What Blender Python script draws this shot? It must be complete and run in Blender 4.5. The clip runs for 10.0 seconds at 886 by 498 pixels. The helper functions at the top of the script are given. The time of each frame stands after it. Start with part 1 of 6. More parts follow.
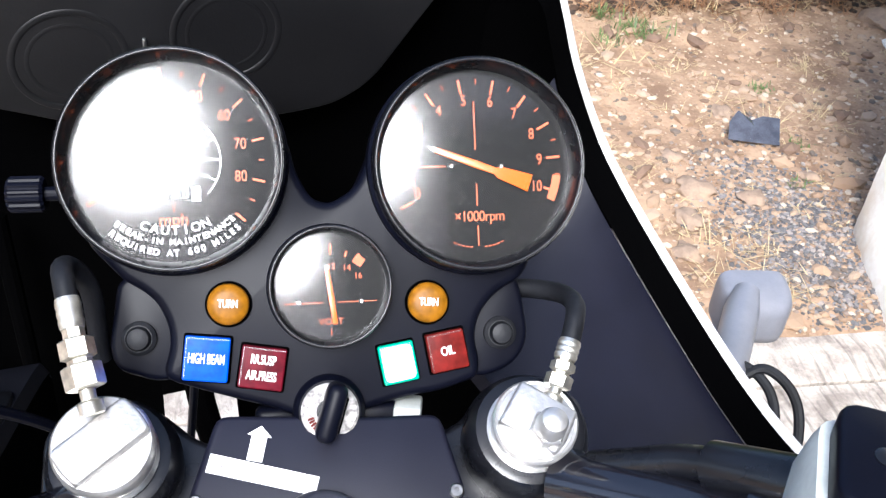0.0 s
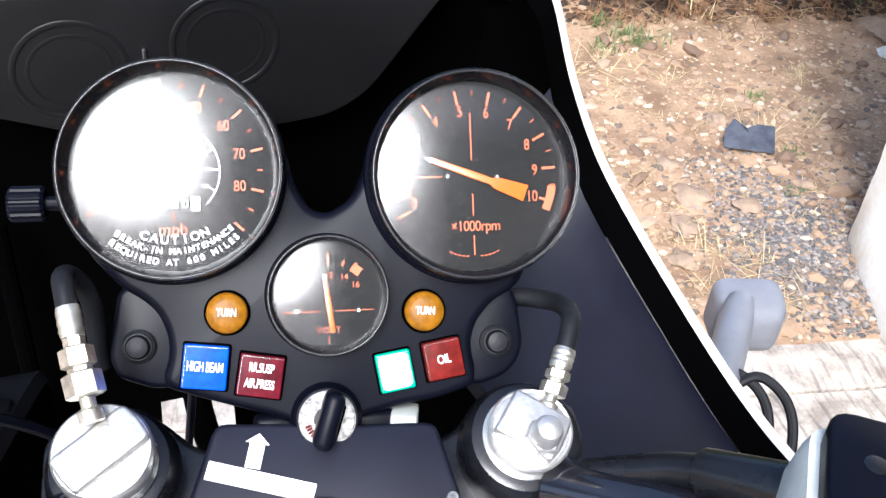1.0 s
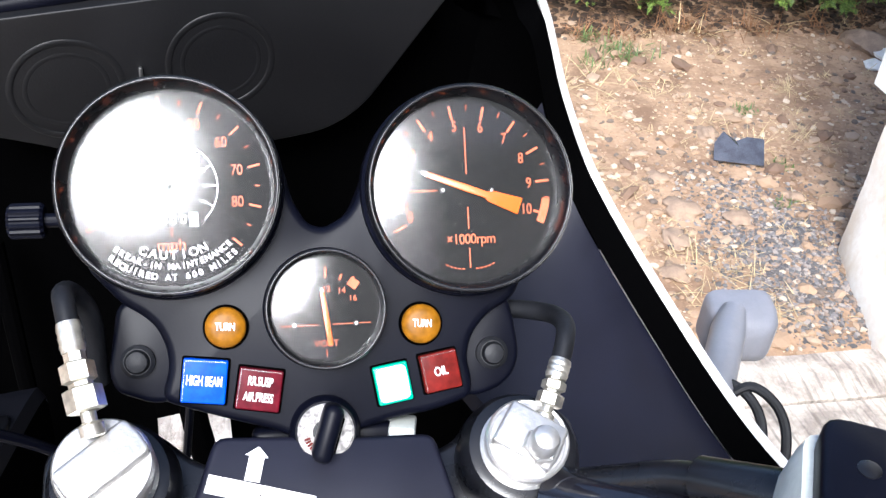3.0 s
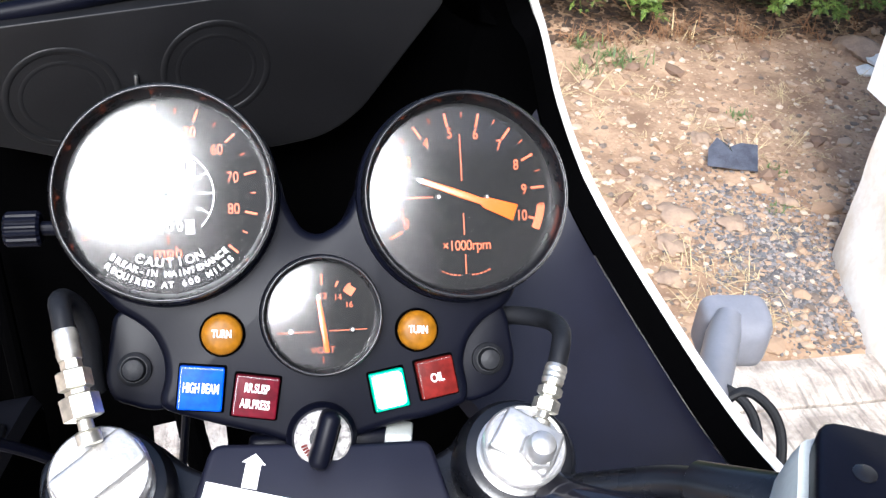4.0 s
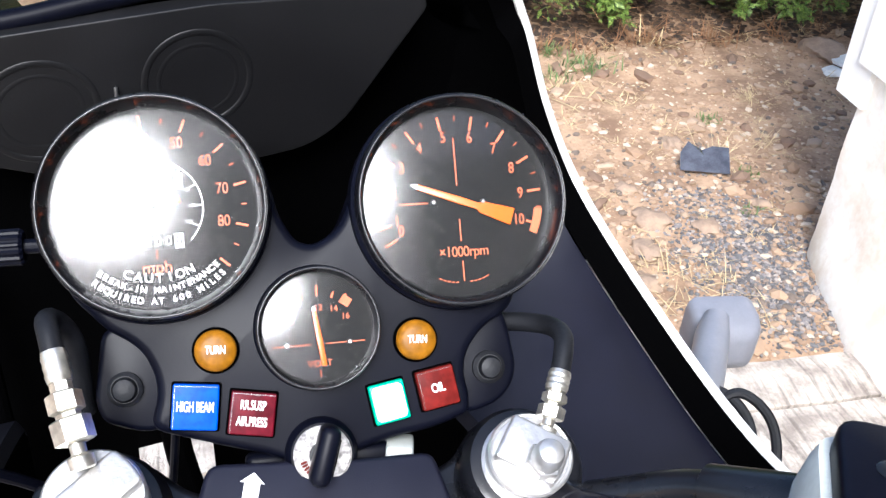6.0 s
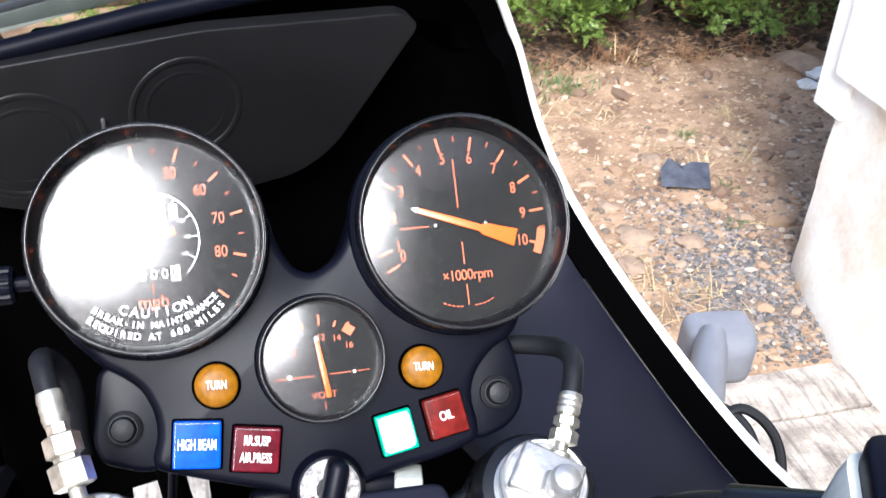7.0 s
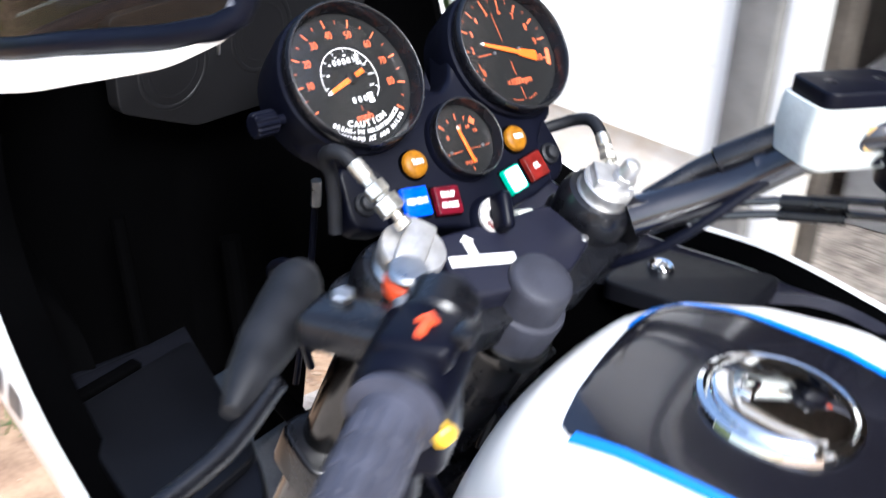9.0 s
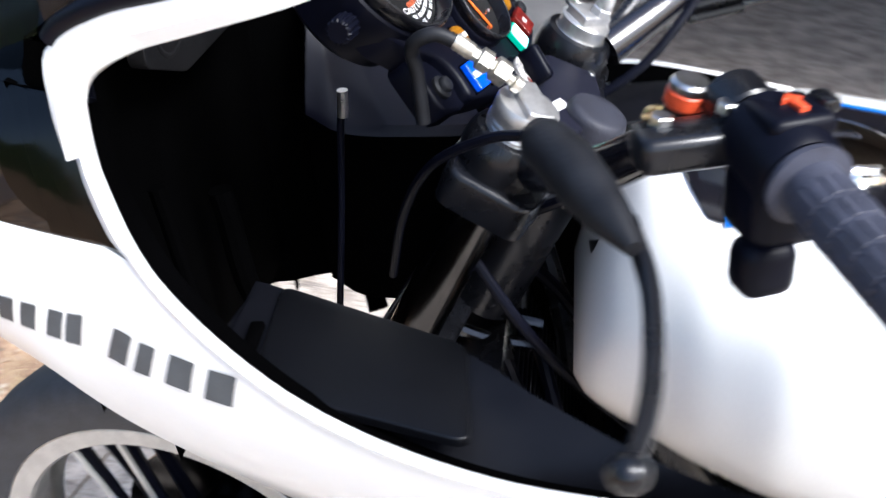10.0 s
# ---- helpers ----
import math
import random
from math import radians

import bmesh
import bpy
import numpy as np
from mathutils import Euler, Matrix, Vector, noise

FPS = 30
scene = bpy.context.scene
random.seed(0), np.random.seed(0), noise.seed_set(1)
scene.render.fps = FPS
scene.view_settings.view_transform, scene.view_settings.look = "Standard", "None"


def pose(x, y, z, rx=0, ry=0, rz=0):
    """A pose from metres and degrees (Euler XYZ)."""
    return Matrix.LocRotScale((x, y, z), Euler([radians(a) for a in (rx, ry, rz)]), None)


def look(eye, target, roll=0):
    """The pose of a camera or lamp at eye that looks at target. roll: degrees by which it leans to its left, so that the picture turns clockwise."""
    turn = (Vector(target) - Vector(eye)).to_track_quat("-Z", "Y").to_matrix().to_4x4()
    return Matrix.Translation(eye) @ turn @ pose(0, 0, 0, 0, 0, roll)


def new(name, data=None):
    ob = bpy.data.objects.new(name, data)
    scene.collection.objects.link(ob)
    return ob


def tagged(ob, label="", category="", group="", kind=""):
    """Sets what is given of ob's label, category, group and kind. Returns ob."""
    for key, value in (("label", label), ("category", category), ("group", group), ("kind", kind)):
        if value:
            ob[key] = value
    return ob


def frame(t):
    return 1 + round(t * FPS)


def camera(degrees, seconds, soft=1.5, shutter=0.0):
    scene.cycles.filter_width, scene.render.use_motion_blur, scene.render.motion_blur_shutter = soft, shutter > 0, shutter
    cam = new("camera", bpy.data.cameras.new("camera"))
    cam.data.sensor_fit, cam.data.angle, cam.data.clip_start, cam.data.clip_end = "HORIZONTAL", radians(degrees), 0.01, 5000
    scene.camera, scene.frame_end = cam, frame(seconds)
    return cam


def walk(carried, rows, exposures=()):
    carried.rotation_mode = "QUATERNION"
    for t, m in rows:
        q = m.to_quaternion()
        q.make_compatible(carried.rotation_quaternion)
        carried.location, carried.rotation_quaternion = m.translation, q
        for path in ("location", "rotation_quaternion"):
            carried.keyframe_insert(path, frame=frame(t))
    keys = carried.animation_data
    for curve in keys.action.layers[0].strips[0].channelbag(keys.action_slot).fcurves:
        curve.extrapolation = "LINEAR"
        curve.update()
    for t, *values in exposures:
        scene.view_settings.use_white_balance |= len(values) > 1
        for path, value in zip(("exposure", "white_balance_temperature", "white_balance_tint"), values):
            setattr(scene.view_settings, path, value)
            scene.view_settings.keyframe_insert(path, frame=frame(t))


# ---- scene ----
cam = camera(46.63, 10.0, soft=1.4, shutter=0.5)
PATH = [
    (0, (-0.0192, -0.3244, 1.3479), (0.1389, 0.4571, 0.7444), 4.74),
    (0.5, (-0.0198, -0.3264, 1.3511), (0.1402, 0.4562, 0.7495), 4.97),
    (1, (-0.0201, -0.3280, 1.3525), (0.1417, 0.4568, 0.7543), 4.94),
    (1.5, (-0.0207, -0.3299, 1.3540), (0.1430, 0.4569, 0.7588), 4.93),
    (2, (-0.0218, -0.3311, 1.3548), (0.1447, 0.4574, 0.7627), 4.90),
    (2.5, (-0.0228, -0.3321, 1.3546), (0.1460, 0.4586, 0.7660), 4.79),
    (4, (-0.0242, -0.3341, 1.3556), (0.1518, 0.4613, 0.7755), 4.68),
    (4.5, (-0.0248, -0.3340, 1.3551), (0.1554, 0.4629, 0.7786), 4.70),
    (5, (-0.0254, -0.3333, 1.3542), (0.1590, 0.4644, 0.7801), 4.53),
    (5.2, (-0.0262, -0.3332, 1.3545), (0.1610, 0.4639, 0.7804), 4.47),
    (6.3, (-0.0368, -0.3165, 1.3426), (0.1724, 0.4805, 0.7761), 3.87),
    (6.5, (-0.0371, -0.3126, 1.3421), (0.1728, 0.4850, 0.7766), 3.64),
    (7, (-0.0435, -0.3114, 1.3381), (0.1823, 0.4938, 0.7898), 2.89),
    (7.2, (-0.0485, -0.3185, 1.3369), (0.1927, 0.4892, 0.7988), 2.30),
    (7.5, (-0.0638, -0.3312, 1.3431), (0.1970, 0.4723, 0.8080), 2.86),
    (7.7, (-0.0773, -0.3568, 1.3445), (0.1959, 0.4506, 0.8215), 1.26),
    (8, (-0.1091, -0.3998, 1.3470), (0.1793, 0.4107, 0.8372), -0.51),
    (8.2, (-0.1503, -0.4242, 1.3449), (0.1666, 0.3798, 0.8417), -0.15),
    (8.5, (-0.2418, -0.4553, 1.3432), (0.1459, 0.3198, 0.8442), 0.54),
    (8.7, (-0.3139, -0.4552, 1.3358), (0.1408, 0.2844, 0.8396), 1.98),
    (9, (-0.4760, -0.4437, 1.2980), (0.1236, 0.2124, 0.8397), 2.06),
    (9.2, (-0.5579, -0.4254, 1.2905), (0.1042, 0.1663, 0.8305), 1.42),
    (9.5, (-0.6484, -0.3702, 1.2569), (0.0859, 0.1416, 0.8109), -0.70),
    (9.6, (-0.6641, -0.3432, 1.2559), (0.0833, 0.1418, 0.8020), -1.77),
    (9.7, (-0.6725, -0.3021, 1.2522), (0.0899, 0.1486, 0.7879), -2.47),
    (9.8, (-0.6800, -0.2714, 1.2542), (0.0924, 0.1492, 0.7782), -2.80),
    (9.9, (-0.6904, -0.2217, 1.2610), (0.0952, 0.1474, 0.7644), -3.48),
    (10, (-0.6995, -0.1650, 1.2684), (0.1010, 0.1394, 0.7520), -3.78),
]
walk(cam, [(t, look(eye, target, roll)) for t, eye, target, roll in PATH],
     [(0, 1.29), (7.8, 1.29), (8.4, 1.36), (9.0, 1.56), (9.4, 1.36), (9.8, 1.29), (10, 1.29)])

# ---- light ----
world = bpy.data.worlds.new("sky")
scene.world = world
world.use_nodes = True
wn = world.node_tree
wn.nodes.clear()
sky_out = wn.nodes.new("ShaderNodeOutputWorld")
sky_bg = wn.nodes.new("ShaderNodeBackground")
sky_tex = wn.nodes.new("ShaderNodeTexSky")
sky_tex.sky_type = "NISHITA"
sky_tex.sun_disc = False
sky_tex.sun_elevation = radians(46)
sky_tex.sun_rotation = radians(197)
sky_tex.air_density, sky_tex.dust_density, sky_tex.ozone_density = 1.0, 3.0, 1.0
sky_bg.inputs["Strength"].default_value = 0.15
wn.links.new(sky_tex.outputs[0], sky_bg.inputs["Color"])
wn.links.new(sky_bg.outputs[0], sky_out.inputs["Surface"])

sun_data = bpy.data.lights.new("sun", "SUN")
sun_data.energy = 3.0
sun_data.angle = radians(25)
sun_data.color = (1.0, 0.98, 0.945)
sun = new("sun", sun_data)
sun.matrix_world = look((-2.05, -6.7, 7.25), (0, 0, 0))
scene.view_settings.use_white_balance = True
scene.view_settings.white_balance_temperature = 5900

# ---- materials ----


def material(name, base, rough=0.5, metal=0.0, spec=0.5, var=0.12, scale=40.0, bump=0.0, fine=400.0, second=None, coat=0.0, wear=0.25):
    """A surface with two scales of colour variation, roughness wear and fine relief."""
    m = bpy.data.materials.new(name)
    m.use_nodes = True
    nt = m.node_tree
    b = nt.nodes["Principled BSDF"]
    b.inputs["Metallic"].default_value = metal
    b.inputs["Specular IOR Level"].default_value = spec
    b.inputs["Coat Weight"].default_value = coat
    b.inputs["Coat Roughness"].default_value = 0.06
    tc = nt.nodes.new("ShaderNodeTexCoord")
    n1 = nt.nodes.new("ShaderNodeTexNoise")
    n1.inputs["Scale"].default_value = scale
    n1.inputs["Detail"].default_value = 6
    n2 = nt.nodes.new("ShaderNodeTexNoise")
    n2.inputs["Scale"].default_value = fine
    n2.inputs["Detail"].default_value = 3
    nt.links.new(tc.outputs["Object"], n1.inputs["Vector"])
    nt.links.new(tc.outputs["Object"], n2.inputs["Vector"])
    mix = nt.nodes.new("ShaderNodeMix")
    mix.data_type = "RGBA"
    lo = second or tuple(c * (1 - var) for c in base)
    hi = base if second else tuple(min(1, c * (1 + var)) for c in base)
    mix.inputs[6].default_value = (*lo, 1)
    mix.inputs[7].default_value = (*hi, 1)
    ramp = nt.nodes.new("ShaderNodeMapRange")
    ramp.inputs[1].default_value, ramp.inputs[2].default_value = 0.35, 0.65
    add = nt.nodes.new("ShaderNodeMath")
    add.operation = "MULTIPLY_ADD"
    add.inputs[1].default_value = 0.3
    nt.links.new(n2.outputs["Fac"], add.inputs[0])
    nt.links.new(n1.outputs["Fac"], add.inputs[2])
    sub = nt.nodes.new("ShaderNodeMath")
    sub.operation = "SUBTRACT"
    sub.inputs[1].default_value = 0.15
    nt.links.new(add.outputs[0], sub.inputs[0])
    nt.links.new(sub.outputs[0], ramp.inputs[0])
    nt.links.new(ramp.outputs[0], mix.inputs[0])
    nt.links.new(mix.outputs[2], b.inputs["Base Color"])
    rr = nt.nodes.new("ShaderNodeMapRange")
    rr.inputs[3].default_value, rr.inputs[4].default_value = max(0.02, rough * (1 - wear)), min(1, rough * (1 + wear))
    nt.links.new(n1.outputs["Fac"], rr.inputs[0])
    nt.links.new(rr.outputs[0], b.inputs["Roughness"])
    if bump:
        bp = nt.nodes.new("ShaderNodeBump")
        bp.inputs["Strength"].default_value = bump
        bp.inputs["Distance"].default_value = 0.001
        nt.links.new(n2.outputs["Fac"], bp.inputs["Height"])
        nt.links.new(bp.outputs["Normal"], b.inputs["Normal"])
    return m


def glow(name, base, emit, strength):
    m = material(name, base, rough=0.25, var=0.05)
    b = m.node_tree.nodes["Principled BSDF"]
    b.inputs["Emission Color"].default_value = (*emit, 1)
    b.inputs["Emission Strength"].default_value = strength
    return m


def clear(name, tint, rough, ior, alpha=0.0):
    """A thin pane: mostly see-through, with a reflecting face."""
    m = bpy.data.materials.new(name)
    m.use_nodes = True
    nt = m.node_tree
    nt.nodes.clear()
    out = nt.nodes.new("ShaderNodeOutputMaterial")
    tr = nt.nodes.new("ShaderNodeBsdfTransparent")
    tr.inputs["Color"].default_value = (*tint, 1)
    gl = nt.nodes.new("ShaderNodeBsdfGlossy")
    gl.inputs["Roughness"].default_value = rough
    lw = nt.nodes.new("ShaderNodeLayerWeight")
    lw.inputs["Blend"].default_value = 0.5
    pw = nt.nodes.new("ShaderNodeMath")
    pw.operation = "POWER"
    pw.inputs[1].default_value = 5.0
    nt.links.new(lw.outputs["Facing"], pw.inputs[0])
    f0 = ((ior - 1) / (ior + 1)) ** 2
    fr = nt.nodes.new("ShaderNodeMath")
    fr.operation = "MULTIPLY_ADD"
    fr.inputs[1].default_value = 0.9 - f0
    fr.inputs[2].default_value = f0
    nt.links.new(pw.outputs[0], fr.inputs[0])
    mx = nt.nodes.new("ShaderNodeMixShader")
    nt.links.new(fr.outputs[0], mx.inputs[0])
    nt.links.new(tr.outputs[0], mx.inputs[1])
    nt.links.new(gl.outputs[0], mx.inputs[2])
    nt.links.new(mx.outputs[0], out.inputs["Surface"])
    return m


BLACK = material("black_plastic", (0.0020, 0.0024, 0.0060), 0.40, spec=0.11, var=0.15, bump=0.035, fine=900, scale=25)
# base far below real black plastic: the cavity's shade is in the colour
BLACKD = material("matt_black_with_shade", (0.0005, 0.0005, 0.0006), 0.85, spec=0.01, var=0.2, bump=0.1, fine=700, scale=18)
GREYLINER = material("grey_liner", (0.0056, 0.0056, 0.0064), 0.46, spec=0.30, var=0.15, bump=0.1, fine=700, scale=18)
GRAIN = material("grained_black_lid", (0.0062, 0.0066, 0.0140), 0.43, spec=0.30, var=0.12, bump=0.07, fine=1400, scale=30)
LIDM = material("grained_grey_black_lid", (0.0024, 0.0026, 0.0036), 0.38, spec=0.24, var=0.12, bump=0.10, fine=1400, scale=30)
HOSE = material("black_hose_rubber", (0.0065, 0.007, 0.009), 0.55, spec=0.3, var=0.25, bump=0.2, fine=500, scale=60)
DULLST = material("dull_steel", (0.20, 0.20, 0.20), 0.42, metal=1.0, var=0.25, scale=300, bump=0.15)
RUBBER = material("black_rubber", (0.036, 0.038, 0.054), 0.58, spec=0.35, var=0.2, bump=0.3, fine=500, scale=60)
CAPRUB = material("stem_cap_rubber", (0.022, 0.023, 0.032), 0.55, spec=0.33, var=0.2, bump=0.3, fine=500, scale=60)
# shaded copy of the grained black plastic, darker base and weaker gloss
GRAIN_SHADE = material("grained_black_shaded", (0.0030, 0.0033, 0.0052), 0.45, spec=0.20, var=0.12, bump=0.07, fine=1400, scale=30)
PAINTB = material("black_paint", (0.006, 0.006, 0.009), 0.18, var=0.1, scale=12, coat=0.6)
METALB = material("black_metal", (0.0045, 0.0048, 0.0065), 0.28, var=0.2, scale=45, spec=0.42)
BEADM = material("polished_black_bead", (0.022, 0.022, 0.024), 0.24, metal=0.3, var=0.1, scale=60)
BEZEL = material("satin_black_bezel", (0.004, 0.004, 0.0055), 0.27, var=0.15, scale=60, spec=0.45)
WHITE = material("white_paint", (0.80, 0.79, 0.755), 0.22, var=0.03, scale=6, coat=0.5)
BLUE = material("blue_stripe", (0.01, 0.16, 0.62), 0.25, var=0.06, scale=30, coat=0.4)
LETTER = material("grey_letter_decal", (0.05, 0.058, 0.065), 0.35, var=0.12, scale=50)
STEEL = material("brushed_steel", (0.55, 0.55, 0.54), 0.3, metal=1.0, var=0.12, scale=90, bump=0.1)
SWITCHF = material("worn_switch_metal", (0.30, 0.285, 0.275), 0.45, metal=0.0, spec=0.3, var=0.55, scale=420)
ALLOY = material("cast_alloy_cap", (0.52, 0.51, 0.495), 0.38, metal=0.80, var=0.1, scale=120, bump=0.2)
FORKM = material("dark_fork_tube", (0.075, 0.073, 0.072), 0.20, metal=1.0, var=0.25, scale=25)
CHROME = material("chrome", (0.86, 0.86, 0.85), 0.06, metal=1.0, var=0.03, scale=40)
ZINC = material("zinc_fitting", (0.66, 0.63, 0.55), 0.35, metal=0.9, var=0.2, scale=160)
ALU = material("wheel_alloy", (0.56, 0.55, 0.52), 0.4, metal=0.7, var=0.1, scale=50)
TYRE = material("tyre_rubber", (0.045, 0.045, 0.047), 0.75, var=0.25, scale=40, bump=0.5, fine=300)
DIAL = material("dial_black", (0.008, 0.008, 0.008), 0.6, spec=0.15, var=0.08, scale=30)
ORANGE = material("orange_print", (0.66, 0.135, 0.045), 0.5, var=0.06)
# weak emission added to lift the needles, which are no lamps
NEEDLE = glow("glowing_orange_needle", (0.72, 0.135, 0.018), (1, 0.22, 0.03), 0.03)
PRINT = material("white_print", (0.82, 0.82, 0.80), 0.5, var=0.04)
AMBER = material("amber_lens", (0.205, 0.082, 0.003), 0.42, var=0.22, scale=220, spec=0.2)
BLUEL = material("blue_lens", (0.003, 0.065, 0.56), 0.4, var=0.2, scale=160, spec=0.12)
REDD = material("dark_red_lens", (0.078, 0.002, 0.008), 0.4, var=0.35, scale=160, spec=0.12)
REDL = material("red_lens", (0.118, 0.008, 0.006), 0.4, var=0.3, scale=160, spec=0.12)
GREENL = glow("lit_green_lens", (0.005, 0.26, 0.17), (0.0, 0.80, 0.46), 0.13)
GREENC = glow("lit_green_core", (0.4, 0.9, 0.75), (0.5, 1.0, 0.86), 1.3)
LENSEDGE = clear("clear_lens_edge", (0.9, 0.9, 0.9), 0.3, 2.2)
REDSW = material("orange_red_switch", (0.62, 0.07, 0.02), 0.4, var=0.15, scale=120)
YELLOW = material("yellow_button", (0.75, 0.45, 0.02), 0.4, var=0.1)
GREYST = material("grey_indicator_stalk", (0.20, 0.205, 0.235), 0.38, var=0.08, scale=40)
STRIPM = material("clouded_strip", (0.36, 0.39, 0.35), 0.4, var=0.15, scale=60)
CREAM = material("milky_reservoir", (0.50, 0.53, 0.50), 0.38, var=0.12, scale=40)
TAPE = material("ochre_sticker", (0.50, 0.32, 0.12), 0.5, var=0.15, scale=150)
BRASS = material("brass", (0.75, 0.55, 0.22), 0.25, metal=1.0, var=0.2, scale=200)
GLASS = clear("instrument_glass", (0.97, 0.97, 0.97), 0.165, 1.52)
SCREEN = clear("tinted_screen", (0.27, 0.28, 0.28), 0.03, 1.45)
SMOKE = clear("smoked_screen", (0.045, 0.045, 0.05), 0.12, 1.45)
RUST = material("rusty_bracket", (0.20, 0.12, 0.07), 0.6, metal=0.4, var=0.4, scale=80, bump=0.4)

# ---- mesh helpers ----


def finish(bm, angle=35):
    bmesh.ops.recalc_face_normals(bm, faces=bm.faces)
    lim = radians(angle)
    for f in bm.faces:
        f.smooth = True
    for e in bm.edges:
        if len(e.link_faces) == 2 and e.calc_face_angle(0) > lim:
            e.smooth = False


def part(name, bm, mat, parent=None, label="", angle=35):
    """Links a bmesh as one mesh object under a thing or a part."""
    finish(bm, angle)
    me = bpy.data.meshes.new(name)
    bm.to_mesh(me)
    bm.free()
    me.materials.append(mat)
    ob = new(name, me)
    if parent is not None:
        ob.parent = parent
        ob.matrix_parent_inverse = Matrix.Translation(-parent.location) if parent.location.length else Matrix()
    if label:
        ob["label"] = label
    return ob


def thing(name, label, category, at=(0, 0, 0), group="", kind=""):
    ob = new(name)
    ob.location = at
    ob.empty_display_size = 0.05
    return tagged(ob, label, category, group, kind)


def V(*a):
    return Vector(a)


def ring_mesh(bm, rings, close=True, caps=True):
    """Joins rings of equal count into a skin."""
    rows = [[bm.verts.new(p) for p in r] for r in rings]
    n = len(rows[0])
    last = n if close else n - 1
    for a, b in zip(rows[:-1], rows[1:]):
        for i in range(last):
            j = (i + 1) % n
            bm.faces.new((a[i], a[j], b[j], b[i]))
    if caps and close:
        bm.faces.new(rows[0][::-1])
        bm.faces.new(rows[-1])
    return rows


def lathe(bm, profile, m=Matrix(), seg=32, caps=True):
    """Turns (radius, height) pairs about the local z axis."""
    rings = [[m @ V(r * math.cos(2 * math.pi * i / seg), r * math.sin(2 * math.pi * i / seg), h) for i in range(seg)] for r, h in profile]
    return ring_mesh(bm, rings, True, caps)


def axis_m(p, d, up=V(0, 0, 1)):
    """A frame at p whose z axis runs along d."""
    z = V(*d).normalized()
    x = up.cross(z)
    if x.length < 1e-4:
        x = V(1, 0, 0)
    x.normalize()
    y = z.cross(x)
    return Matrix(((x.x, y.x, z.x, p[0]), (x.y, y.y, z.y, p[1]), (x.z, y.z, z.z, p[2]), (0, 0, 0, 1)))


def smooth_path(pts, sub=6):
    pts = [Vector(p) for p in pts]
    ext = [2 * pts[0] - pts[1], *pts, 2 * pts[-1] - pts[-2]]
    out = []
    for i in range(len(pts) - 1):
        a, b, c, d = ext[i:i + 4]
        for k in range(sub):
            u = k / sub
            out.append(0.5 * (2 * b + (c - a) * u + (2 * a - 5 * b + 4 * c - d) * u * u + (3 * b - a - 3 * c + d) * u ** 3))
    out.append(pts[-1])
    return out


def tube(bm, pts, r, seg=10, sub=6, smooth=True):
    """A round bar along a path; r is one radius or one per control point."""
    path = smooth_path(pts, sub) if smooth and len(pts) > 2 else [Vector(p) for p in pts]
    n = len(path)
    rad = [r] * n if isinstance(r, (int, float)) else [float(np.interp(i / (n - 1), np.linspace(0, 1, len(r)), r)) for i in range(n)]
    t0 = (path[1] - path[0]).normalized()
    x = t0.orthogonal().normalized()
    rings = []
    for i, p in enumerate(path):
        t = (path[min(i + 1, n - 1)] - path[max(i - 1, 0)]).normalized()
        x = (x - t * x.dot(t)).normalized()
        y = t.cross(x)
        rings.append([p + rad[i] * (math.cos(2 * math.pi * k / seg) * x + math.sin(2 * math.pi * k / seg) * y) for k in range(seg)])
    ring_mesh(bm, rings)


def box(bm, size, m=Matrix(), bevel=0.0, seg=2):
    g = bmesh.ops.create_cube(bm, size=1.0)["verts"]
    bmesh.ops.scale(bm, vec=size, verts=g)
    if bevel:
        es = list({e for v in g for e in v.link_edges})
        r = bmesh.ops.bevel(bm, geom=es, offset=bevel, segments=seg, affect="EDGES", profile=0.5)
        g = list({v for f in r["faces"] for v in f.verts} | {v for v in g if v.is_valid})
    bmesh.ops.transform(bm, matrix=m, verts=[v for v in g if v.is_valid])


def plate(bm, outline, low, high, m=Matrix(), edge=0.0):
    """A slab with the given outline in local x, y, from low to high in local z, with an eased upper edge."""
    c = sum((V(x, y) for x, y in outline), V(0, 0)) / len(outline)

    def inset(d):
        n, out = len(outline), []
        for i in range(n):
            p, q, r = (V(*outline[(i + k) % n]) for k in (-1, 0, 1))
            a, b = (q - p).normalized(), (r - q).normalized()
            nn = V(-(a.y + b.y), a.x + b.x)
            nn = nn.normalized() if nn.length > 1e-6 else V(-a.y, a.x)
            out.append(q + nn * d)
        return out
    area = sum(outline[i][0] * outline[(i + 1) % len(outline)][1] - outline[(i + 1) % len(outline)][0] * outline[i][1] for i in range(len(outline)))
    s = 1 if area > 0 else -1
    rings = [[m @ V(x, y, low) for x, y in outline], [m @ V(x, y, high - edge) for x, y in outline]]
    if edge:
        for a in (30, 60, 90):
            k = edge * (1 - math.cos(radians(a)))
            rings.append([m @ V(p.x, p.y, high - edge + edge * math.sin(radians(a))) for p in inset(s * k)])
    ring_mesh(bm, rings)


def rounded(outline, r, n=4):
    """The outline with its corners rounded."""
    out, k = [], len(outline)
    for i in range(k):
        p, q, s = (V(*outline[(i + j) % k]) for j in (-1, 0, 1))
        a, b = (p - q), (s - q)
        d = min(r, 0.45 * a.length, 0.45 * b.length)
        p0, p1 = q + a.normalized() * d, q + b.normalized() * d
        for j in range(n + 1):
            u = j / n
            pt = (1 - u) ** 2 * p0 + 2 * u * (1 - u) * q + u * u * p1
            out.append((pt.x, pt.y))
    return out


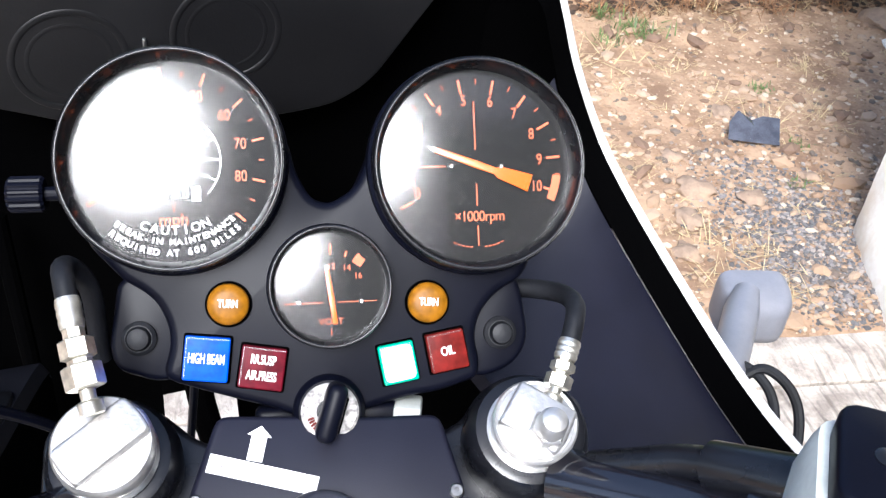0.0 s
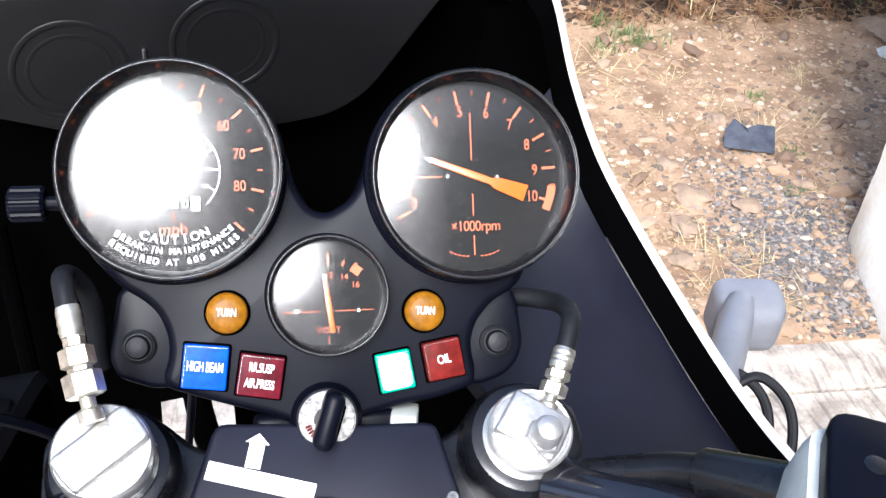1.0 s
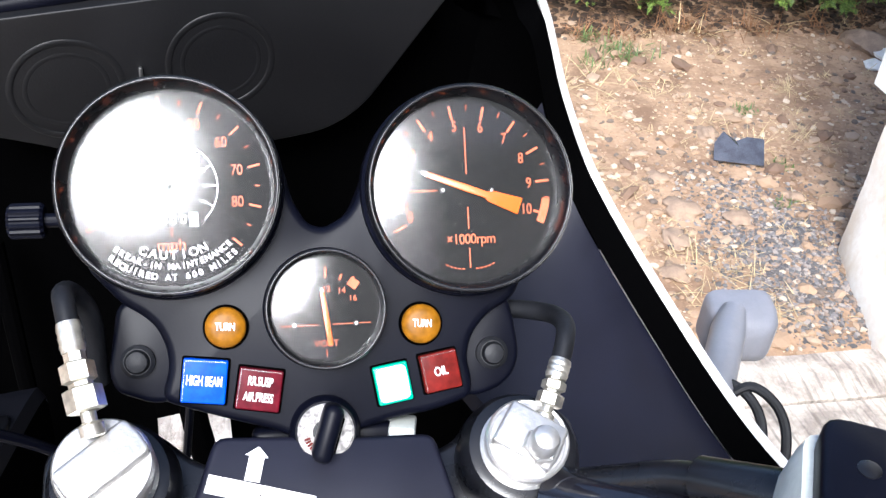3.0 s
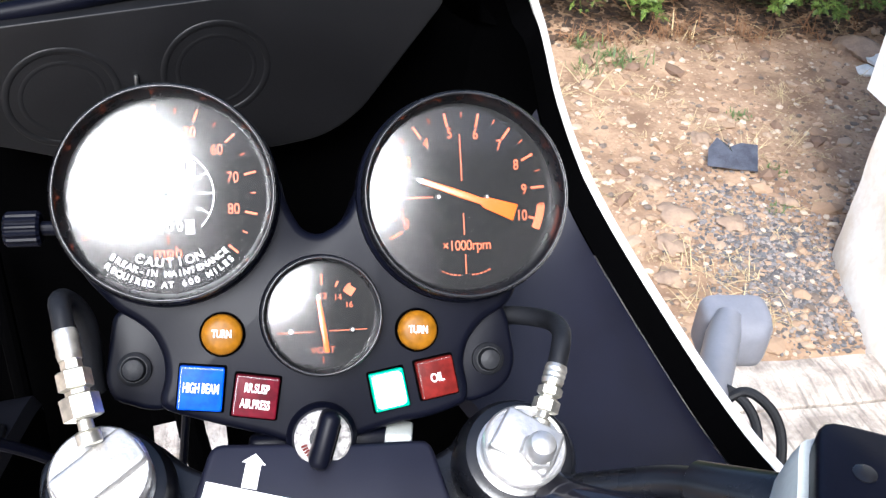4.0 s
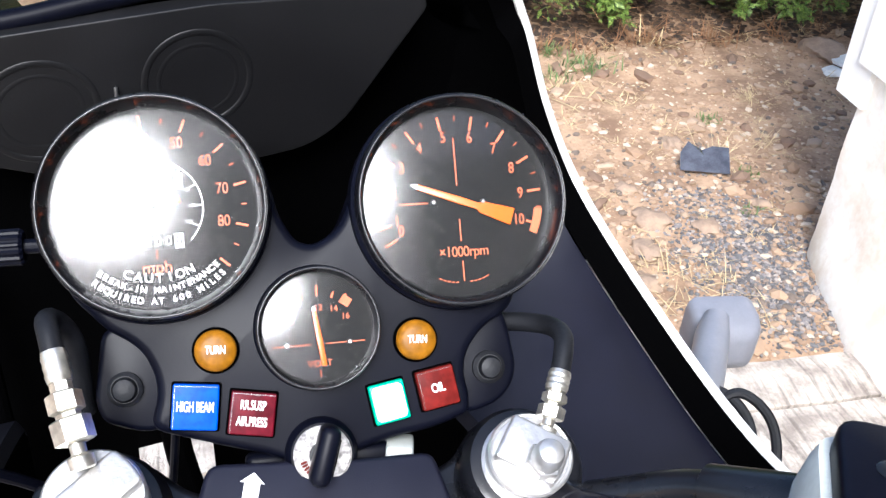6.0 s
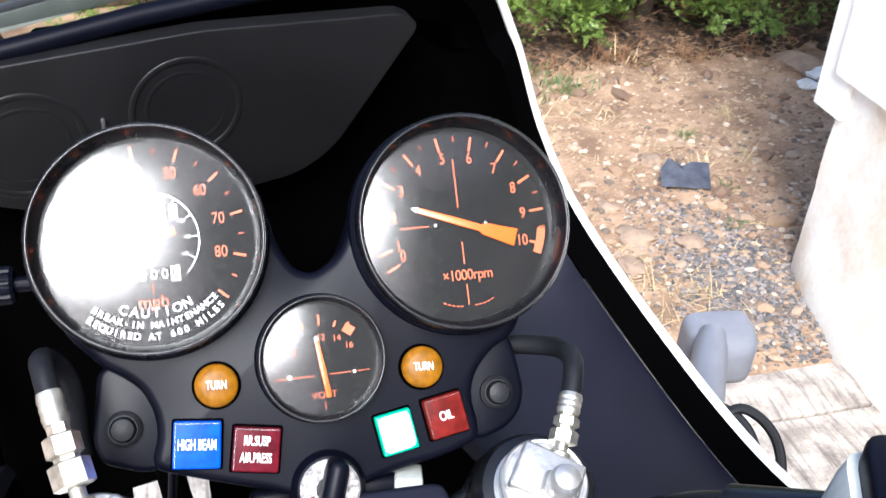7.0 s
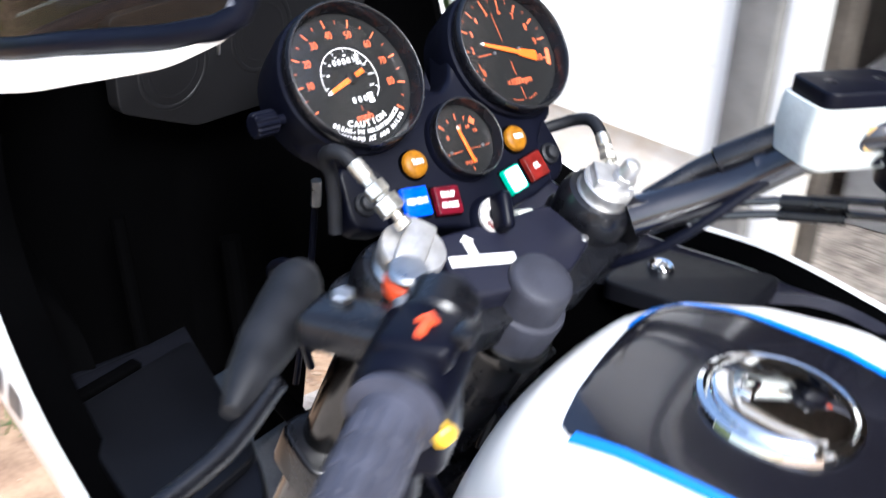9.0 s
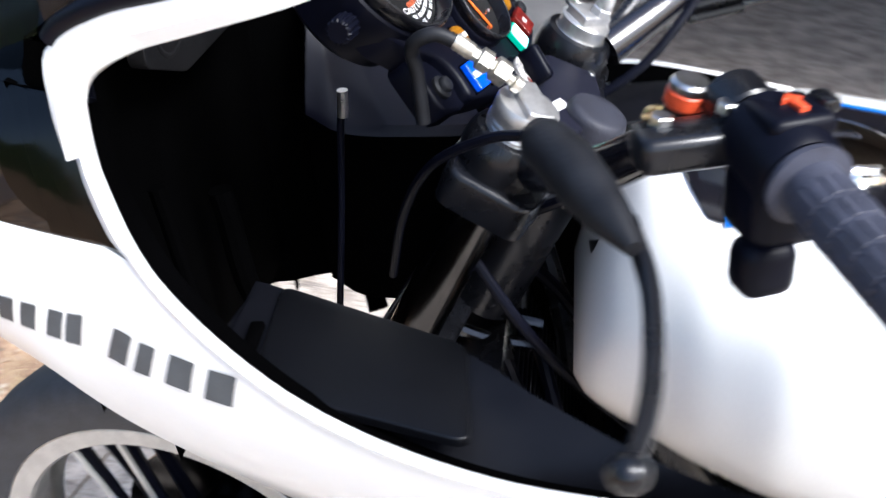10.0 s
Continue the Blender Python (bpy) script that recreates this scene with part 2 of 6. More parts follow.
def words(name, text, size, m, mat, parent, label="", depth=0.0002, align="CENTER", space=1.0, bold=0.0, narrow=1.0):
    """Raised lettering in the built-in font, as a mesh."""
    cu = bpy.data.curves.new(name, "FONT")
    cu.body, cu.size, cu.extrude, cu.space_character, cu.offset = text, size, depth, space, bold
    cu.align_x, cu.align_y = align, "CENTER"
    tmp = new("tmp", cu)
    dg = bpy.context.evaluated_depsgraph_get()
    me = bpy.data.meshes.new_from_object(tmp.evaluated_get(dg))
    bpy.data.objects.remove(tmp)
    bpy.data.curves.remove(cu)
    me.transform(m @ Matrix.Diagonal((narrow, 1, 1, 1)))
    me.materials.clear()
    me.materials.append(mat)
    me.name = name
    ob = new(name, me)
    ob.parent = parent
    ob.matrix_parent_inverse = Matrix.Translation(-parent.location) if parent.location.length else Matrix()
    if label:
        ob["label"] = label
    return ob

# ---- motorcycle: axes of its steering head and body ----
bike = thing("motorcycle", "white sports motorcycle with black dash and blue stripe standing on concrete", "motorcycle", (-0.1, 0.42, 0))
UP = V(0, 0.613, 0.790)
FACE = V(0, -0.790, 0.613)
MD = Matrix(((1, 0, 0, 0), (0, UP.y, FACE.y, 0.084), (0, UP.z, FACE.z, 1.050), (0, 0, 0, 1)))
TURN = radians(12.44)
MB = Matrix.Translation((0, -0.035, 0)) @ Matrix.Rotation(TURN, 4, "Z")
RAKE = radians(26.0)
FORK_DOWN = V(0, math.sin(RAKE), -math.cos(RAKE))
YOKE_N = -FORK_DOWN


def on_dash(x, y, z=0.0, turn=0.0):
    return MD @ Matrix.Translation((x, y, z)) @ Matrix.Rotation(radians(turn), 4, "Z")


# ---- instruments ----
def polar(cx, cy, r, a):
    return cx + r * math.cos(radians(a)), cy + r * math.sin(radians(a))


def tick(bm, cx, cy, r0, r1, a, w, z=0.0004):
    p, q = V(*polar(cx, cy, r0, a)), V(*polar(cx, cy, r1, a))
    s = V(-(q - p).y, (q - p).x).normalized() * w / 2
    vs = [bm.verts.new(MD @ V(v.x, v.y, z)) for v in (p - s, q - s, q + s, p + s)]
    bm.faces.new(vs)


def strip(bm, x0, y0, x1, y1, w, z=0.0004):
    p, q = V(x0, y0), V(x1, y1)
    s = V(-(q - p).y, (q - p).x).normalized() * w / 2
    bm.faces.new([bm.verts.new(MD @ V(v.x, v.y, z)) for v in (p - s, q - s, q + s, p + s)])


def gauge(name, cx, cy, r, depth, label):
    """Housing cup, bezel ring, dial face and glass of one instrument; returns the housing."""
    m = on_dash(cx, cy)
    lift = 0.0135 * min(1.0, 0.45 + r * 10.3)
    bm = bmesh.new()
    lathe(bm, [(r * 0.80, -depth), (r * 0.92, -depth + 0.006), (r * 0.97, -depth * 0.6), (r * 1.022, -0.014), (r * 1.030, -0.004), (r * 1.020, 0.0005), (r * 0.99, 0.0020), (r * 0.95, 0.0020), (r * 0.94, -0.003), (r * 0.02, -0.003)], m, 64)
    house = part(name, bm, BLACK, bike, label)
    bm = bmesh.new()
    lathe(bm, [(r * 0.975, 0.0025), (r * 0.980, 0.0045), (r * 0.998, 0.0060), (r * 1.002, lift - 0.0035), (r * 0.992, lift - 0.0012), (r * 0.978, lift - 0.0002), (r * 0.962, lift - 0.0004), (r * 0.948, lift - 0.0016), (r * 0.930, lift - 0.0045), (r * 0.908, 0.0040), (r * 0.902, 0.0003)], m, 72, caps=False)
    part("bezel", bm, BEZEL, house, "satin black bezel ring", angle=50)
    bm = bmesh.new()
    bead = 0.00075
    lathe(bm, [(r * 0.962 + bead * math.cos(radians(a)), lift - 0.0003 + bead * math.sin(radians(a))) for a in range(0, 361, 45)], m, 72, caps=False)
    part("bezel_bead", bm, BEADM, house, "thin polished bead on the bezel", angle=60)
    bm = bmesh.new()
    lathe(bm, [(r * 0.930, -0.001), (r * 0.930, 0.0)], m, 56)
    part("dial", bm, DIAL, house, "black dial")
    bm = bmesh.new()
    lathe(bm, [(r * 0.906 * k, 0.0014 + r * 0.052 * (1 - k * k)) for k in (1, 0.9, 0.8, 0.7, 0.6, 0.5, 0.4, 0.3, 0.2, 0.1, 0.02)], m, 64, caps=False)
    g = part("glass", bm, GLASS, house, "slightly domed clear glass", angle=80)
    g.visible_shadow = False
    return house


def needle(house, cx, cy, ang, tip, tail, w, tailw=None):
    a = on_dash(cx, cy, 0.0012, ang)
    bm = bmesh.new()
    tw = tailw or w
    knee = tw * 0.34 if tw > w else w * 0.5
    plate(bm, [(-tail, -tw / 2), (-tail * 0.42, -knee), (-tail * 0.36, -w * 0.5), (0, -w * 0.55), (tip * 0.88, -w * 0.40), (tip * 0.88, w * 0.40), (0, w * 0.55), (-tail * 0.36, w * 0.5), (-tail * 0.42, knee), (-tail, tw / 2)], 0, 0.0009, a, 0.0003)
    part("needle", bm, NEEDLE, house, "orange needle")
    bm = bmesh.new()
    plate(bm, [(tip * 0.88, -w * 0.42), (tip, -0.0003), (tip, 0.0003), (tip * 0.88, w * 0.42)], 0, 0.001, a)
    part("needle_tip", bm, PRINT, house, "white needle tip")


def pin(house, x, y):
    bm = bmesh.new()
    lathe(bm, [(0.0013, 0), (0.0013, 0.0018), (0.0008, 0.0024)], on_dash(x, y), 12)
    part("stop_pin", bm, STEEL, house)


SPX, SPY, SPR = -0.0674, 0.0331, 0.0535
speedo = gauge("speedometer", SPX, SPY, SPR, 0.050, "round speedometer with black dial and orange figures")
bm = bmesh.new()
for k in range(0, 19):
    tick(bm, SPX, SPY, 0.0385 if k % 2 == 0 else 0.0405, 0.0445 if k % 2 == 0 else 0.043, 206.5 - 13.8 * k, 0.0011 if k % 2 == 0 else 0.0006)
part("dial_marks", bm, ORANGE, speedo)
for k in range(1, 9):
    x, y = polar(SPX, SPY, 0.0328, 206.5 - 27.6 * k)
    words("dial_figure", str(10 * k), 0.0076, on_dash(x, y, 0.0003), ORANGE, speedo, narrow=0.80)
bm = bmesh.new()
for k in range(40):
    a0, a1 = 195 - 6.0 * k, 195 - 6.0 * (k + 1)
    strip(bm, *polar(SPX, SPY, 0.0225, a0), *polar(SPX, SPY, 0.0225, a1), 0.0006)
for k in range(9):
    tick(bm, SPX, SPY, 0.0195, 0.0225, 190 - 27 * k, 0.0006)
part("inner_ring", bm, PRINT, speedo, "thin white inner scale")
for k in range(1, 9):
    x, y = polar(SPX, SPY, 0.0170, 190 - 27 * k)
    words("small_figure", str(20 * k), 0.0024, on_dash(x, y, 0.0003), PRINT, speedo)
for yy, n, w in ((0.0125, 6, 0.0040), (-0.0160, 4, 0.0048)):
    for i in range(n):
        x = SPX + (0.002 if n == 6 else 0.0032) + (i - (n - 1) / 2) * w
        bm = bmesh.new()
        plate(bm, [(-w * 0.45, -0.0036), (w * 0.45, -0.0036), (w * 0.45, 0.0036), (-w * 0.45, 0.0036)], 0, 0.0007, on_dash(x, SPY + yy), 0.0002)
        last = i == n - 1
        drum = part("counter_drum", bm, PRINT if last else DIAL, speedo)
        words("counter_digit", "1" if (n == 6 and i == 4) else "0", 0.0062, on_dash(x, SPY + yy, 0.0009), DIAL if last else PRINT, drum)
words("dial_word", "mph", 0.0080, on_dash(SPX - 0.0005, SPY - 0.0282, 0.0003), ORANGE, speedo)
bm = bmesh.new()
strip(bm, SPX - 0.0002, SPY - 0.0198, SPX - 0.0002, SPY - 0.0242, 0.0004)
part("dial_marks", bm, ORANGE, speedo)


def arched(text, cx, cy, r, mid, size, house, step):
    """Lettering that follows the lower rim of a dial."""
    n = len(text)
    for i, ch in enumerate(text):
        if ch != " ":
            a = mid + (i - (n - 1) / 2) * step
            x, y = polar(cx, cy, r, a)
            words("rim_letter", ch, size, on_dash(x, y, 0.0003, a + 90), PRINT, house, space=1.0, bold=0.00012)


arched("CAUTION", SPX - 0.0005, SPY + 0.0035, 0.0368, 271, 0.0060, speedo, 7.6)
arched("BREAK-IN MAINTENANCE", SPX - 0.0005, SPY + 0.002, 0.0408, 271, 0.0042, speedo, 4.3)
arched("REQUIRED AT 600 MILES", SPX - 0.0005, SPY + 0.0005, 0.0446, 271, 0.0044, speedo, 4.1)
needle(speedo, SPX + 0.001, SPY, 199, 0.0250, 0.0115, 0.0036)
bm = bmesh.new()
lathe(bm, [(0.0045, 0.0), (0.0045, 0.0015), (0.003, 0.0024)], on_dash(SPX + 0.001, SPY), 20)
part("needle_hub", bm, DIAL, speedo)
bm = bmesh.new()
km = MD @ Matrix.Translation((-0.1255, 0.0200, -0.012)) @ Matrix.Rotation(radians(-90), 4, "Y")
lathe(bm, [(0.0035, -0.004), (0.0035, 0.004)], km, 16)
ribs = [[(1.0 if q % 4 < 2 else 0.90) * k * 0.0088 for q in range(56)] for k in (0.85, 1, 1, 0.84)]
ring_mesh(bm, [[km @ V(rq * math.cos(2 * math.pi * q / 56), rq * math.sin(2 * math.pi * q / 56), h) for q, rq in enumerate(rw)] for rw, h in zip(ribs, (0.003, 0.0045, 0.0185, 0.0200))])
knob = part("trip_reset_knob", bm, BLACK, speedo, "ribbed black knob", angle=20)

TAX, TAY, TAR = 0.0799, 0.0272, 0.0532
tacho = gauge("tachometer", TAX, TAY, TAR, 0.048, "round rev counter with black dial and orange needle")


def rev_angle(k):
    return (208, 196)[k] if k < 2 else 219 - 23.8 * k


bm = bmesh.new()
for k in range(0, 11):
    tick(bm, TAX, TAY, 0.0365, 0.0435, rev_angle(k), 0.0012)
    if 1 < k < 10:
        tick(bm, TAX, TAY, 0.0408, 0.0435, rev_angle(k) - 11.9, 0.0005)
strip(bm, TAX, TAY + 0.008, TAX, TAY + 0.032, 0.0006)
strip(bm, TAX, TAY - 0.009, TAX, TAY - 0.020, 0.0006)
strip(bm, TAX, TAY - 0.030, TAX, TAY - 0.040, 0.0006)
strip(bm, TAX - 0.030, TAY, TAX - 0.0155, TAY, 0.0006)
for k in range(8):
    strip(bm, *polar(TAX, TAY, 0.0418, -8 - 2.2 * k), *polar(TAX, TAY, 0.0418, -8 - 2.2 * (k + 1)), 0.0042, 0.0003)
for k in range(5):
    for sx in (-1, 1):
        strip(bm, TAX + sx * (0.0030 + 0.0021 * k), TAY - 0.0405 + 0.00012 * k * k, TAX + sx * (0.0043 + 0.0021 * k), TAY - 0.0405 + 0.00012 * (k + 0.6) ** 2, 0.0006)
part("dial_marks", bm, ORANGE, tacho)
for k in range(0, 11):
    x, y = polar(TAX, TAY, 0.0328, rev_angle(k) - (1 if k else 4))
    words("dial_figure", str(k), 0.0078, on_dash(x, y, 0.0003), ORANGE, tacho, narrow=0.76)
words("dial_word", "\u00d71000rpm", 0.0074, on_dash(TAX + 0.001, TAY - 0.0255, 0.0003), ORANGE, tacho, space=0.92, narrow=0.88)
needle(tacho, TAX, TAY + 0.0006, 159.5, 0.0252, 0.0290, 0.0034, 0.0088)
pin(tacho, TAX - 0.0128, TAY)
pin(tacho, TAX + 0.0125, TAY - 0.0008)

VOX, VOY, VOR = 0.0050, -0.0298, 0.0300
volt = gauge("voltmeter", VOX, VOY, VOR, 0.030, "small round voltmeter with black dial")
bm = bmesh.new()
for k, a in enumerate((132, 110, 88, 67, 52)):
    tick(bm, VOX, VOY - 0.004, 0.0195, 0.0245 if k % 2 == 0 else 0.0225, a, 0.0009)
strip(bm, VOX - 0.0225, VOY - 0.008, VOX - 0.0035, VOY - 0.008, 0.0004)
strip(bm, VOX + 0.0035, VOY - 0.008, VOX + 0.0225, VOY - 0.008, 0.0004)
strip(bm, VOX + 0.0125, VOY + 0.0135, VOX + 0.0165, VOY + 0.0105, 0.0045)
strip(bm, VOX, VOY - 0.0205, VOX, VOY - 0.024, 0.0004)
part("dial_marks", bm, ORANGE, volt)
for s, x, y in (("8", -0.0125, 0.004), ("12", 0.001, 0.0095), ("14", 0.0085, 0.0085), ("16", 0.0140, 0.0045)):
    words("dial_figure", s, 0.0042, on_dash(VOX + x, VOY + y, 0.0003), ORANGE, volt)
words("dial_word", "VOLT", 0.0044, on_dash(VOX, VOY - 0.0175, 0.0003), ORANGE, volt, space=1.15)
needle(volt, VOX + 0.0005, VOY - 0.006, 97, 0.0165, 0.0125, 0.0026)
pin(volt, VOX - 0.0155, VOY - 0.0075)
pin(volt, VOX + 0.0150, VOY - 0.0080)

# ---- gauge panel with its tell-tale lamps ----
outline = [(-0.0930, -0.0230), (-0.0843, -0.0283), (-0.0774, -0.0348), (-0.0728, -0.0456), (-0.0722, -0.0560), (-0.0770, -0.0710), (-0.0615, -0.0766), (-0.0428, -0.0828), (-0.0238, -0.0885), (-0.0140, -0.0930), (0.0030, -0.1000), (0.0200, -0.0920), (0.0414, -0.0868), (0.0589, -0.0850), (0.0780, -0.0790), (0.0792, -0.0710), (0.0768, -0.0581), (0.0800, -0.0469), (0.0893, -0.0361), (0.1040, -0.0290),
           (0.1150, 0.000), (0.1100, 0.040), (0.0800, 0.060), (0.0450, 0.046), (0.0315, 0.046), (0.0262, 0.0325), (0.0190, 0.0175), (0.0062, 0.0106), (-0.0022, 0.0135), (-0.0095, 0.0265), (-0.0125, 0.0435), (-0.0500, 0.062), (-0.0950, 0.058), (-0.1150, 0.030), (-0.1100, -0.004)]
bm = bmesh.new()
plate(bm, rounded(outline, 0.008, 4), -0.030, -0.0035, MD, 0.0045)
panel = part("gauge_panel", bm, BLACK, bike, "moulded black gauge panel", angle=50)
# set-back mounting ears with a raised rim either side of the panel
for ear in ([(-0.0970, -0.0230), (-0.0998, -0.0419), (-0.1020, -0.0569), (-0.0985, -0.0665), (-0.0794, -0.0735), (-0.0600, -0.0700), (-0.0600, -0.0250), (-0.0800, -0.0180)],
            [(0.0700, -0.0300), (0.0700, -0.0760), (0.0811, -0.0805), (0.0953, -0.0762), (0.1033, -0.0691), (0.1069, -0.0589), (0.1045, -0.0398), (0.1010, -0.0260)]):
    bm = bmesh.new()
    plate(bm, rounded(ear, 0.006, 4), -0.034, -0.0125, MD, 0.0030)
    part("mounting_ear", bm, BLACK, panel, "set-back mounting ear", angle=50)
for sx, cx, cy in ((-1, -0.0875, -0.0515), (1, 0.0912, -0.0577)):
    bm = bmesh.new()
    lathe(bm, [(0.0084, -0.014), (0.0084, -0.0095), (0.0066, -0.0082)], on_dash(cx, cy), 24)
    part("rubber_washer", bm, HOSE, panel)
    bm = bmesh.new()
    lathe(bm, [(0.0060, -0.009), (0.0060, -0.0062), (0.0050, -0.0046), (0.0030, -0.0040), (0.001, -0.0038)], on_dash(cx, cy), 20)
    part("mounting_bolt", bm, HOSE, panel)


def lamp_round(x, y, name):
    bm = bmesh.new()
    lathe(bm, [(0.0112, -0.006), (0.0112, -0.002), (0.0100, -0.001)], on_dash(x, y), 32)
    part("lamp_rim", bm, BLACKD, panel)
    bm = bmesh.new()
    lathe(bm, [(0.0100, -0.003), (0.0100, 0.0010), (0.0092, 0.0026), (0.006, 0.0036), (0.001, 0.0040)], on_dash(x, y), 36)
    lens = part(name, bm, AMBER, panel, "amber turn signal lens", angle=50)
    words("lamp_word", "TURN", 0.0054, on_dash(x, y + 0.0003, 0.0047, -4), PRINT, lens, bold=0.0001, space=0.95, narrow=0.68)


lamp_round(-0.0440, -0.0365, "turn_lamp")
lamp_round(0.0530, -0.0400, "turn_lamp")


def lamp_square(x, y, w, h, turn, mat, name, label, lines, size, narrow=0.62):
    m = on_dash(x, y, 0, turn)
    bm = bmesh.new()
    plate(bm, rounded([(-w / 2 - 0.001, -h / 2 - 0.001), (w / 2 + 0.001, -h / 2 - 0.001), (w / 2 + 0.001, h / 2 + 0.001), (-w / 2 - 0.001, h / 2 + 0.001)], 0.0015), -0.006, -0.0026, m, 0.0006)
    part("lamp_rim", bm, BLACKD, panel)
    bm = bmesh.new()
    plate(bm, rounded([(-w / 2, -h / 2), (w / 2, -h / 2), (w / 2, h / 2), (-w / 2, h / 2)], 0.0012), -0.004, 0.0018, m, 0.0008)
    lens = part(name, bm, mat, panel, label, angle=50)
    bm = bmesh.new()
    box(bm, (w * 0.94, 0.0007, 0.0006), m @ Matrix.Translation((0, h / 2 - 0.0010, 0.0018)), 0.0002, 1)
    box(bm, (0.0007, h * 0.90, 0.0006), m @ Matrix.Translation((-w / 2 + 0.0009, -0.0004, 0.0018)), 0.0002, 1)
    part("lens_edge", bm, LENSEDGE, lens, "pale moulded edge of the lens")
    for i, s in enumerate(lines):
        words("lamp_word", s, size, m @ Matrix.Translation((0, (0.5 * (len(lines) - 1) - i) * size * 1.25, 0.0019)), PRINT, lens, bold=0.00010, space=0.98, narrow=narrow)
    return lens


lamp_square(-0.0552, -0.0622, 0.0215, 0.0215, -7, BLUEL, "high_beam_lamp", "blue high beam lens", ["HIGH BEAM"], 0.0068, 0.50)
lamp_square(-0.0290, -0.0680, 0.0215, 0.0205, -10, REDD, "suspension_lamp", "dark red suspension pressure lens", ["RR.SUSP", "AIR.PRESS"], 0.0062, 0.56)
nl = lamp_square(0.0372, -0.0692, 0.0175, 0.0195, 9, GREENL, "neutral_lamp", "lit green neutral lens", [], 0.004)
bm = bmesh.new()
plate(bm, rounded([(-0.0077, -0.0086), (0.0077, -0.0086), (0.0077, 0.0086), (-0.0077, 0.0086)], 0.003), 0.0016, 0.0021, on_dash(0.0372, -0.0692, 0, 9), 0.0002)
part("lamp_core", bm, GREENC, nl, "glowing centre of the lamp")
lamp_square(0.0618, -0.0645, 0.0190, 0.0195, 9, REDL, "oil_lamp", "red oil pressure lens", ["OIL"], 0.0062, 0.72)

# ---- ignition switch ----
IGN = MD @ Matrix.Translation((0.0025, -0.0905, 0.0))
bm = bmesh.new()
lathe(bm, [(0.0175, -0.040), (0.0180, -0.006), (0.0172, 0.000), (0.0150, 0.0025)], IGN, 36)
ign = part("ignition_switch", bm, BLACK, bike, "round ignition switch beneath the gauges")
bm = bmesh.new()
lathe(bm, [(0.0140, 0.002), (0.0140, 0.0048), (0.0128, 0.0058)], IGN, 36)
part("switch_face", bm, SWITCHF, ign, "pale metal switch face")
bm = bmesh.new()
for a0 in range(196, 250, 9):
    ms = IGN @ Matrix.Rotation(radians(a0), 4, "Z")
    plate(bm, [(0.0082, -0.0005), (0.0112, -0.0006), (0.0112, 0.0006), (0.0082, 0.0005)], 0.0058, 0.0060, ms)
part("switch_marking", bm, REDL, ign, "red position marks")
bm = bmesh.new()
plate(bm, [(0.0020, -0.0010)] + [polar(0, 0, 0.0066, a) for a in range(100, 200, 12)] + [(-0.0010, -0.0030)], 0.0058, 0.0060, IGN)
part("switch_sector", bm, METALB, ign, "dark worn sector of the switch face")
bm = bmesh.new()
mk = IGN @ Matrix.Rotation(radians(72), 4, "Z") @ Matrix.Translation((0.001, 0, 0.013))
box(bm, (0.029, 0.0100, 0.018), mk, 0.0042, 3)
part("key", bm, BLACK, ign, "key with black plastic head")
bm = bmesh.new()
box(bm, (0.018, 0.0022, 0.0015), IGN @ Matrix.Rotation(radians(72), 4, "Z") @ Matrix.Translation((0, -0.006, 0.0062)), 0.0004, 1)
part("key_slot", bm, BLACKD, ign)

bm = bmesh.new()
box(bm, (0.030, 0.020, 0.016), MD @ Matrix.Translation((0.0235, -0.1000, -0.022)), 0.004, 3)
part("switch_bracket", bm, BLACK, ign, "black bracket of the switch", angle=50)
bm = bmesh.new()
box(bm, (0.022, 0.016, 0.016), MD @ Matrix.Translation((-0.0230, -0.0975, -0.022)), 0.004, 3)
part("switch_bracket", bm, BLACK, ign, "black bracket of the switch", angle=50)

# ---- steering head: lower panel, yoke, cover, stem cap ----
MY = Matrix(((1, 0, 0, 0), (0, 0.899, -0.438, 0.010), (0, 0.438, 0.899, 0.970), (0, 0, 0, 1)))
bm = bmesh.new()
plate(bm, rounded([(-0.135, -0.035), (-0.085, -0.040), (-0.05, -0.052), (0.05, -0.052), (0.085, -0.040), (0.135, -0.035), (0.135, 0.028), (0.085, 0.036), (0.066, 0.012), (-0.058, 0.012), (-0.085, 0.036), (-0.135, 0.028)], 0.012, 5), -0.045, -0.018, MY, 0.004)
yoke = part("top_yoke", bm, METALB, bike, "black cast top yoke")
bm = bmesh.new()
plate(bm, rounded([(-0.0515, 0.0215), (-0.0690, -0.030), (-0.020, -0.040), (0.030, -0.042), (0.0660, -0.0265), (0.0565, 0.0155), (0.020, 0.0165), (-0.012, 0.0190)], 0.006, 3), -0.020, 0.000, MY, 0.003)
cover = part("yoke_cover", bm, GRAIN, bike, "flat black plastic cover with white caution print")
for x, y in ((-0.0615, -0.0200), (0.0605, -0.0235)):
    bm = bmesh.new()
    lathe(bm, [(0.0036, -0.001), (0.0036, 0.0008), (0.0028, 0.0016), (0.0012, 0.0016), (0.0010, 0.0008)], MY @ Matrix.Translation((x, y, 0)), 16)
    part("cover_screw", bm, DULLST, cover)
PRINTM = MY @ Matrix.Translation((-0.0545, 0.0032, 0)) @ Matrix.Rotation(radians(-16.5), 4, "Z")
bm = bmesh.new()
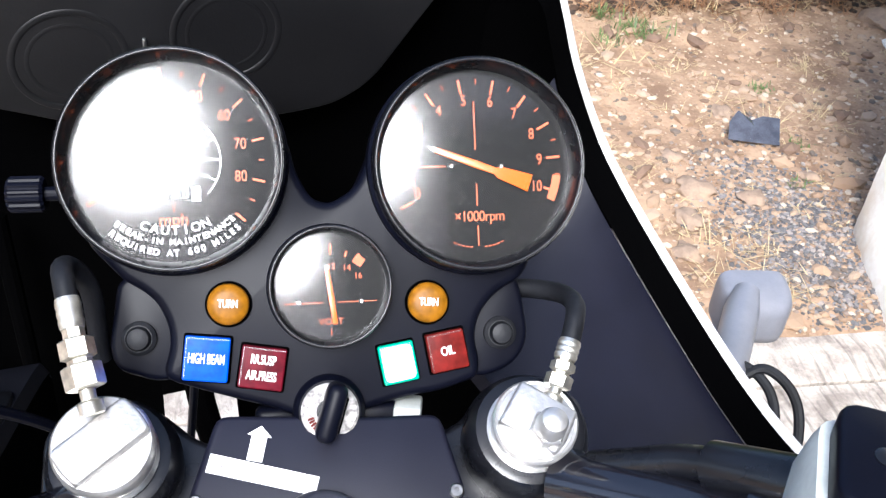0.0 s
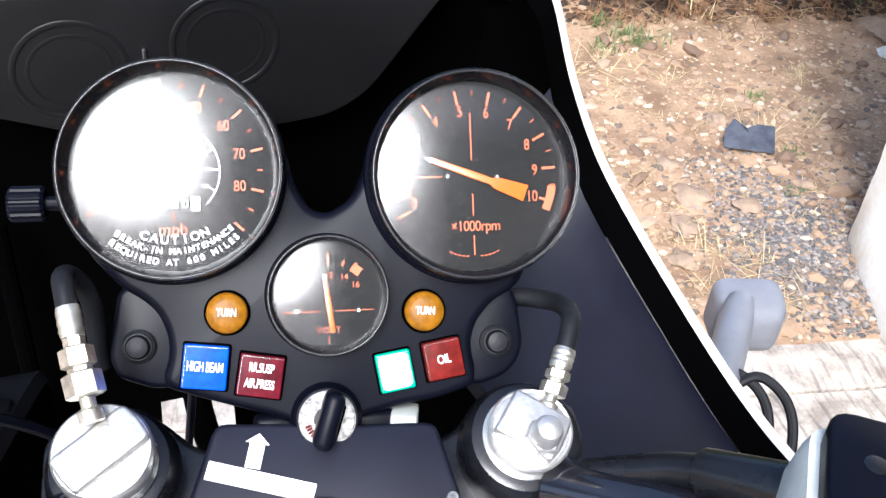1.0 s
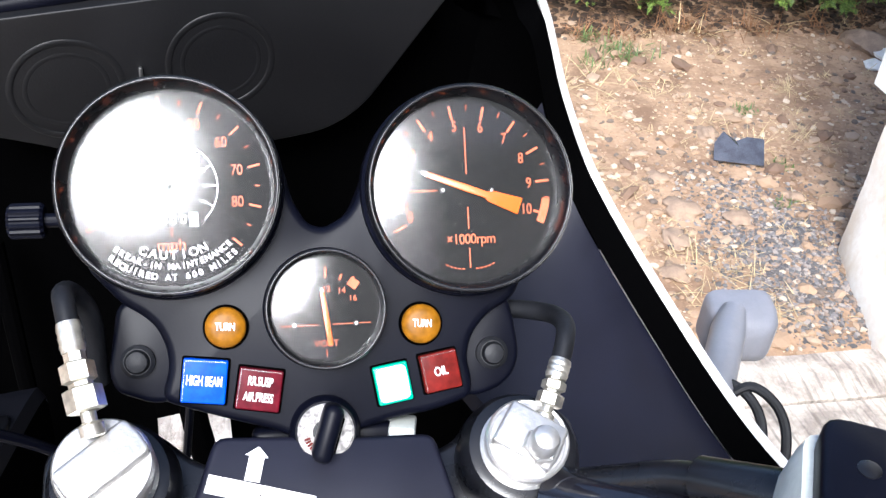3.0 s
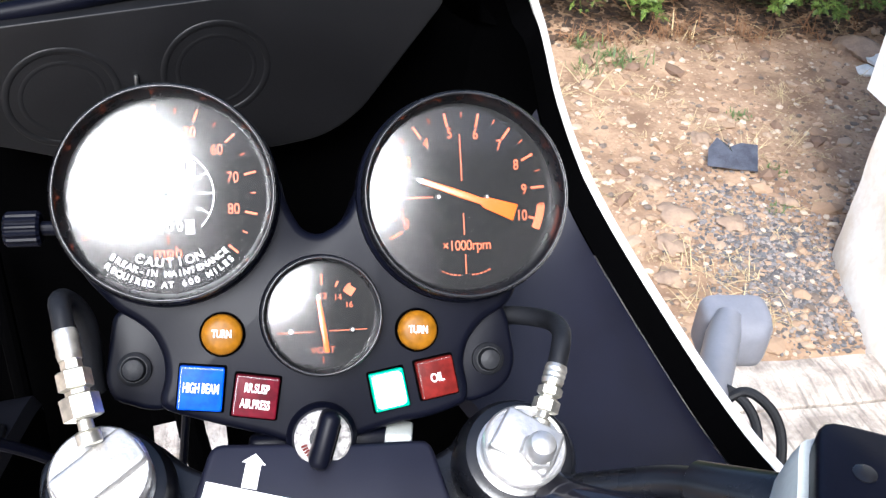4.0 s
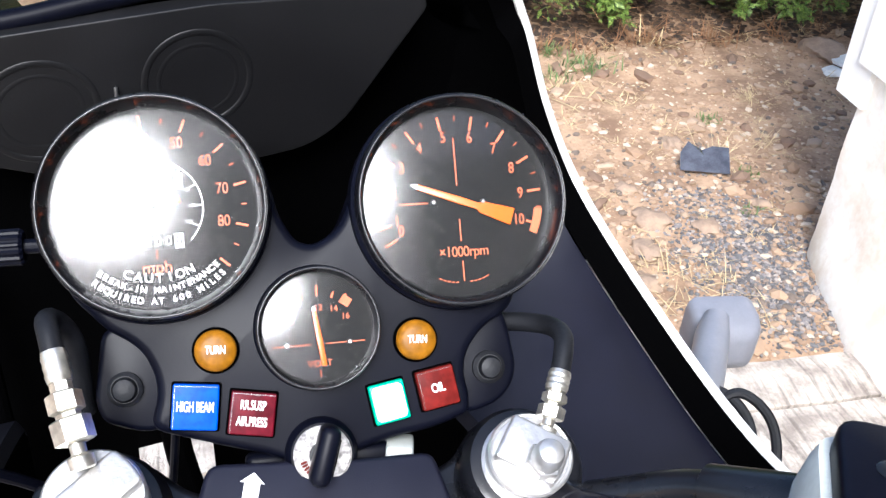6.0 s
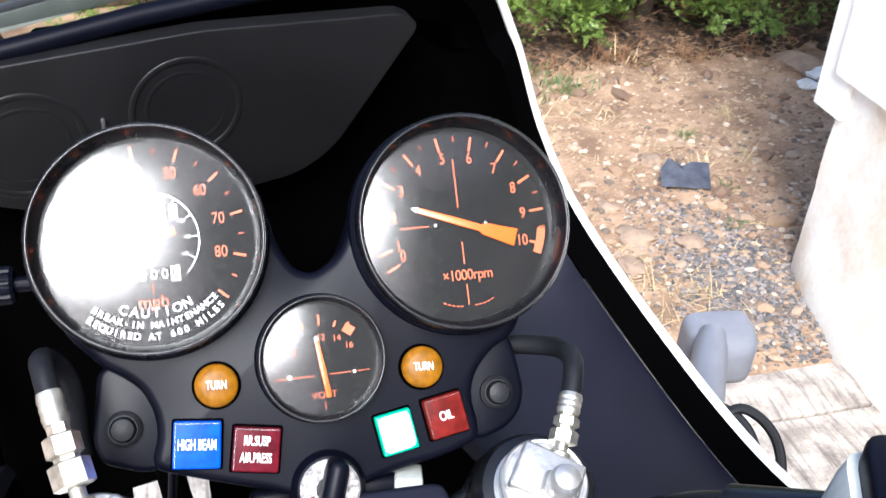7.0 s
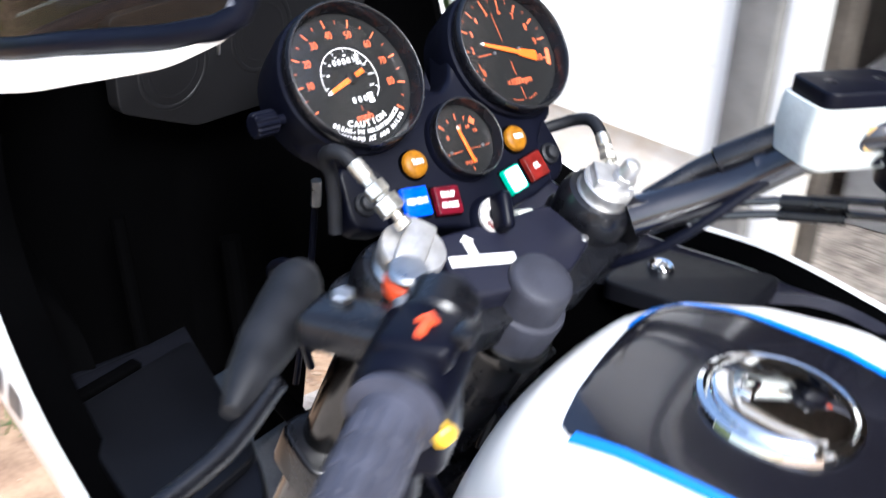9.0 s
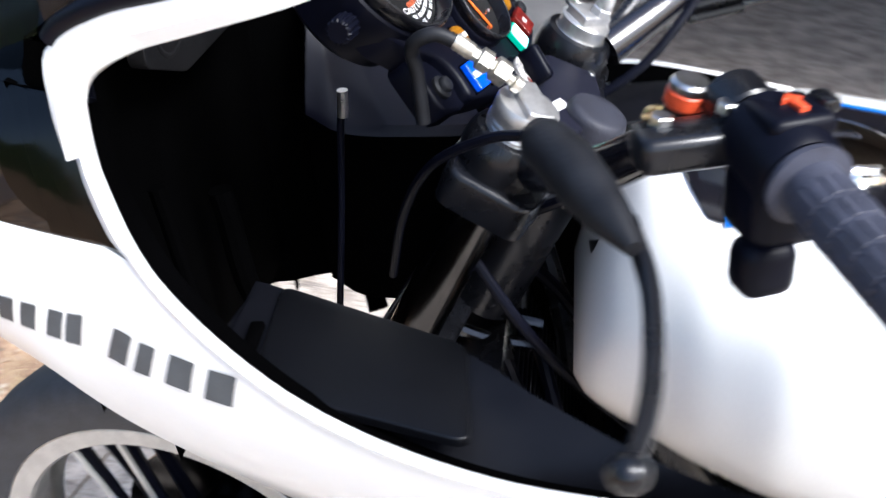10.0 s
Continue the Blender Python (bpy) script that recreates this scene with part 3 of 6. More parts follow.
plate(bm, [(-0.0037, -0.0104), (0.0037, -0.0104), (0.0037, 0.0020), (0.0058, 0.0020), (0.0, 0.0070), (-0.0058, 0.0020), (-0.0037, 0.0020)], 0.0, 0.0004, PRINTM @ Matrix.Translation((0.0204, 0.0108, 0)) @ Matrix.Rotation(radians(3), 4, "Z"))
part("printed_arrow", bm, PRINT, cover, "white printed arrow")
for row, n in ((0, 8), (1, 8)):
    for i in range(n):
        w = (0.0064, 0.0061, 0.0065)[i % 3]
        hh = 0.0024 if row == 0 else 0.0020
        bm = bmesh.new()
        plate(bm, [(-w / 2, -hh), (w / 2, -hh), (w / 2, hh), (-w / 2, hh)], 0.0, 0.0004, PRINTM @ Matrix.Translation((0.0035 + i * 0.0066, -0.0028 - row * 0.0047, 0)))
        part("printed_bar", bm, PRINT, cover, "white printed bar of the caution text")
bm = bmesh.new()
MS = MY @ Matrix.Translation((-0.004, -0.0425, -0.0055))
lathe(bm, [(0.029, -0.046), (0.0295, -0.019), (0.0285, -0.0155), (0.0245, -0.0145), (0.0240, 0.007), (0.0225, 0.0115), (0.0200, 0.013), (0.012, 0.0134), (0.001, 0.0135)], MS, 40)
part("stem_cap", bm, CAPRUB, bike, "round black rubber cap over the steering stem", angle=50)
bm = bmesh.new()
lathe(bm, [(0.0270, -0.060), (0.0325, -0.058), (0.0335, -0.050), (0.0315, -0.0455), (0.0285, -0.045)], MS, 40)
part("stem_nut", bm, FORKM, bike, "dark steel steering stem nut")
for sx in (-1, 1):
    bm = bmesh.new()
    box(bm, (0.012, 0.02, 0.012), MS @ Matrix.Translation((sx * 0.030, 0.0, -0.034)), 0.003)
    part("stem_clip", bm, METALB, bike)

# ---- forks, caps, air hoses ----
for sx in (-1, 1):
    cap_at = V(sx * 0.0985, 0.004, 0.985)
    mf = axis_m(cap_at, YOKE_N)
    bm = bmesh.new()
    tube(bm, [cap_at - YOKE_N * 0.01, cap_at - YOKE_N * 0.40], 0.0195, 28, smooth=False)
    fork = part("fork_leg", bm, FORKM, bike, "dark polished fork tube")
    bm = bmesh.new()
    tube(bm, [cap_at - YOKE_N * 0.40, cap_at - YOKE_N * 0.42, cap_at - YOKE_N * 0.74], [0.024, 0.027, 0.024], 24, smooth=False)
    part("fork_slider", bm, FORKM, fork, "dark fork slider")
    bm = bmesh.new()
    lathe(bm, [(0.0225, -0.050), (0.0300, -0.046), (0.0315, -0.020), (0.0300, -0.012), (0.0270, -0.006), (0.0240, -0.005)], mf, 36)
    box(bm, (0.020, 0.022, 0.024), mf @ Matrix.Translation((sx * 0.020, 0.0, -0.032)), 0.006, 3)
    part("fork_clamp", bm, METALB, fork, "black clamp round the fork top")
    for h in ((-0.010, -0.006, -0.002, 0.002) if sx < 0 else (-0.006,)):
        bm = bmesh.new()
        lathe(bm, [(0.0218, h - 0.0012), (0.0226, h), (0.0218, h + 0.0012)], mf, 40)
        part("groove_ring", bm, STEEL, fork)
    bm = bmesh.new()
    if sx < 0:
        lathe(bm, [(0.0210, -0.012), (0.0218, 0.006), (0.0224, 0.0085), (0.0224, 0.0150), (0.0212, 0.0170), (0.0150, 0.0174)], mf, 44)
    else:
        lathe(bm, [(0.0200, -0.010), (0.0206, 0.0040), (0.0208, 0.0058), (0.0198, 0.0070), (0.0186, 0.0066), (0.0182, 0.0074), (0.0140, 0.0078)], mf, 44)
    part("fork_cap", bm, ALLOY, fork, "bright cast fork cap")
    if sx < 0:
        bm = bmesh.new()
        mt = mf @ Matrix.Rotation(radians(38), 4, "Z")
        plate(bm, rounded([(-0.0195, -0.0100), (0.0195, -0.0100), (0.0205, 0.0), (0.0195, 0.0100), (-0.0195, 0.0100), (-0.0205, 0.0)], 0.003, 3), 0.0165, 0.0225, mt, 0.0016)
        part("cap_hexagon", bm, ALLOY, fork, "six-sided wrench flat")
    else:
        bm = bmesh.new()
        mt = mf @ Matrix.Rotation(radians(-35), 4, "Z")
        plate(bm, rounded([(-0.0155, -0.0118), (0.0150, -0.0118), (0.0165, -0.004), (0.0150, 0.0118), (-0.0155, 0.0118)], 0.002, 3), 0.0070, 0.0150, mt, 0.0016)
        part("cap_hexagon", bm, ALLOY, fork, "ground wrench flats")
        bm = bmesh.new()
        mv = mf @ Matrix.Translation((0.0024, -0.0074, 0.0145))
        lathe(bm, [(0.0090, 0.0), (0.0090, 0.0060), (0.0080, 0.0072)], mv, 6)
        lathe(bm, [(0.0072, 0.0070), (0.0074, 0.0085), (0.0070, 0.0150), (0.0058, 0.0185), (0.0035, 0.0200), (0.0008, 0.0203)], mv, 24)
        part("air_valve", bm, ALLOY, fork, "steel air valve nut")
    # hose fitting and hose
    if sx < 0:
        pts = [V(-0.1010, 0.0020, 1.0125), V(-0.1034, 0.0100, 1.0205), V(-0.1066, 0.0200, 1.0290), V(-0.1094, 0.0305, 1.0375), V(-0.1122, 0.0415, 1.0460)]
        hose = [pts[-1] - V(-0.001, 0.004, 0.003), V(-0.1142, 0.0500, 1.0495), V(-0.1160, 0.0590, 1.0490), V(-0.1150, 0.0680, 1.0430), V(-0.1105, 0.0715, 1.0330), V(-0.1075, 0.0700, 1.0200), V(-0.1080, 0.0680, 0.985)]
        steps = ((0.0056, 20, 0.5), (0.0088, 6, 0.78), (0.0078, 6, 0.62), (0.0058, 24, 1.0))
    else:
        pts = [V(0.1065, 0.0070, 0.9960), V(0.1098, 0.0125, 1.0010), V(0.1130, 0.0180, 1.0060), V(0.1152, 0.0225, 1.0095), V(0.1192, 0.0300, 1.0150)]
        hose = [pts[-1] - V(0.001, 0.002, 0.0015), V(0.1230, 0.0390, 1.0195), V(0.1258, 0.0500, 1.0205), V(0.1240, 0.0620, 1.0170), V(0.1175, 0.0720, 1.0120), V(0.1080, 0.0800, 1.0075), V(0.0960, 0.0860, 1.003)]
        steps = ((0.0050, 20, 0.5), (0.0068, 6, 0.75), (0.0062, 6, 0.7), (0.0058, 24, 1.0))
    for (rr, sg, fill), a, b in zip(steps, pts[:-1], pts[1:]):
        bm = bmesh.new()
        d = (b - a)
        L = d.length
        if fill == 1.0:
            prof = [(rr * 0.90, 0)] + [(rr * (1.0 if q % 2 else 0.93), L * (0.08 + 0.14 * q)) for q in range(7)] + [(rr * 0.9, L)]
        else:
            prof = [(rr * 0.80, 0), (rr, 0.0008), (rr, L * fill), (rr * 0.82, L * fill + 0.0008), (rr * 0.62, L * fill + 0.0012), (rr * 0.62, L)]
        lathe(bm, prof, axis_m(a, d), sg)
        part("hose_fitting", bm, ZINC, fork, "zinc-plated hose fitting", angle=25)
    bm = bmesh.new()
    tube(bm, hose, 0.0050, 14)
    part("air_hose", bm, HOSE, fork, "black rubber air hose")

# lower yoke
bm = bmesh.new()
plate(bm, rounded([(-0.13, -0.03), (0.13, -0.03), (0.13, 0.03), (-0.13, 0.03)], 0.02, 4), -0.255, -0.215, axis_m(V(0, 0.0, 0.985), YOKE_N) @ Matrix.Rotation(radians(90), 4, "Z") @ Matrix.Rotation(radians(-90), 4, "Z"), 0.004)
part("lower_yoke", bm, METALB, bike, "black lower fork yoke")

# ---- handlebars ----
for sx in (-1, 1):
    root, elbow = V(sx * 0.112, -0.012, 0.962), V(sx * 0.165, -0.062, 0.992)
    inner, outer = V(sx * 0.212, -0.148, 1.050), V(sx * 0.384, -0.259, 1.019)
    gdir = (outer - inner).normalized()
    bm = bmesh.new()
    tube(bm, [root, elbow, V(sx * 0.192, -0.112, 1.032), inner, inner + gdir * 0.05], [0.0165, 0.0150, 0.0130, 0.0115, 0.0112], 18)
    bar = part("handlebar", bm, PAINTB, bike, "black clip-on handlebar")
    bm = bmesh.new()
    g0, g1 = inner + gdir * 0.050, outer - gdir * 0.012
    tube(bm, [g0, g0 + gdir * 0.004, g0 + gdir * 0.006, g1], [0.0205, 0.0212, 0.0150, 0.0145], 28, smooth=False)
    grip = part("grip", bm, RUBBER, bar, "ribbed black rubber grip", angle=25)
    bm = bmesh.new()
    mg = axis_m(g0, gdir)
    L = (g1 - g0).length
    for r in range(8):
        for k in range(14):
            a = 2 * math.pi * k / 14
            mm = mg @ Matrix.Rotation(a, 4, "Z") @ Matrix.Translation((0.0146, 0, 0.014 + (L - 0.018) * r / 8 + (L - 0.018) / 16))
            box(bm, (0.0022, 0.0050, (L - 0.018) / 8 - 0.0022), mm, 0.0006, 1)
    part("grip_rib", bm, RUBBER, grip, "raised rubber pads", angle=20)
    bm = bmesh.new()
    lathe(bm, [(0.015, -0.006), (0.0195, -0.003), (0.0205, 0.004), (0.0195, 0.0105), (0.0130, 0.0130), (0.009, 0.0135), (0.0085, 0.010), (0.001, 0.0098)], axis_m(outer - gdir * 0.006, gdir), 36)
    part("grip_flange", bm, RUBBER, grip, "flanged grip end", angle=40)
    bm = bmesh.new()
    lathe(bm, [(0.0084, 0.0), (0.0084, 0.009), (0.006, 0.0115)], axis_m(outer - gdir * 0.002, gdir), 24)
    part("bar_end", bm, STEEL, grip, "metal bar end")
    # switch box
    ms = axis_m(inner + gdir * 0.026, gdir)
    bm = bmesh.new()
    tube(bm, [inner + gdir * 0.002, inner + gdir * 0.006, inner + gdir * 0.044, inner + gdir * 0.048], [0.019, 0.0225, 0.0225, 0.020], 24, smooth=False)
    sw = part("switch_housing", bm, BLACK, bar, "black handlebar switch housing")
    bm = bmesh.new()
    box(bm, (0.040, 0.040, 0.040), Matrix.Translation(inner + gdir * 0.026 + V(0, 0, -0.024)) @ Matrix.Rotation(radians(sx * -33), 4, "Z"), 0.009, 3)
    part("switch_lower_half", bm, BLACK, sw)
    bm = bmesh.new()
    box(bm, (0.024, 0.030, 0.030), Matrix.Translation(inner + gdir * 0.030 + V(sx * 0.01, 0.004, -0.054)) @ Matrix.Rotation(radians(sx * -33), 4, "Z"), 0.008, 3)
    part("switch_foot", bm, BLACK, sw)
    bm = bmesh.new()
    box(bm, (0.034, 0.034, 0.014), Matrix.Translation(inner + gdir * 0.022 + V(0, -0.004, 0.016)) @ Matrix.Rotation(radians(sx * -33), 4, "Z"), 0.005, 3)
    part("switch_top", bm, BLACK, sw)
    mt = Matrix.Translation(inner + gdir * 0.022 + V(0, -0.006, 0.0245)) @ Matrix.Rotation(radians(sx * -33), 4, "Z")
    bm = bmesh.new()
    plate(bm, [(-0.009, -0.0020), (0.002, -0.0020), (0.002, -0.0050), (0.009, 0.0), (0.002, 0.0050), (0.002, 0.0020), (-0.009, 0.0020)], -0.002, 0.0012, mt, 0.0004)
    part("switch_marking", bm, REDSW, sw, "orange-red switch marking")
    bm = bmesh.new()
    box(bm, (0.016, 0.010, 0.008), mt @ Matrix.Translation((0.002, -0.017, -0.003)), 0.0025, 2)
    part("switch_slider", bm, METALB, sw)
    bm = bmesh.new()
    lathe(bm, [(0.0048, 0), (0.0048, 0.006), (0.003, 0.0075)], axis_m(inner + gdir * 0.036 + V(0, -0.022, -0.010), V(sx * 0.2, -1, 0.1)), 16)
    part("push_button", bm, YELLOW if sx < 0 else REDSW, sw, "coloured push button")
    # wiring from the switch box
    bm = bmesh.new()
    tube(bm, [inner + V(0, 0.0, -0.02), inner + V(-sx * 0.03, 0.05, -0.035), V(sx * 0.115, -0.045, 0.950), V(sx * 0.09, 0.03, 0.900)], 0.0042, 10)
    part("switch_cable", bm, BLACK, bar, "black wiring along the bar")
    if sx < 0:
        # clutch perch, boot and lever
        mk = axis_m(V(-0.1968, -0.1125, 1.0550), V(-0.05, -0.25, 1))
        bm = bmesh.new()
        lathe(bm, [(0.0098, 0.004), (0.0104, 0.005), (0.0104, 0.009), (0.0090, 0.0108), (0.001, 0.0112)], mk, 28)
        cap = part("pivot_cap", bm, STEEL, bar, "bright metal pivot cap")
        bm = bmesh.new()
        lathe(bm, [(0.0095, -0.005), (0.0110, -0.003), (0.0110, 0.004), (0.0100, 0.005)], mk, 28)
        part("pivot_ring", bm, REDSW, cap, "orange-red ring under the cap")
        bm = bmesh.new()
        box(bm, (0.008, 0.020, 0.005), mk @ Matrix.Translation((-0.002, -0.019, -0.002)), 0.0015)
        part("pivot_tab", bm, REDSW, cap, "orange-red tab")
        bm = bmesh.new()
        tube(bm, [V(-0.148, -0.087, 1.020), V(-0.152, -0.090, 1.023), V(-0.170, -0.101, 1.031), V(-0.175, -0.104, 1.033)], [0.004, 0.0068, 0.0068, 0.0045], 14, smooth=False)
        part("cable_nipple", bm, BRASS, bar, "brass cable end")
        bm = bmesh.new()
        box(bm, (0.030, 0.055, 0.020), Matrix.Translation((-0.228, -0.118, 1.044)) @ Matrix.Rotation(radians(28), 4, "Z"), 0.006, 3)
        lathe(bm, [(0.0165, -0.012), (0.0180, -0.010), (0.0180, 0.010), (0.0165, 0.012)], axis_m(inner - gdir * 0.014, gdir), 24)
        lathe(bm, [(0.0096, -0.020), (0.0096, -0.004), (0.0080, -0.003)], mk, 24)
        perch = part("clutch_perch", bm, METALB, bar, "black clutch lever bracket")
        for bx in (V(-0.229, -0.105, 1.056), V(-0.216, -0.135, 1.060)):
            bm = bmesh.new()
            lathe(bm, [(0.0058, -0.003), (0.0058, 0.002), (0.0048, 0.003)], axis_m(bx, V(0, -0.2, 1)), 6)
            part("perch_bolt", bm, STEEL, perch)
        bm = bmesh.new()
        tube(bm, [V(-0.206, -0.036, 1.032), V(-0.214, -0.043, 1.030), V(-0.232, -0.059, 1.028), V(-0.252, -0.074, 1.025), V(-0.274, -0.091, 1.022), V(-0.291, -0.104, 1.018)], [0.0100, 0.0145, 0.0155, 0.0145, 0.0105, 0.0045], 18)
        part("lever_boot", bm, HOSE, perch, "pleated grey-black rubber boot", angle=50)
        bm = bmesh.new()
        lv = smooth_path([V(-0.262, -0.096, 1.016), V(-0.300, -0.113, 1.006), V(-0.345, -0.1225, 0.9995), V(-0.380, -0.1255, 0.9965), V(-0.411, -0.1243, 0.996)], 5)
        rings = []
        for i, p in enumerate(lv):
            t = (lv[min(i + 1, len(lv) - 1)] - lv[max(i - 1, 0)]).normalized()
            side = t.cross(V(0, 0, 1)).normalized()
            upv = side.cross(t)
            wi, hi = (0.0050, 0.0060) if i < len(lv) - 4 else (0.0045, 0.0055)
            rings.append([p + side * wi * math.cos(a) + upv * hi * math.sin(a) for a in np.linspace(0, 2 * math.pi, 14, endpoint=False)])
        ring_mesh(bm, rings)
        lever = part("clutch_lever", bm, METALB, perch, "worn black clutch lever", angle=50)
        bm = bmesh.new()
        bmesh.ops.create_uvsphere(bm, u_segments=20, v_segments=12, radius=0.0085, matrix=Matrix.Translation((-0.4135, -0.1242, 0.9958)))
        part("lever_ball", bm, METALB, lever, "round lever end", angle=60)
        bm = bmesh.new()
        tube(bm, [V(-0.208, -0.038, 1.031), V(-0.198, -0.006, 1.022), V(-0.178, 0.038, 0.990), V(-0.140, 0.075, 0.930), V(-0.11, 0.10, 0.86)], 0.0032, 10)
        part("clutch_cable", bm, BLACK, perch, "black clutch cable")
    else:
        # master cylinder with reservoir, brake lever, throttle cables
        mr = Matrix.Translation((0.207, -0.119, 1.052)) @ Matrix.Rotation(radians(-27), 4, "Z")
        bm = bmesh.new()
        o = rounded([(-0.036, -0.025), (0.036, -0.025), (0.036, 0.025), (-0.036, 0.025)], 0.010, 4)
        o2 = [(x * 0.99, y * 0.99) for x, y in o]
        ring_mesh(bm, [[mr @ V(x * k - (sh if x < 0 else 0), y * k, z) for x, y in o2] for k, z, sh in ((0.80, -0.030, 0.006), (0.96, -0.024, 0.010), (1.02, -0.004, 0.009), (1.06, 0.012, 0.005), (1.06, 0.018, 0.003))])
        res = part("brake_reservoir", bm, CREAM, bar, "milky plastic brake fluid reservoir", angle=45)
        bm = bmesh.new()
        plate(bm, [(x * 1.02, y * 1.02) for x, y in o], 0.017, 0.030, mr, 0.0025)
        lid = part("reservoir_lid", bm, BLACK, res, "black reservoir lid", angle=50)
        for bx in (-0.020, 0.020):
            bm = bmesh.new()
            lathe(bm, [(0.0045, 0.0290), (0.0045, 0.0305), (0.003, 0.0310)], mr @ Matrix.Translation((bx, 0, 0)), 16)
            part("lid_screw", bm, METALB, lid)
        bm = bmesh.new()
        plate(bm, [(-0.005, -0.009), (0.005, -0.009), (0.005, 0.009), (-0.005, 0.009)], 0.0, 0.0006, mr @ Matrix.Translation((0.004, -0.0264, -0.004)) @ Matrix.Rotation(radians(90), 4, "X"))
        part("level_window", bm, TAPE, res, "ochre fluid level mark")
        bm = bmesh.new()
        tube(bm, [V(0.172, -0.074, 1.010), V(0.200, -0.102, 1.024), V(0.228, -0.127, 1.032)], [0.010, 0.0115, 0.012], 16)
        box(bm, (0.044, 0.020, 0.016), Matrix.Translation((0.212, -0.112, 1.030)) @ Matrix.Rotation(radians(-40), 4, "Z"), 0.006, 3)
        part("master_cylinder", bm, PAINTB, bar, "black brake master cylinder")
        bm = bmesh.new()
        tube(bm, [V(0.124, -0.016, 0.976), V(0.140, -0.026, 0.988), V(0.155, -0.036, 0.999), V(0.165, -0.046, 1.007)], [0.0075, 0.0075, 0.008, 0.0085], 14)
        tube(bm, [V(0.1645, -0.0455, 1.0065), V(0.1655, -0.0465, 1.0075), V(0.190, -0.080, 1.031), V(0.194, -0.084, 1.033)], [0.0085, 0.0112, 0.0118, 0.0100], 20, smooth=False)
        part("brake_hose_union", bm, METALB, bar, "black brake hose union", angle=40)
        bm = bmesh.new()
        lv = [V(0.235, -0.085, 1.025), V(0.29, -0.11, 1.01), V(0.36, -0.125, 1.0), V(0.41, -0.13, 0.995)]
        tube(bm, lv, [0.008, 0.0075, 0.0065, 0.0065], 12)
        part("brake_lever", bm, METALB, bar, "black brake lever")
        for k in range(2):
            bm = bmesh.new()
            o = V(0, 0, -0.012 * k)
            tube(bm, [V(0.262, -0.196, 1.005) + o, V(0.275, -0.165, 0.982) + o, V(0.255, -0.09, 0.965) + o, V(0.19, -0.005, 0.945) + o, V(0.12, 0.05, 0.90) + o, V(0.06, 0.07, 0.85) + o], 0.0038, 10)
            part("throttle_cable", bm, PAINTB, bar, "black throttle cable")
            bm = bmesh.new()
            tube(bm, [V(0.262, -0.11, 0.9665) + o, V(0.238, -0.065, 0.9605) + o], 0.0058, 10)
            part("cable_adjuster", bm, METALB, bar)

# ---- fairing ----
EDGE_TOP = {-1: [V(0.070, 0.300, 1.121), V(0.150, 0.300, 1.1125), V(0.205, 0.293, 1.100), V(0.236, 0.281, 1.070)],
            1: [V(0.070, 0.300, 1.137), V(0.150, 0.297, 1.142), V(0.204, 0.283, 1.134), V(0.231, 0.280, 1.090)]}
EDGE = [V(0.253, 0.272, 1.025), V(0.269, 0.243, 0.967), V(0.287, 0.170, 0.906), V(0.310, 0.067, 0.878), V(0.321, -0.059, 0.868), V(0.314, -0.200, 0.840)]
LOWER = [V(0.060, 0.600, 0.955), V(0.130, 0.560, 0.950), V(0.190, 0.490, 0.945), V(0.228, 0.410, 0.935), V(0.240, 0.352, 0.902), V(0.240, 0.292, 0.846), V(0.240, 0.190, 0.784), V(0.250, 0.060, 0.735), V(0.262, -0.060, 0.715), V(0.275, -0.190, 0.730)]
EDGE_R = EDGE[:1] + [V(0.2730, 0.243, 0.969), V(0.2985, 0.170, 0.911)] + EDGE[3:]
edges = {k: smooth_path(EDGE_TOP[k] + (EDGE if k < 0 else EDGE_R), 8) for k in (-1, 1)}
low_s = smooth_path(LOWER, 8)


def mirror(p, sx):
    return MB @ V(sx * p.x, p.y, p.z)


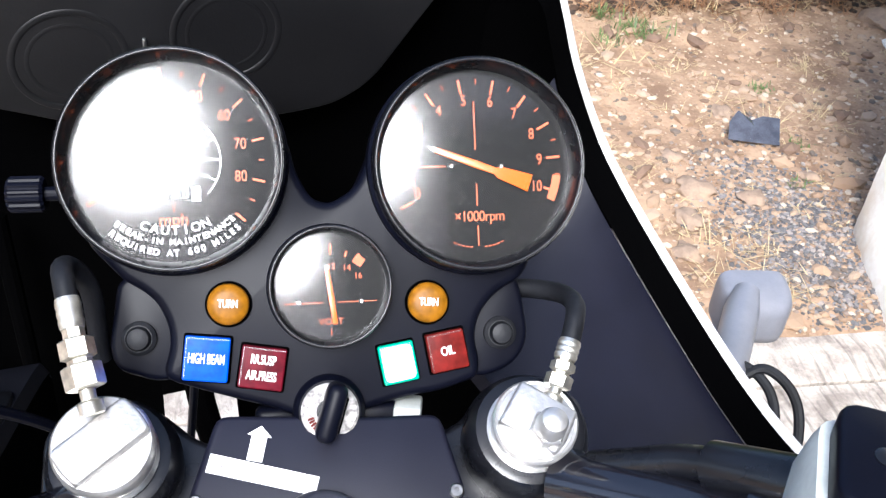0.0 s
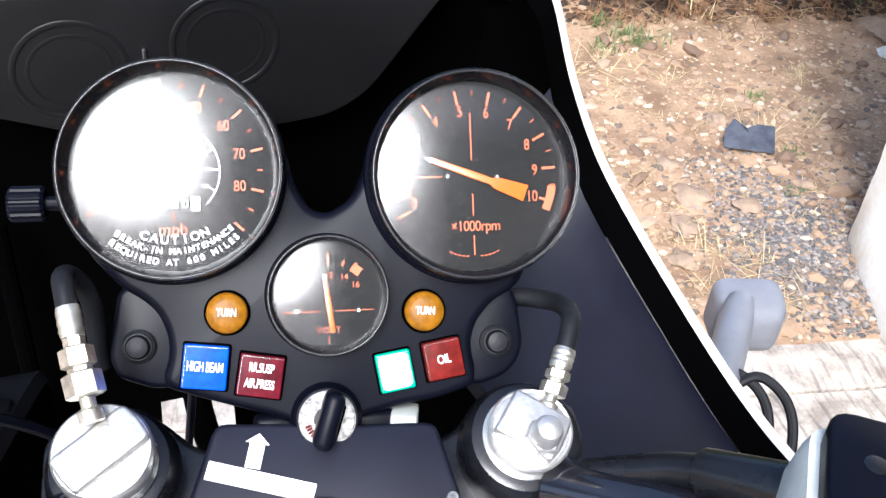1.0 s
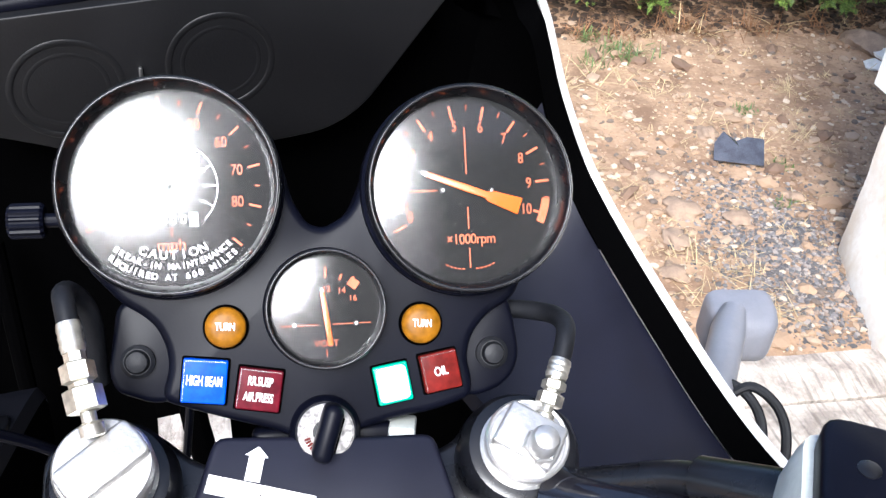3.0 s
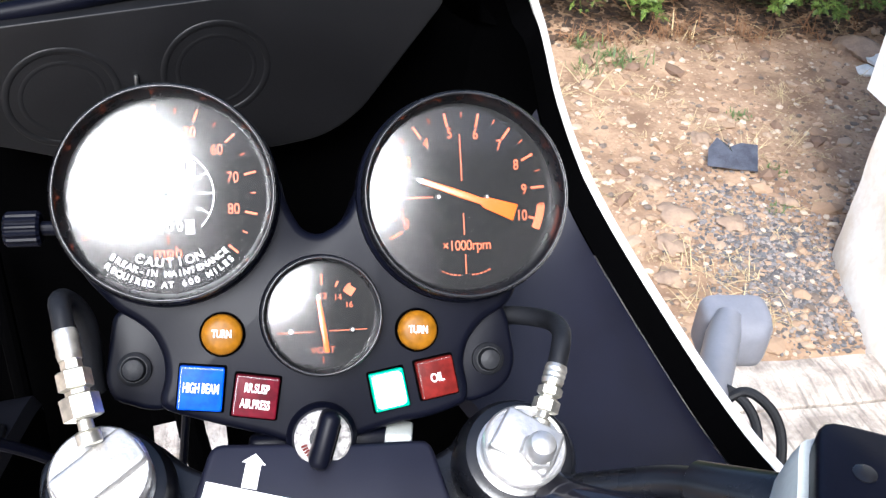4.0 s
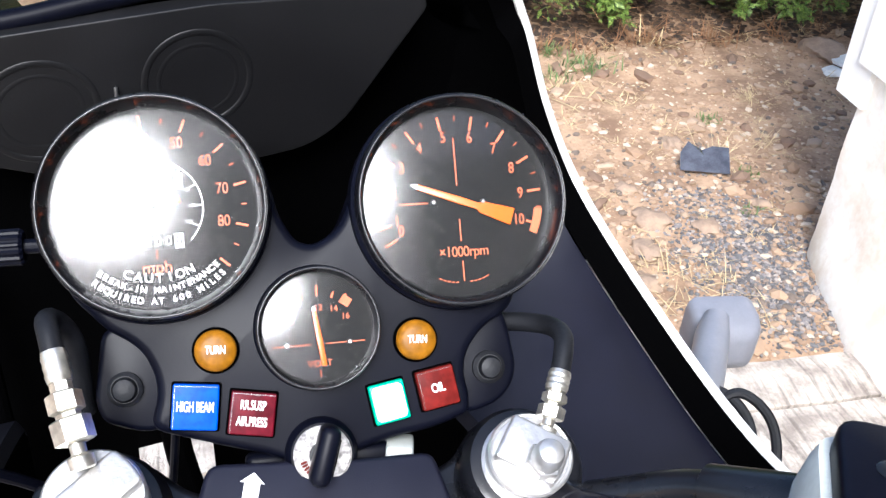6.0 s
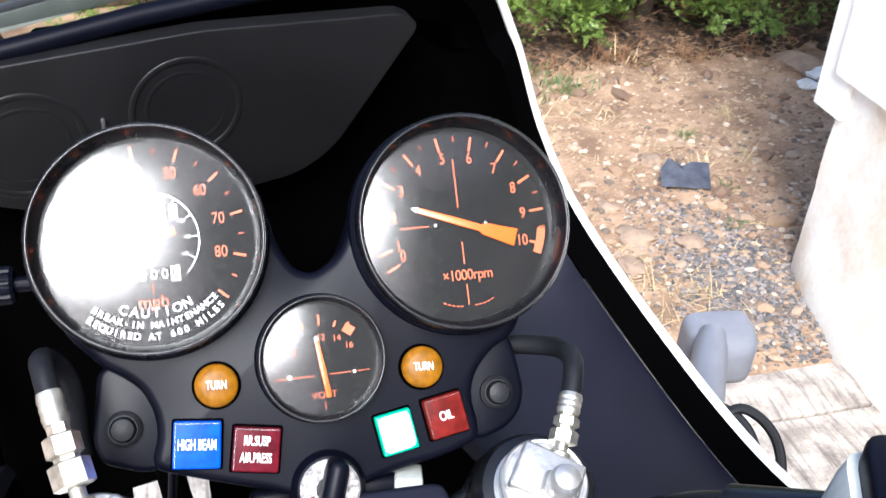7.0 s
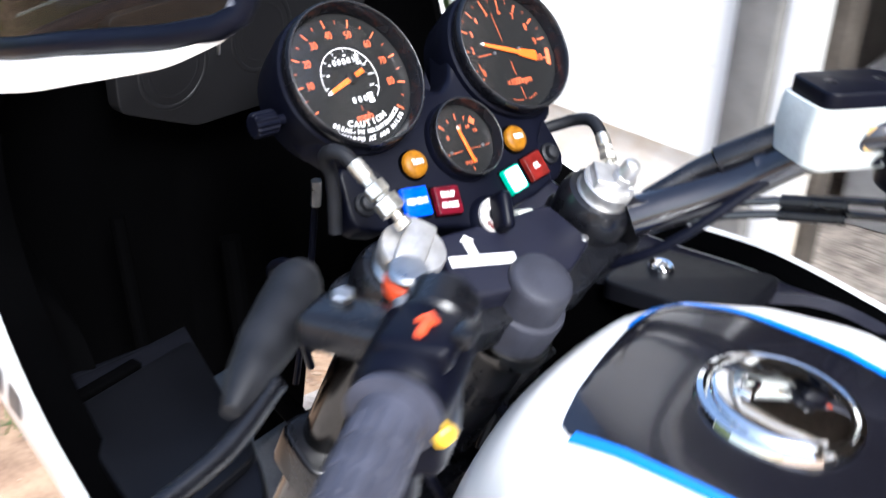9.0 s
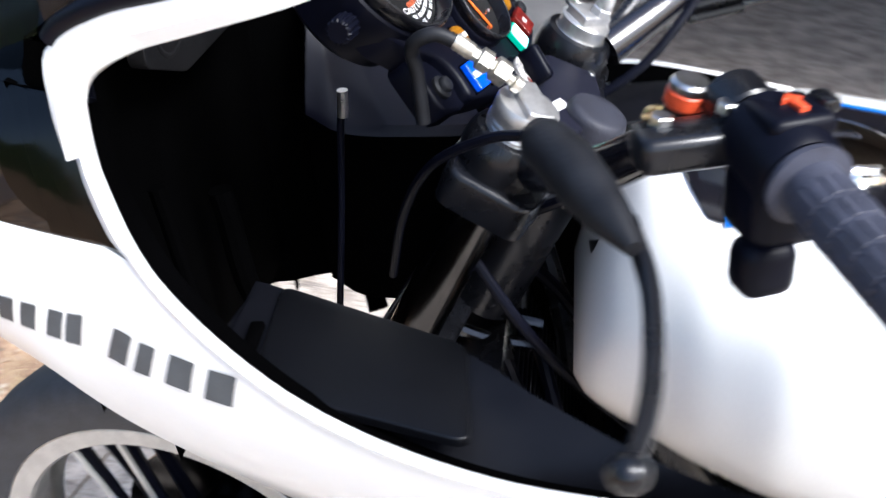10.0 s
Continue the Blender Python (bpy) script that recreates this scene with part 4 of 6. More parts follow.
fairing = None
for sx in (-1, 1):
    edge_s = edges[sx]
    n = len(edge_s)
    # outer skin: from the screen's foot (front) or the rear lip (side) down to the lower edge
    foot = smooth_path([V(0.070, 0.560, 1.020), V(0.135, 0.525, 1.014), V(0.190, 0.460, 1.008), V(0.226, 0.390, 1.002), V(0.246, 0.330, 0.997), V(0.2585, 0.268, 0.990)], 6)
    cut = 38
    foot = [foot[min(len(foot) - 1, round(i * (len(foot) - 1) / cut))] for i in range(cut)]
    rings = []
    for i in range(n):
        e, l = (foot[i] if i < cut else edge_s[i]), low_s[i]
        out = V(e.x, 0.6 * (e.y - 0.1) if i < cut else 0.02, 0).normalized()
        mid = e.lerp(l, 0.5) + out * (0.003 if sx > 0 and i >= cut else 0.012)
        rings.append([(1 - u) ** 2 * e + 2 * u * (1 - u) * (2 * mid - 0.5 * e - 0.5 * l) + u * u * l for u in (k / 12 for k in range(13))])
    if sx < 0:
        left_rings = rings
    bm = bmesh.new()
    rows = [[bm.verts.new(mirror(p, sx)) for p in r] for r in rings]
    for a, b in zip(rows[:-1], rows[1:]):
        for k in range(12):
            bm.faces.new((a[k], a[k + 1], b[k + 1], b[k]) if sx > 0 else (a[k], b[k], b[k + 1], a[k + 1]))
    bmesh.ops.recalc_face_normals(bm, faces=bm.faces)
    bmesh.ops.solidify(bm, geom=bm.faces[:], thickness=0.004)
    skin = part("fairing_side", bm, WHITE, bike, "white painted fairing side", angle=60)
    if fairing is None:
        fairing = skin
    # white frame band round the screen
    band = []
    for i in range(20, cut + 1):
        e = edge_s[i]
        f_ = foot[min(i, cut - 1)]
        w = 0.006 + (0.014 if sx > 0 else 0.004) * min(1, (i - 20) / 5)
        d = (f_ - e)
        d = d.normalized() * min(w, d.length)
        band.append([e, e + d * 0.5 + V(0.003, 0, 0.003), e + d])
    bm = bmesh.new()
    rows = [[bm.verts.new(mirror(p, sx)) for p in r] for r in band]
    for a, b in zip(rows[:-1], rows[1:]):
        for k in range(2):
            bm.faces.new((a[k], a[k + 1], b[k + 1], b[k]))
    bmesh.ops.recalc_face_normals(bm, faces=bm.faces)
    bmesh.ops.solidify(bm, geom=bm.faces[:], thickness=0.003)
    part("screen_frame", bm, WHITE, skin, "white frame round the screen", angle=60)
    # tinted screen
    bm = bmesh.new()
    rows = []
    for i in range(cut):
        a_, b_ = (edge_s[i] if i < 20 else band[i - 20][2]), foot[i]
        bow = V(0.004, 0.010, 0.012) * min(1, (b_ - a_).length / 0.1)
        rows.append([bm.verts.new(mirror(p, sx)) for p in (a_, a_.lerp(b_, 0.33) + bow, a_.lerp(b_, 0.67) + bow, b_)])
    for a, b in zip(rows[:-1], rows[1:]):
        for k in range(3):
            bm.faces.new((a[k], a[k + 1], b[k + 1], b[k]))
    sc = part("screen_half", bm, SMOKE, skin, "dark tinted clear screen", angle=80)
    sc.visible_shadow = False
    # white rolled lip
    bm = bmesh.new()
    tube(bm, [mirror(p, sx) for p in edge_s[15 if sx > 0 else 21:]], 0.0030 if sx > 0 else 0.0038, 8, smooth=False)
    part("fairing_lip", bm, WHITE, skin, "white rolled edge")
    # inner wall from the lip to the deck fold
    fw, fz = (0.022, 0.012) if sx < 0 else (0.004, 0.003)
    fold = [V(max(0.0, p.x - (0.012 + fw * min(1, max(0, i - 24) / 16))), p.y - 0.004 + 0.01 * (i < 24), p.z - (0.014 + fz * min(1, max(0, i - 24) / 16))) for i, p in enumerate(edge_s)]
    bm = bmesh.new()
    a = [bm.verts.new(mirror(p + V(-0.003, 0, -0.001), sx)) for p in edge_s]
    b = [bm.verts.new(mirror(p, sx)) for p in fold]
    for i in range(n - 1):
        bm.faces.new((a[i], a[i + 1], b[i + 1], b[i]))
    bmesh.ops.recalc_face_normals(bm, faces=bm.faces)
    bmesh.ops.solidify(bm, geom=bm.faces[:], thickness=0.002)
    part("inner_wall", bm, BLACKD, skin, "black inner edge of the fairing", angle=60)
    # cavity liner: outer inside face of the fairing from the fold forward
    bm = bmesh.new()
    rows = []
    for i in range(0, 44):
        e, l = edge_s[i], low_s[i]
        f = fold[i]
        t = V(max(0.02, f.x * 0.93), max(f.y + 0.10, 0.36) - 0.002 * i, min(f.z - 0.03, 1.06))
        d = V(max(0.015, f.x * 0.85), max(f.y + 0.14, 0.40) - 0.004 * i, (0.62 if i > 37 else 0.68) if sx > 0 else max(0.74, l.z + 0.02))
        rows.append([bm.verts.new(mirror(p, sx)) for p in (f, f.lerp(t, 0.5) + V(0.006, 0, 0), t, t.lerp(d, 0.5), d)])
    for a, b in zip(rows[:-1], rows[1:]):
        for k in range(4):
            bm.faces.new((a[k], a[k + 1], b[k + 1], b[k]))
    # near-zero black carries the shade inside the fairing
    part("cavity_liner", bm, BLACKD, skin, "matt black inside of the fairing with its shade in the colour", angle=70)
    # deck with the pocket lid
    outer_d = [p for p in fold[36 if sx < 0 else 30:]]
    inn = smooth_path([V(0.150, 0.270, 0.900), V(0.136, 0.225, 0.886), V(0.155, 0.120, 0.876), V(0.190, 0.040, 0.866), V(0.250, -0.050, 0.856), V(0.295, -0.120, 0.852), V(0.305, -0.195, 0.834)] if sx > 0 else [V(0.120, 0.246, 0.876), V(0.128, 0.232, 0.882), V(0.194, 0.098, 0.881), V(0.240, 0.040, 0.878), V(0.288, -0.040, 0.868), V(0.300, -0.120, 0.852), V(0.305, -0.195, 0.834)], 8)
    bm = bmesh.new()
    m_ = len(outer_d)
    top, bot = [], []
    for i in range(m_):
        q = inn[min(len(inn) - 1, round(i * (len(inn) - 1) / (m_ - 1)))]
        o_ = outer_d[i]
        o_ = V(o_.x, o_.y, (min(o_.z, 0.885) if sx < 0 else o_.z) - 0.002)
        r_ = [o_, o_.lerp(q, 0.5) + V(0, 0, 0.0005), q, q + V(-0.004, 0, -0.010), q + V(-0.002, -0.004, -0.10 if sx < 0 else (-0.19 if q.y > 0.20 else -0.42))]
        top.append([bm.verts.new(mirror(p, sx)) for p in r_])
    for a, b in zip(top[:-1], top[1:]):
        for k in range(3):
            bm.faces.new((a[k], a[k + 1], b[k + 1], b[k]))
    skirt = bmesh.new()
    hang = [[skirt.verts.new(v.co) for v in r[3:5]] for r in top]
    for a, b in zip(hang[:-1], hang[1:]):
        skirt.faces.new((a[0], a[1], b[1], b[0]))
    for r in top:
        bm.verts.remove(r[4])
    # lower part of the deck panel, coloured black for the shade there
    part("deck_skirt", skirt, BLACKD, skin, "skirt below the deck, blackened to stand for cavity shade", angle=60)
    # same plastic both sides; the left takes the copy with shade coloured in
    deck = part("pocket_deck", bm, GRAIN_SHADE if sx < 0 else GRAIN, skin, "grained black inner panel with pocket", angle=40)
    if sx < 0:
        lidq = [V(0.246, 0.216, 0.8885), V(0.134, 0.222, 0.8885), V(0.198, 0.088, 0.8875), V(0.288, 0.078, 0.8870)]
        cz = 0.8845
        ol = rounded([(p.x, p.y) for p in lidq], 0.012, 4)
        ol = [(sx * x, y) for x, y in ol]
        bm = bmesh.new()
        plate(bm, ol, cz - 0.004, cz + 0.0022, MB, 0.0018)
        part("pocket_lid", bm, LIDM, skin, "grained black pocket lid", angle=50)
        bm = bmesh.new()
        box(bm, (0.052, 0.010, 0.006), MB @ Matrix.Translation((sx * 0.205, 0.226, cz + 0.001)) @ Matrix.Rotation(radians(-sx * 3), 4, "Z"), 0.002)
        part("lid_hinge", bm, BLACKD, skin)
    if sx > 0:
        bm = bmesh.new()
        plate(bm, rounded([(0.182, -0.075), (0.282, -0.080), (0.262, 0.046), (0.172, 0.044)], 0.012, 4), 0.850, 0.8665, MB, 0.003)
        # lock plate also takes the shaded copy of the grain
        part("lock_plate", bm, GRAIN_SHADE, skin, "raised black plate round the lock", angle=50)
        bm = bmesh.new()
        lathe(bm, [(0.0120, -0.003), (0.0120, 0.0035), (0.0104, 0.0055), (0.0084, 0.0045), (0.0070, 0.0030), (0.0062, 0.0046), (0.001, 0.0050)], MB @ Matrix.Translation((0.2250, 0.012, 0.8665)), 28)
        lk = part("pocket_lock", bm, CHROME, skin, "chrome key lock")
        bm = bmesh.new()
        box(bm, (0.010, 0.0018, 0.001), MB @ Matrix.Translation((0.2250, 0.012, 0.8717)), 0.0003, 1)
        part("lock_slot", bm, BLACKD, lk)

# swept-back shoulder of the left side, with its dark seal and the end of the clear screen above it
sh_low = smooth_path([V(-0.2480, 0.276, 1.043), V(-0.2490, 0.272, 1.065), V(-0.2510, 0.262, 1.086), V(-0.2550, 0.235, 1.101), V(-0.2620, 0.200, 1.112), V(-0.2690, 0.155, 1.125), V(-0.2700, 0.120, 1.1365), V(-0.2640, 0.092, 1.145), V(-0.2570, 0.068, 1.153), V(-0.2460, 0.045, 1.166)], 5)
sh_up = smooth_path([V(-0.2520, 0.281, 1.043), V(-0.2480, 0.284, 1.072), V(-0.2390, 0.284, 1.098), V(-0.2500, 0.250, 1.118), V(-0.2570, 0.210, 1.128), V(-0.2630, 0.165, 1.139), V(-0.2620, 0.130, 1.148), V(-0.2560, 0.100, 1.154), V(-0.2530, 0.072, 1.160), V(-0.2450, 0.044, 1.168)], 5)
rings = []
for a, b in zip(sh_low, sh_up):
    out = V(-0.005, 0.004, 0.0)
    rings.append([a, a.lerp(b, 0.5) + V(0.002, -0.001, 0.001), b, b + out, a.lerp(b, 0.4) + out * 1.6, a + out * 0.6])
bm = bmesh.new()
ring_mesh(bm, [[MB @ p for p in r] for r in rings])
shoulder = part("fairing_shoulder", bm, WHITE, bike, "white swept-back shoulder of the fairing", angle=50)
seal = [p + V(-0.003, 0, 0.006) for p in sh_up[10:]] + [V(-0.2415, 0.036, 1.180), V(-0.2360, 0.031, 1.195), V(-0.2365, 0.030, 1.215), V(-0.2420, 0.031, 1.262)]
bm = bmesh.new()
tube(bm, [MB @ p for p in seal], 0.0060, 10, smooth=False)
part("screen_seal", bm, BLACK, shoulder, "dark rounded seal along the screen", angle=60)
bm = bmesh.new()
rows = []
for k, p in enumerate(seal[:-3]):
    q = V(p.x * 0.99 - 0.002, p.y + 0.012 * (1 - k / len(seal)), max(1.265, p.z + 0.05))
    rows.append([bm.verts.new(MB @ v) for v in (p, p.lerp(q, 0.5) + V(-0.003, 0, 0), q)])
for a, b in zip(rows[:-1], rows[1:]):
    for k in range(2):
        bm.faces.new((a[k], a[k + 1], b[k + 1], b[k]))
sw_ = part("screen_wing", bm, SCREEN, shoulder, "clear tinted end of the screen", angle=80)
sw_.visible_shadow = False
bm = bmesh.new()
tube(bm, [MB @ V(-0.2440, 0.044, 1.172), MB @ V(-0.2400, 0.036, 1.183), MB @ V(-0.2372, 0.032, 1.192)], [0.004, 0.0062, 0.004], 12)
part("seal_end", bm, GREYST, shoulder, "blue-grey end piece of the seal", angle=60)
def skin_at(i, k, off=0.0012):
    """A place on the left fairing skin by its row and column, a little proud of it."""
    i0, k0 = int(i), int(k)
    fi, fk = i - i0, k - k0
    g = left_rings
    p = (g[i0][k0] * (1 - fi) + g[i0 + 1][k0] * fi) * (1 - fk) + (g[i0][k0 + 1] * (1 - fi) + g[i0 + 1][k0 + 1] * fi) * fk
    nrm = (g[i0 + 1][k0] - g[i0][k0]).cross(g[i0][k0 + 1] - g[i0][k0]).normalized()
    if nrm.x < 0:
        nrm = -nrm
    return mirror(p + nrm * off, -1)


def decal(bm, quad):
    """A four-cornered mark laid on the skin, in row and column units."""
    n = 5
    rows = []
    for a in range(n + 1):
        row = []
        for b in range(3):
            u, v = a / n, b / 2
            top = (quad[0][0] + (quad[1][0] - quad[0][0]) * u, quad[0][1] + (quad[1][1] - quad[0][1]) * u)
            low = (quad[3][0] + (quad[2][0] - quad[3][0]) * u, quad[3][1] + (quad[2][1] - quad[3][1]) * u)
            row.append(bm.verts.new(skin_at(top[0] + (low[0] - top[0]) * v, top[1] + (low[1] - top[1]) * v)))
        rows.append(row)
    for a, b in zip(rows[:-1], rows[1:]):
        for k in range(2):
            bm.faces.new((a[k], a[k + 1], b[k + 1], b[k]))


# dark slab shapes of the maker's mark, without lettering
def mark_mid(i):
    return float(np.interp(i, (28, 32, 35.6, 39.2, 43.3, 45), (7.1, 6.4, 5.7, 4.7, 2.7, 1.7)))


for i0, i1 in ((28.0, 30.3), (31.0, 33.4), (34.2, 36.9), (37.8, 40.3), (41.2, 44.7)):
    w_ = i1 - i0
    for u0, u1, h0, h1 in ((0.0, 0.38, -1.12, 1.12), (0.60, 1.0, -1.12, 1.12)):
        a_, b_ = i0 + w_ * u0, i0 + w_ * u1
        bm = bmesh.new()
        decal(bm, [(a_, mark_mid(a_) + h0), (b_, mark_mid(b_) + h0), (b_, mark_mid(b_) + h1), (a_, mark_mid(a_) + h1)])
        part("side_mark", bm, LETTER, fairing, "dark grey slab mark", angle=60)

# black trim along the upper rear edge, inner dash panel, round recesses
bm = bmesh.new()
top_edge = [V(-p.x, p.y, p.z) for p in reversed(edges[-1][:25])] + [V(0, 0.301, 1.1305)] + [V(p.x, p.y, p.z) for p in edges[1][:15]]
tube(bm, [MB @ (p + V(0, -0.003, -0.003)) for p in top_edge], 0.0062, 10, smooth=False)
part("edge_trim", bm, BLACK, fairing, "black rubber edging", angle=60)
bm = bmesh.new()
c0 = [V(-p.x * 0.98, p.y + 0.002, p.z - 0.004) for p in reversed(edges[-1][:26])] + [V(x, 0.303, 1.126) for x in (-0.055, -0.047, -0.046, -0.020, 0.013, 0.015, 0.045)] + [V(p.x * 0.98, p.y + 0.002, p.z - 0.004) for p in edges[1][:26]]
c1 = [V(p.x * 0.97, 0.325, 1.075 + 0.012 * (1 - abs(p.x) / 0.25)) for p in c0]
c2 = [V(p.x * 0.92, 0.330, 0.930) for p in c0]


def bulk_low(x):
    """Height of the bulkhead's ragged lower edge."""
    if x < -0.195:
        return 0.845
    if x < -0.15:
        return 0.800
    if x < -0.0465:
        return 0.725
    if x < 0.014:
        return 0.752
    return 0.712 if 0.095 < x < 0.215 else 0.650


c3 = [V(p.x * 0.96, 0.325, bulk_low(p.x)) for p in c0]
rows = [[bm.verts.new(MB @ p) for p in c] for c in (c0, c1, c2, c3)]
for a, b in zip(rows[:-1], rows[1:]):
    for k in range(len(c0) - 1):
        bm.faces.new((a[k], a[k + 1], b[k + 1], b[k]))
# the dark behind the gauges is put into this black
part("dash_back", bm, BLACKD, fairing, "matt black bulkhead behind the gauges, cavity shade in its colour", angle=60)
MP = MB @ Matrix(((1, 0, 0, 0), (0, -0.10, -0.995, 0.290), (0, 0.995, -0.10, 1.06), (0, 0, 0, 1)))
bm = bmesh.new()
plate(bm, rounded([(-0.128, 0.052), (-0.122, -0.020), (-0.05, -0.050), (0.055, -0.052), (0.084, -0.049), (0.101, -0.041), (0.114, -0.030), (0.166, 0.045), (0.154, 0.054), (0.03, 0.060)], 0.008, 3), -0.012, 0.0, MP, 0.0012)
dashp = part("inner_dash_panel", bm, GREYLINER, fairing, "dark grey inner panel with two round recesses")
for cx, cy, r in ((-0.072, 0.004, 0.0315), (0.018, 0.012, 0.0315)):
    for rr, half, high, label in ((r, 0.0022, 0.0009, "shallow raised round rim"), (r * 0.74, 0.0016, 0.0004, "faint raised ring")):
        bm = bmesh.new()
        lathe(bm, [(rr + half * math.cos(radians(a)), high * math.sin(radians(a)) - 0.0002) for a in range(0, 181, 20)], MP @ Matrix.Translation((cx, cy, 0)), 48, caps=False)
        part("recess_ring", bm, GREYLINER, dashp, label, angle=80)
bm = bmesh.new()
box(bm, (0.0022, 0.011, 0.003), MP @ Matrix.Translation((-0.030, 0.010, 0.002)), 0.0008)
part("panel_clip", bm, STEEL, dashp, "small bright clip")

# pale strip on the nose in front of the screen
bm = bmesh.new()
a_, b_ = V(-0.195, 0.362, 1.078), V(-0.070, 0.392, 1.098)
d_ = (b_ - a_)
mm_ = axis_m((a_ + b_) / 2, d_)
box(bm, (0.004, 0.013, d_.length), mm_, 0.0015)
nose = part("nose_strip", bm, STRIPM, fairing, "pale clear strip on the nose")
bm = bmesh.new()
box(bm, (0.005, 0.006, d_.length * 0.6), mm_ @ Matrix.Translation((0.001, 0.009, 0.01)), 0.0015)
part("strip_rib", bm, GREYST, nose)

# clear tinted windscreen standing on the nose
ws_low = smooth_path([V(-0.2440, 0.290, 1.106), V(-0.215, 0.350, 1.085), V(-0.150, 0.392, 1.082), V(-0.070, 0.414, 1.086), V(0.0, 0.420, 1.090), V(0.070, 0.414, 1.086), V(0.150, 0.392, 1.082), V(0.200, 0.345, 1.090), V(0.222, 0.300, 1.100)], 5)
bm = bmesh.new()
rows = []
for p in ws_low:
    q = V(p.x * 0.93, p.y - 0.075, 1.262)
    rows.append([bm.verts.new(MB @ v) for v in (p, p.lerp(q, 0.33) + V(0, 0.006, 0), p.lerp(q, 0.67) + V(0, 0.006, 0), q)])
for a, b in zip(rows[:-1], rows[1:]):
    for k in range(3):
        bm.faces.new((a[k], a[k + 1], b[k + 1], b[k]))
ws = part("windscreen", bm, SCREEN, fairing, "clear grey-tinted windscreen", angle=80)
ws.visible_shadow = False

# matt black deck between the cockpit edge and the windscreen
bm = bmesh.new()
rows = []
for p in ws_low:
    a_ = V(p.x * 0.98, min(p.y - 0.004, 0.306), 1.100)
    b_ = V(p.x * 0.99, p.y - 0.004, 1.074)
    rows.append([bm.verts.new(MB @ v) for v in (a_, a_.lerp(b_, 0.5) - V(0, 0, 0.014), b_)])
for a, b in zip(rows[:-1], rows[1:]):
    for k in range(2):
        bm.faces.new((a[k], a[k + 1], b[k + 1], b[k]))
part("nose_deck", bm, BLACKD, fairing, "matt black deck under the windscreen", angle=70)

# right-hand turn signal on its stalk
ind_b = V(0.434, 0.378, 0.716)
bm = bmesh.new()
tube(bm, [V(0.313, 0.202, 0.773), V(0.339, 0.239, 0.763), V(0.371, 0.290, 0.748), V(0.404, 0.347, 0.743), V(0.418, 0.370, 0.747)], [0.016, 0.016, 0.0165, 0.0165, 0.012], 18)
stalk = part("turn_signal_stalk", bm, GREYST, bike, "soft grey plastic turn signal stalk", angle=60)
bm = bmesh.new()
mi = axis_m(ind_b, V(0.10, 1, 0.05))
o = rounded([(-0.034, -0.031), (0.034, -0.031), (0.034, 0.031), (-0.034, 0.031)], 0.015, 5)
ring_mesh(bm, [[mi @ V(x * k, y * k, z) for x, y in o] for k, z in ((0.40, -0.026), (0.72, -0.023), (0.92, -0.014), (1.0, 0.0), (1.0, 0.020), (0.97, 0.024))])
sig = part("turn_signal_body", bm, GREYST, stalk, "rounded grey turn signal body", angle=60)
bm = bmesh.new()
ring_mesh(bm, [[mi @ V(x * k, y * k, z) for x, y in o] for k, z in ((0.80, 0.020), (0.80, 0.0245), (0.6, 0.0260), (0.3, 0.0265))])
part("turn_signal_lens", bm, AMBER, sig, "amber lens")
for o_ in (V(0, 0, 0), V(-0.016, 0.010, -0.004), V(-0.030, 0.018, -0.010)):
    bm = bmesh.new()
    tube(bm, [p + o_ for p in [V(0.358, 0.249, 0.754), V(0.378, 0.248, 0.766), V(0.393, 0.233, 0.762), V(0.399, 0.215, 0.750), V(0.395, 0.195, 0.730), V(0.383, 0.183, 0.711)]], 0.0045, 10)
    part("looped_cable", bm, HOSE, stalk, "loop of black cable")

# ---- fuel tank ----


def sup_at(f):
    return float(np.interp(-f, (-0.022, 0.0, 0.06, 0.16), (2.2, 2.3, 3.0, 4.2)))


def tank_dims(f):
    xs = (0.022, 0.012, -0.006, -0.030, -0.060, -0.110, -0.180, -0.300, -0.420, -0.480)
    w = float(np.interp(-f, [-x for x in xs], (0.085, 0.105, 0.120, 0.135, 0.158, 0.182, 0.195, 0.196, 0.165, 0.120)))
    top = float(np.interp(-f, [-x for x in xs], (0.800, 0.848, 0.889, 0.9140, 0.9240, 0.9250, 0.9195, 0.8960, 0.8600, 0.8250)))
    low = float(np.interp(-f, [-x for x in xs], (0.760, 0.735, 0.722, 0.715, 0.710, 0.705, 0.700, 0.700, 0.700, 0.710)))
    return w, top, low


def tank_top(lat, f):
    w, top, low = tank_dims(f)
    h, q = (top - low) / 2, sup_at(f)
    return (top + low) / 2 + h * max(0.0, 1 - abs(lat / w) ** q) ** (1 / q)


rings = []
for f in np.linspace(0.022, -0.480, 60):
    w, top, low = tank_dims(f)
    c, h, q = (top + low) / 2, (top - low) / 2, sup_at(f)
    ring = []
    for k in range(48):
        a = 2 * math.pi * k / 48
        ca, sa = math.cos(a), math.sin(a)
        ring.append(MB @ V(w * math.copysign(abs(ca) ** (2 / q), ca), f, c + h * math.copysign(abs(sa) ** (2 / q), sa)))
    rings.append(ring)
bm = bmesh.new()
ring_mesh(bm, rings)
tank = part("fuel_tank", bm, WHITE, bike, "glossy white fuel tank with black top and blue lines", angle=60)


def tank_half(f):
    return float(np.interp(-f, (0.0, 0.12, 0.25, 0.40, 0.47), (0.099, 0.099, 0.096, 0.092, 0.075)))


def panel_front(lat):
    """Where the black panel begins; its front edge runs a little askew."""
    return float(np.interp(lat, (-0.099, -0.093, -0.060, -0.010, 0.040, 0.075, 0.089, 0.099), (-0.074, -0.066, -0.059, -0.052, -0.048, -0.050, -0.058, -0.088)))


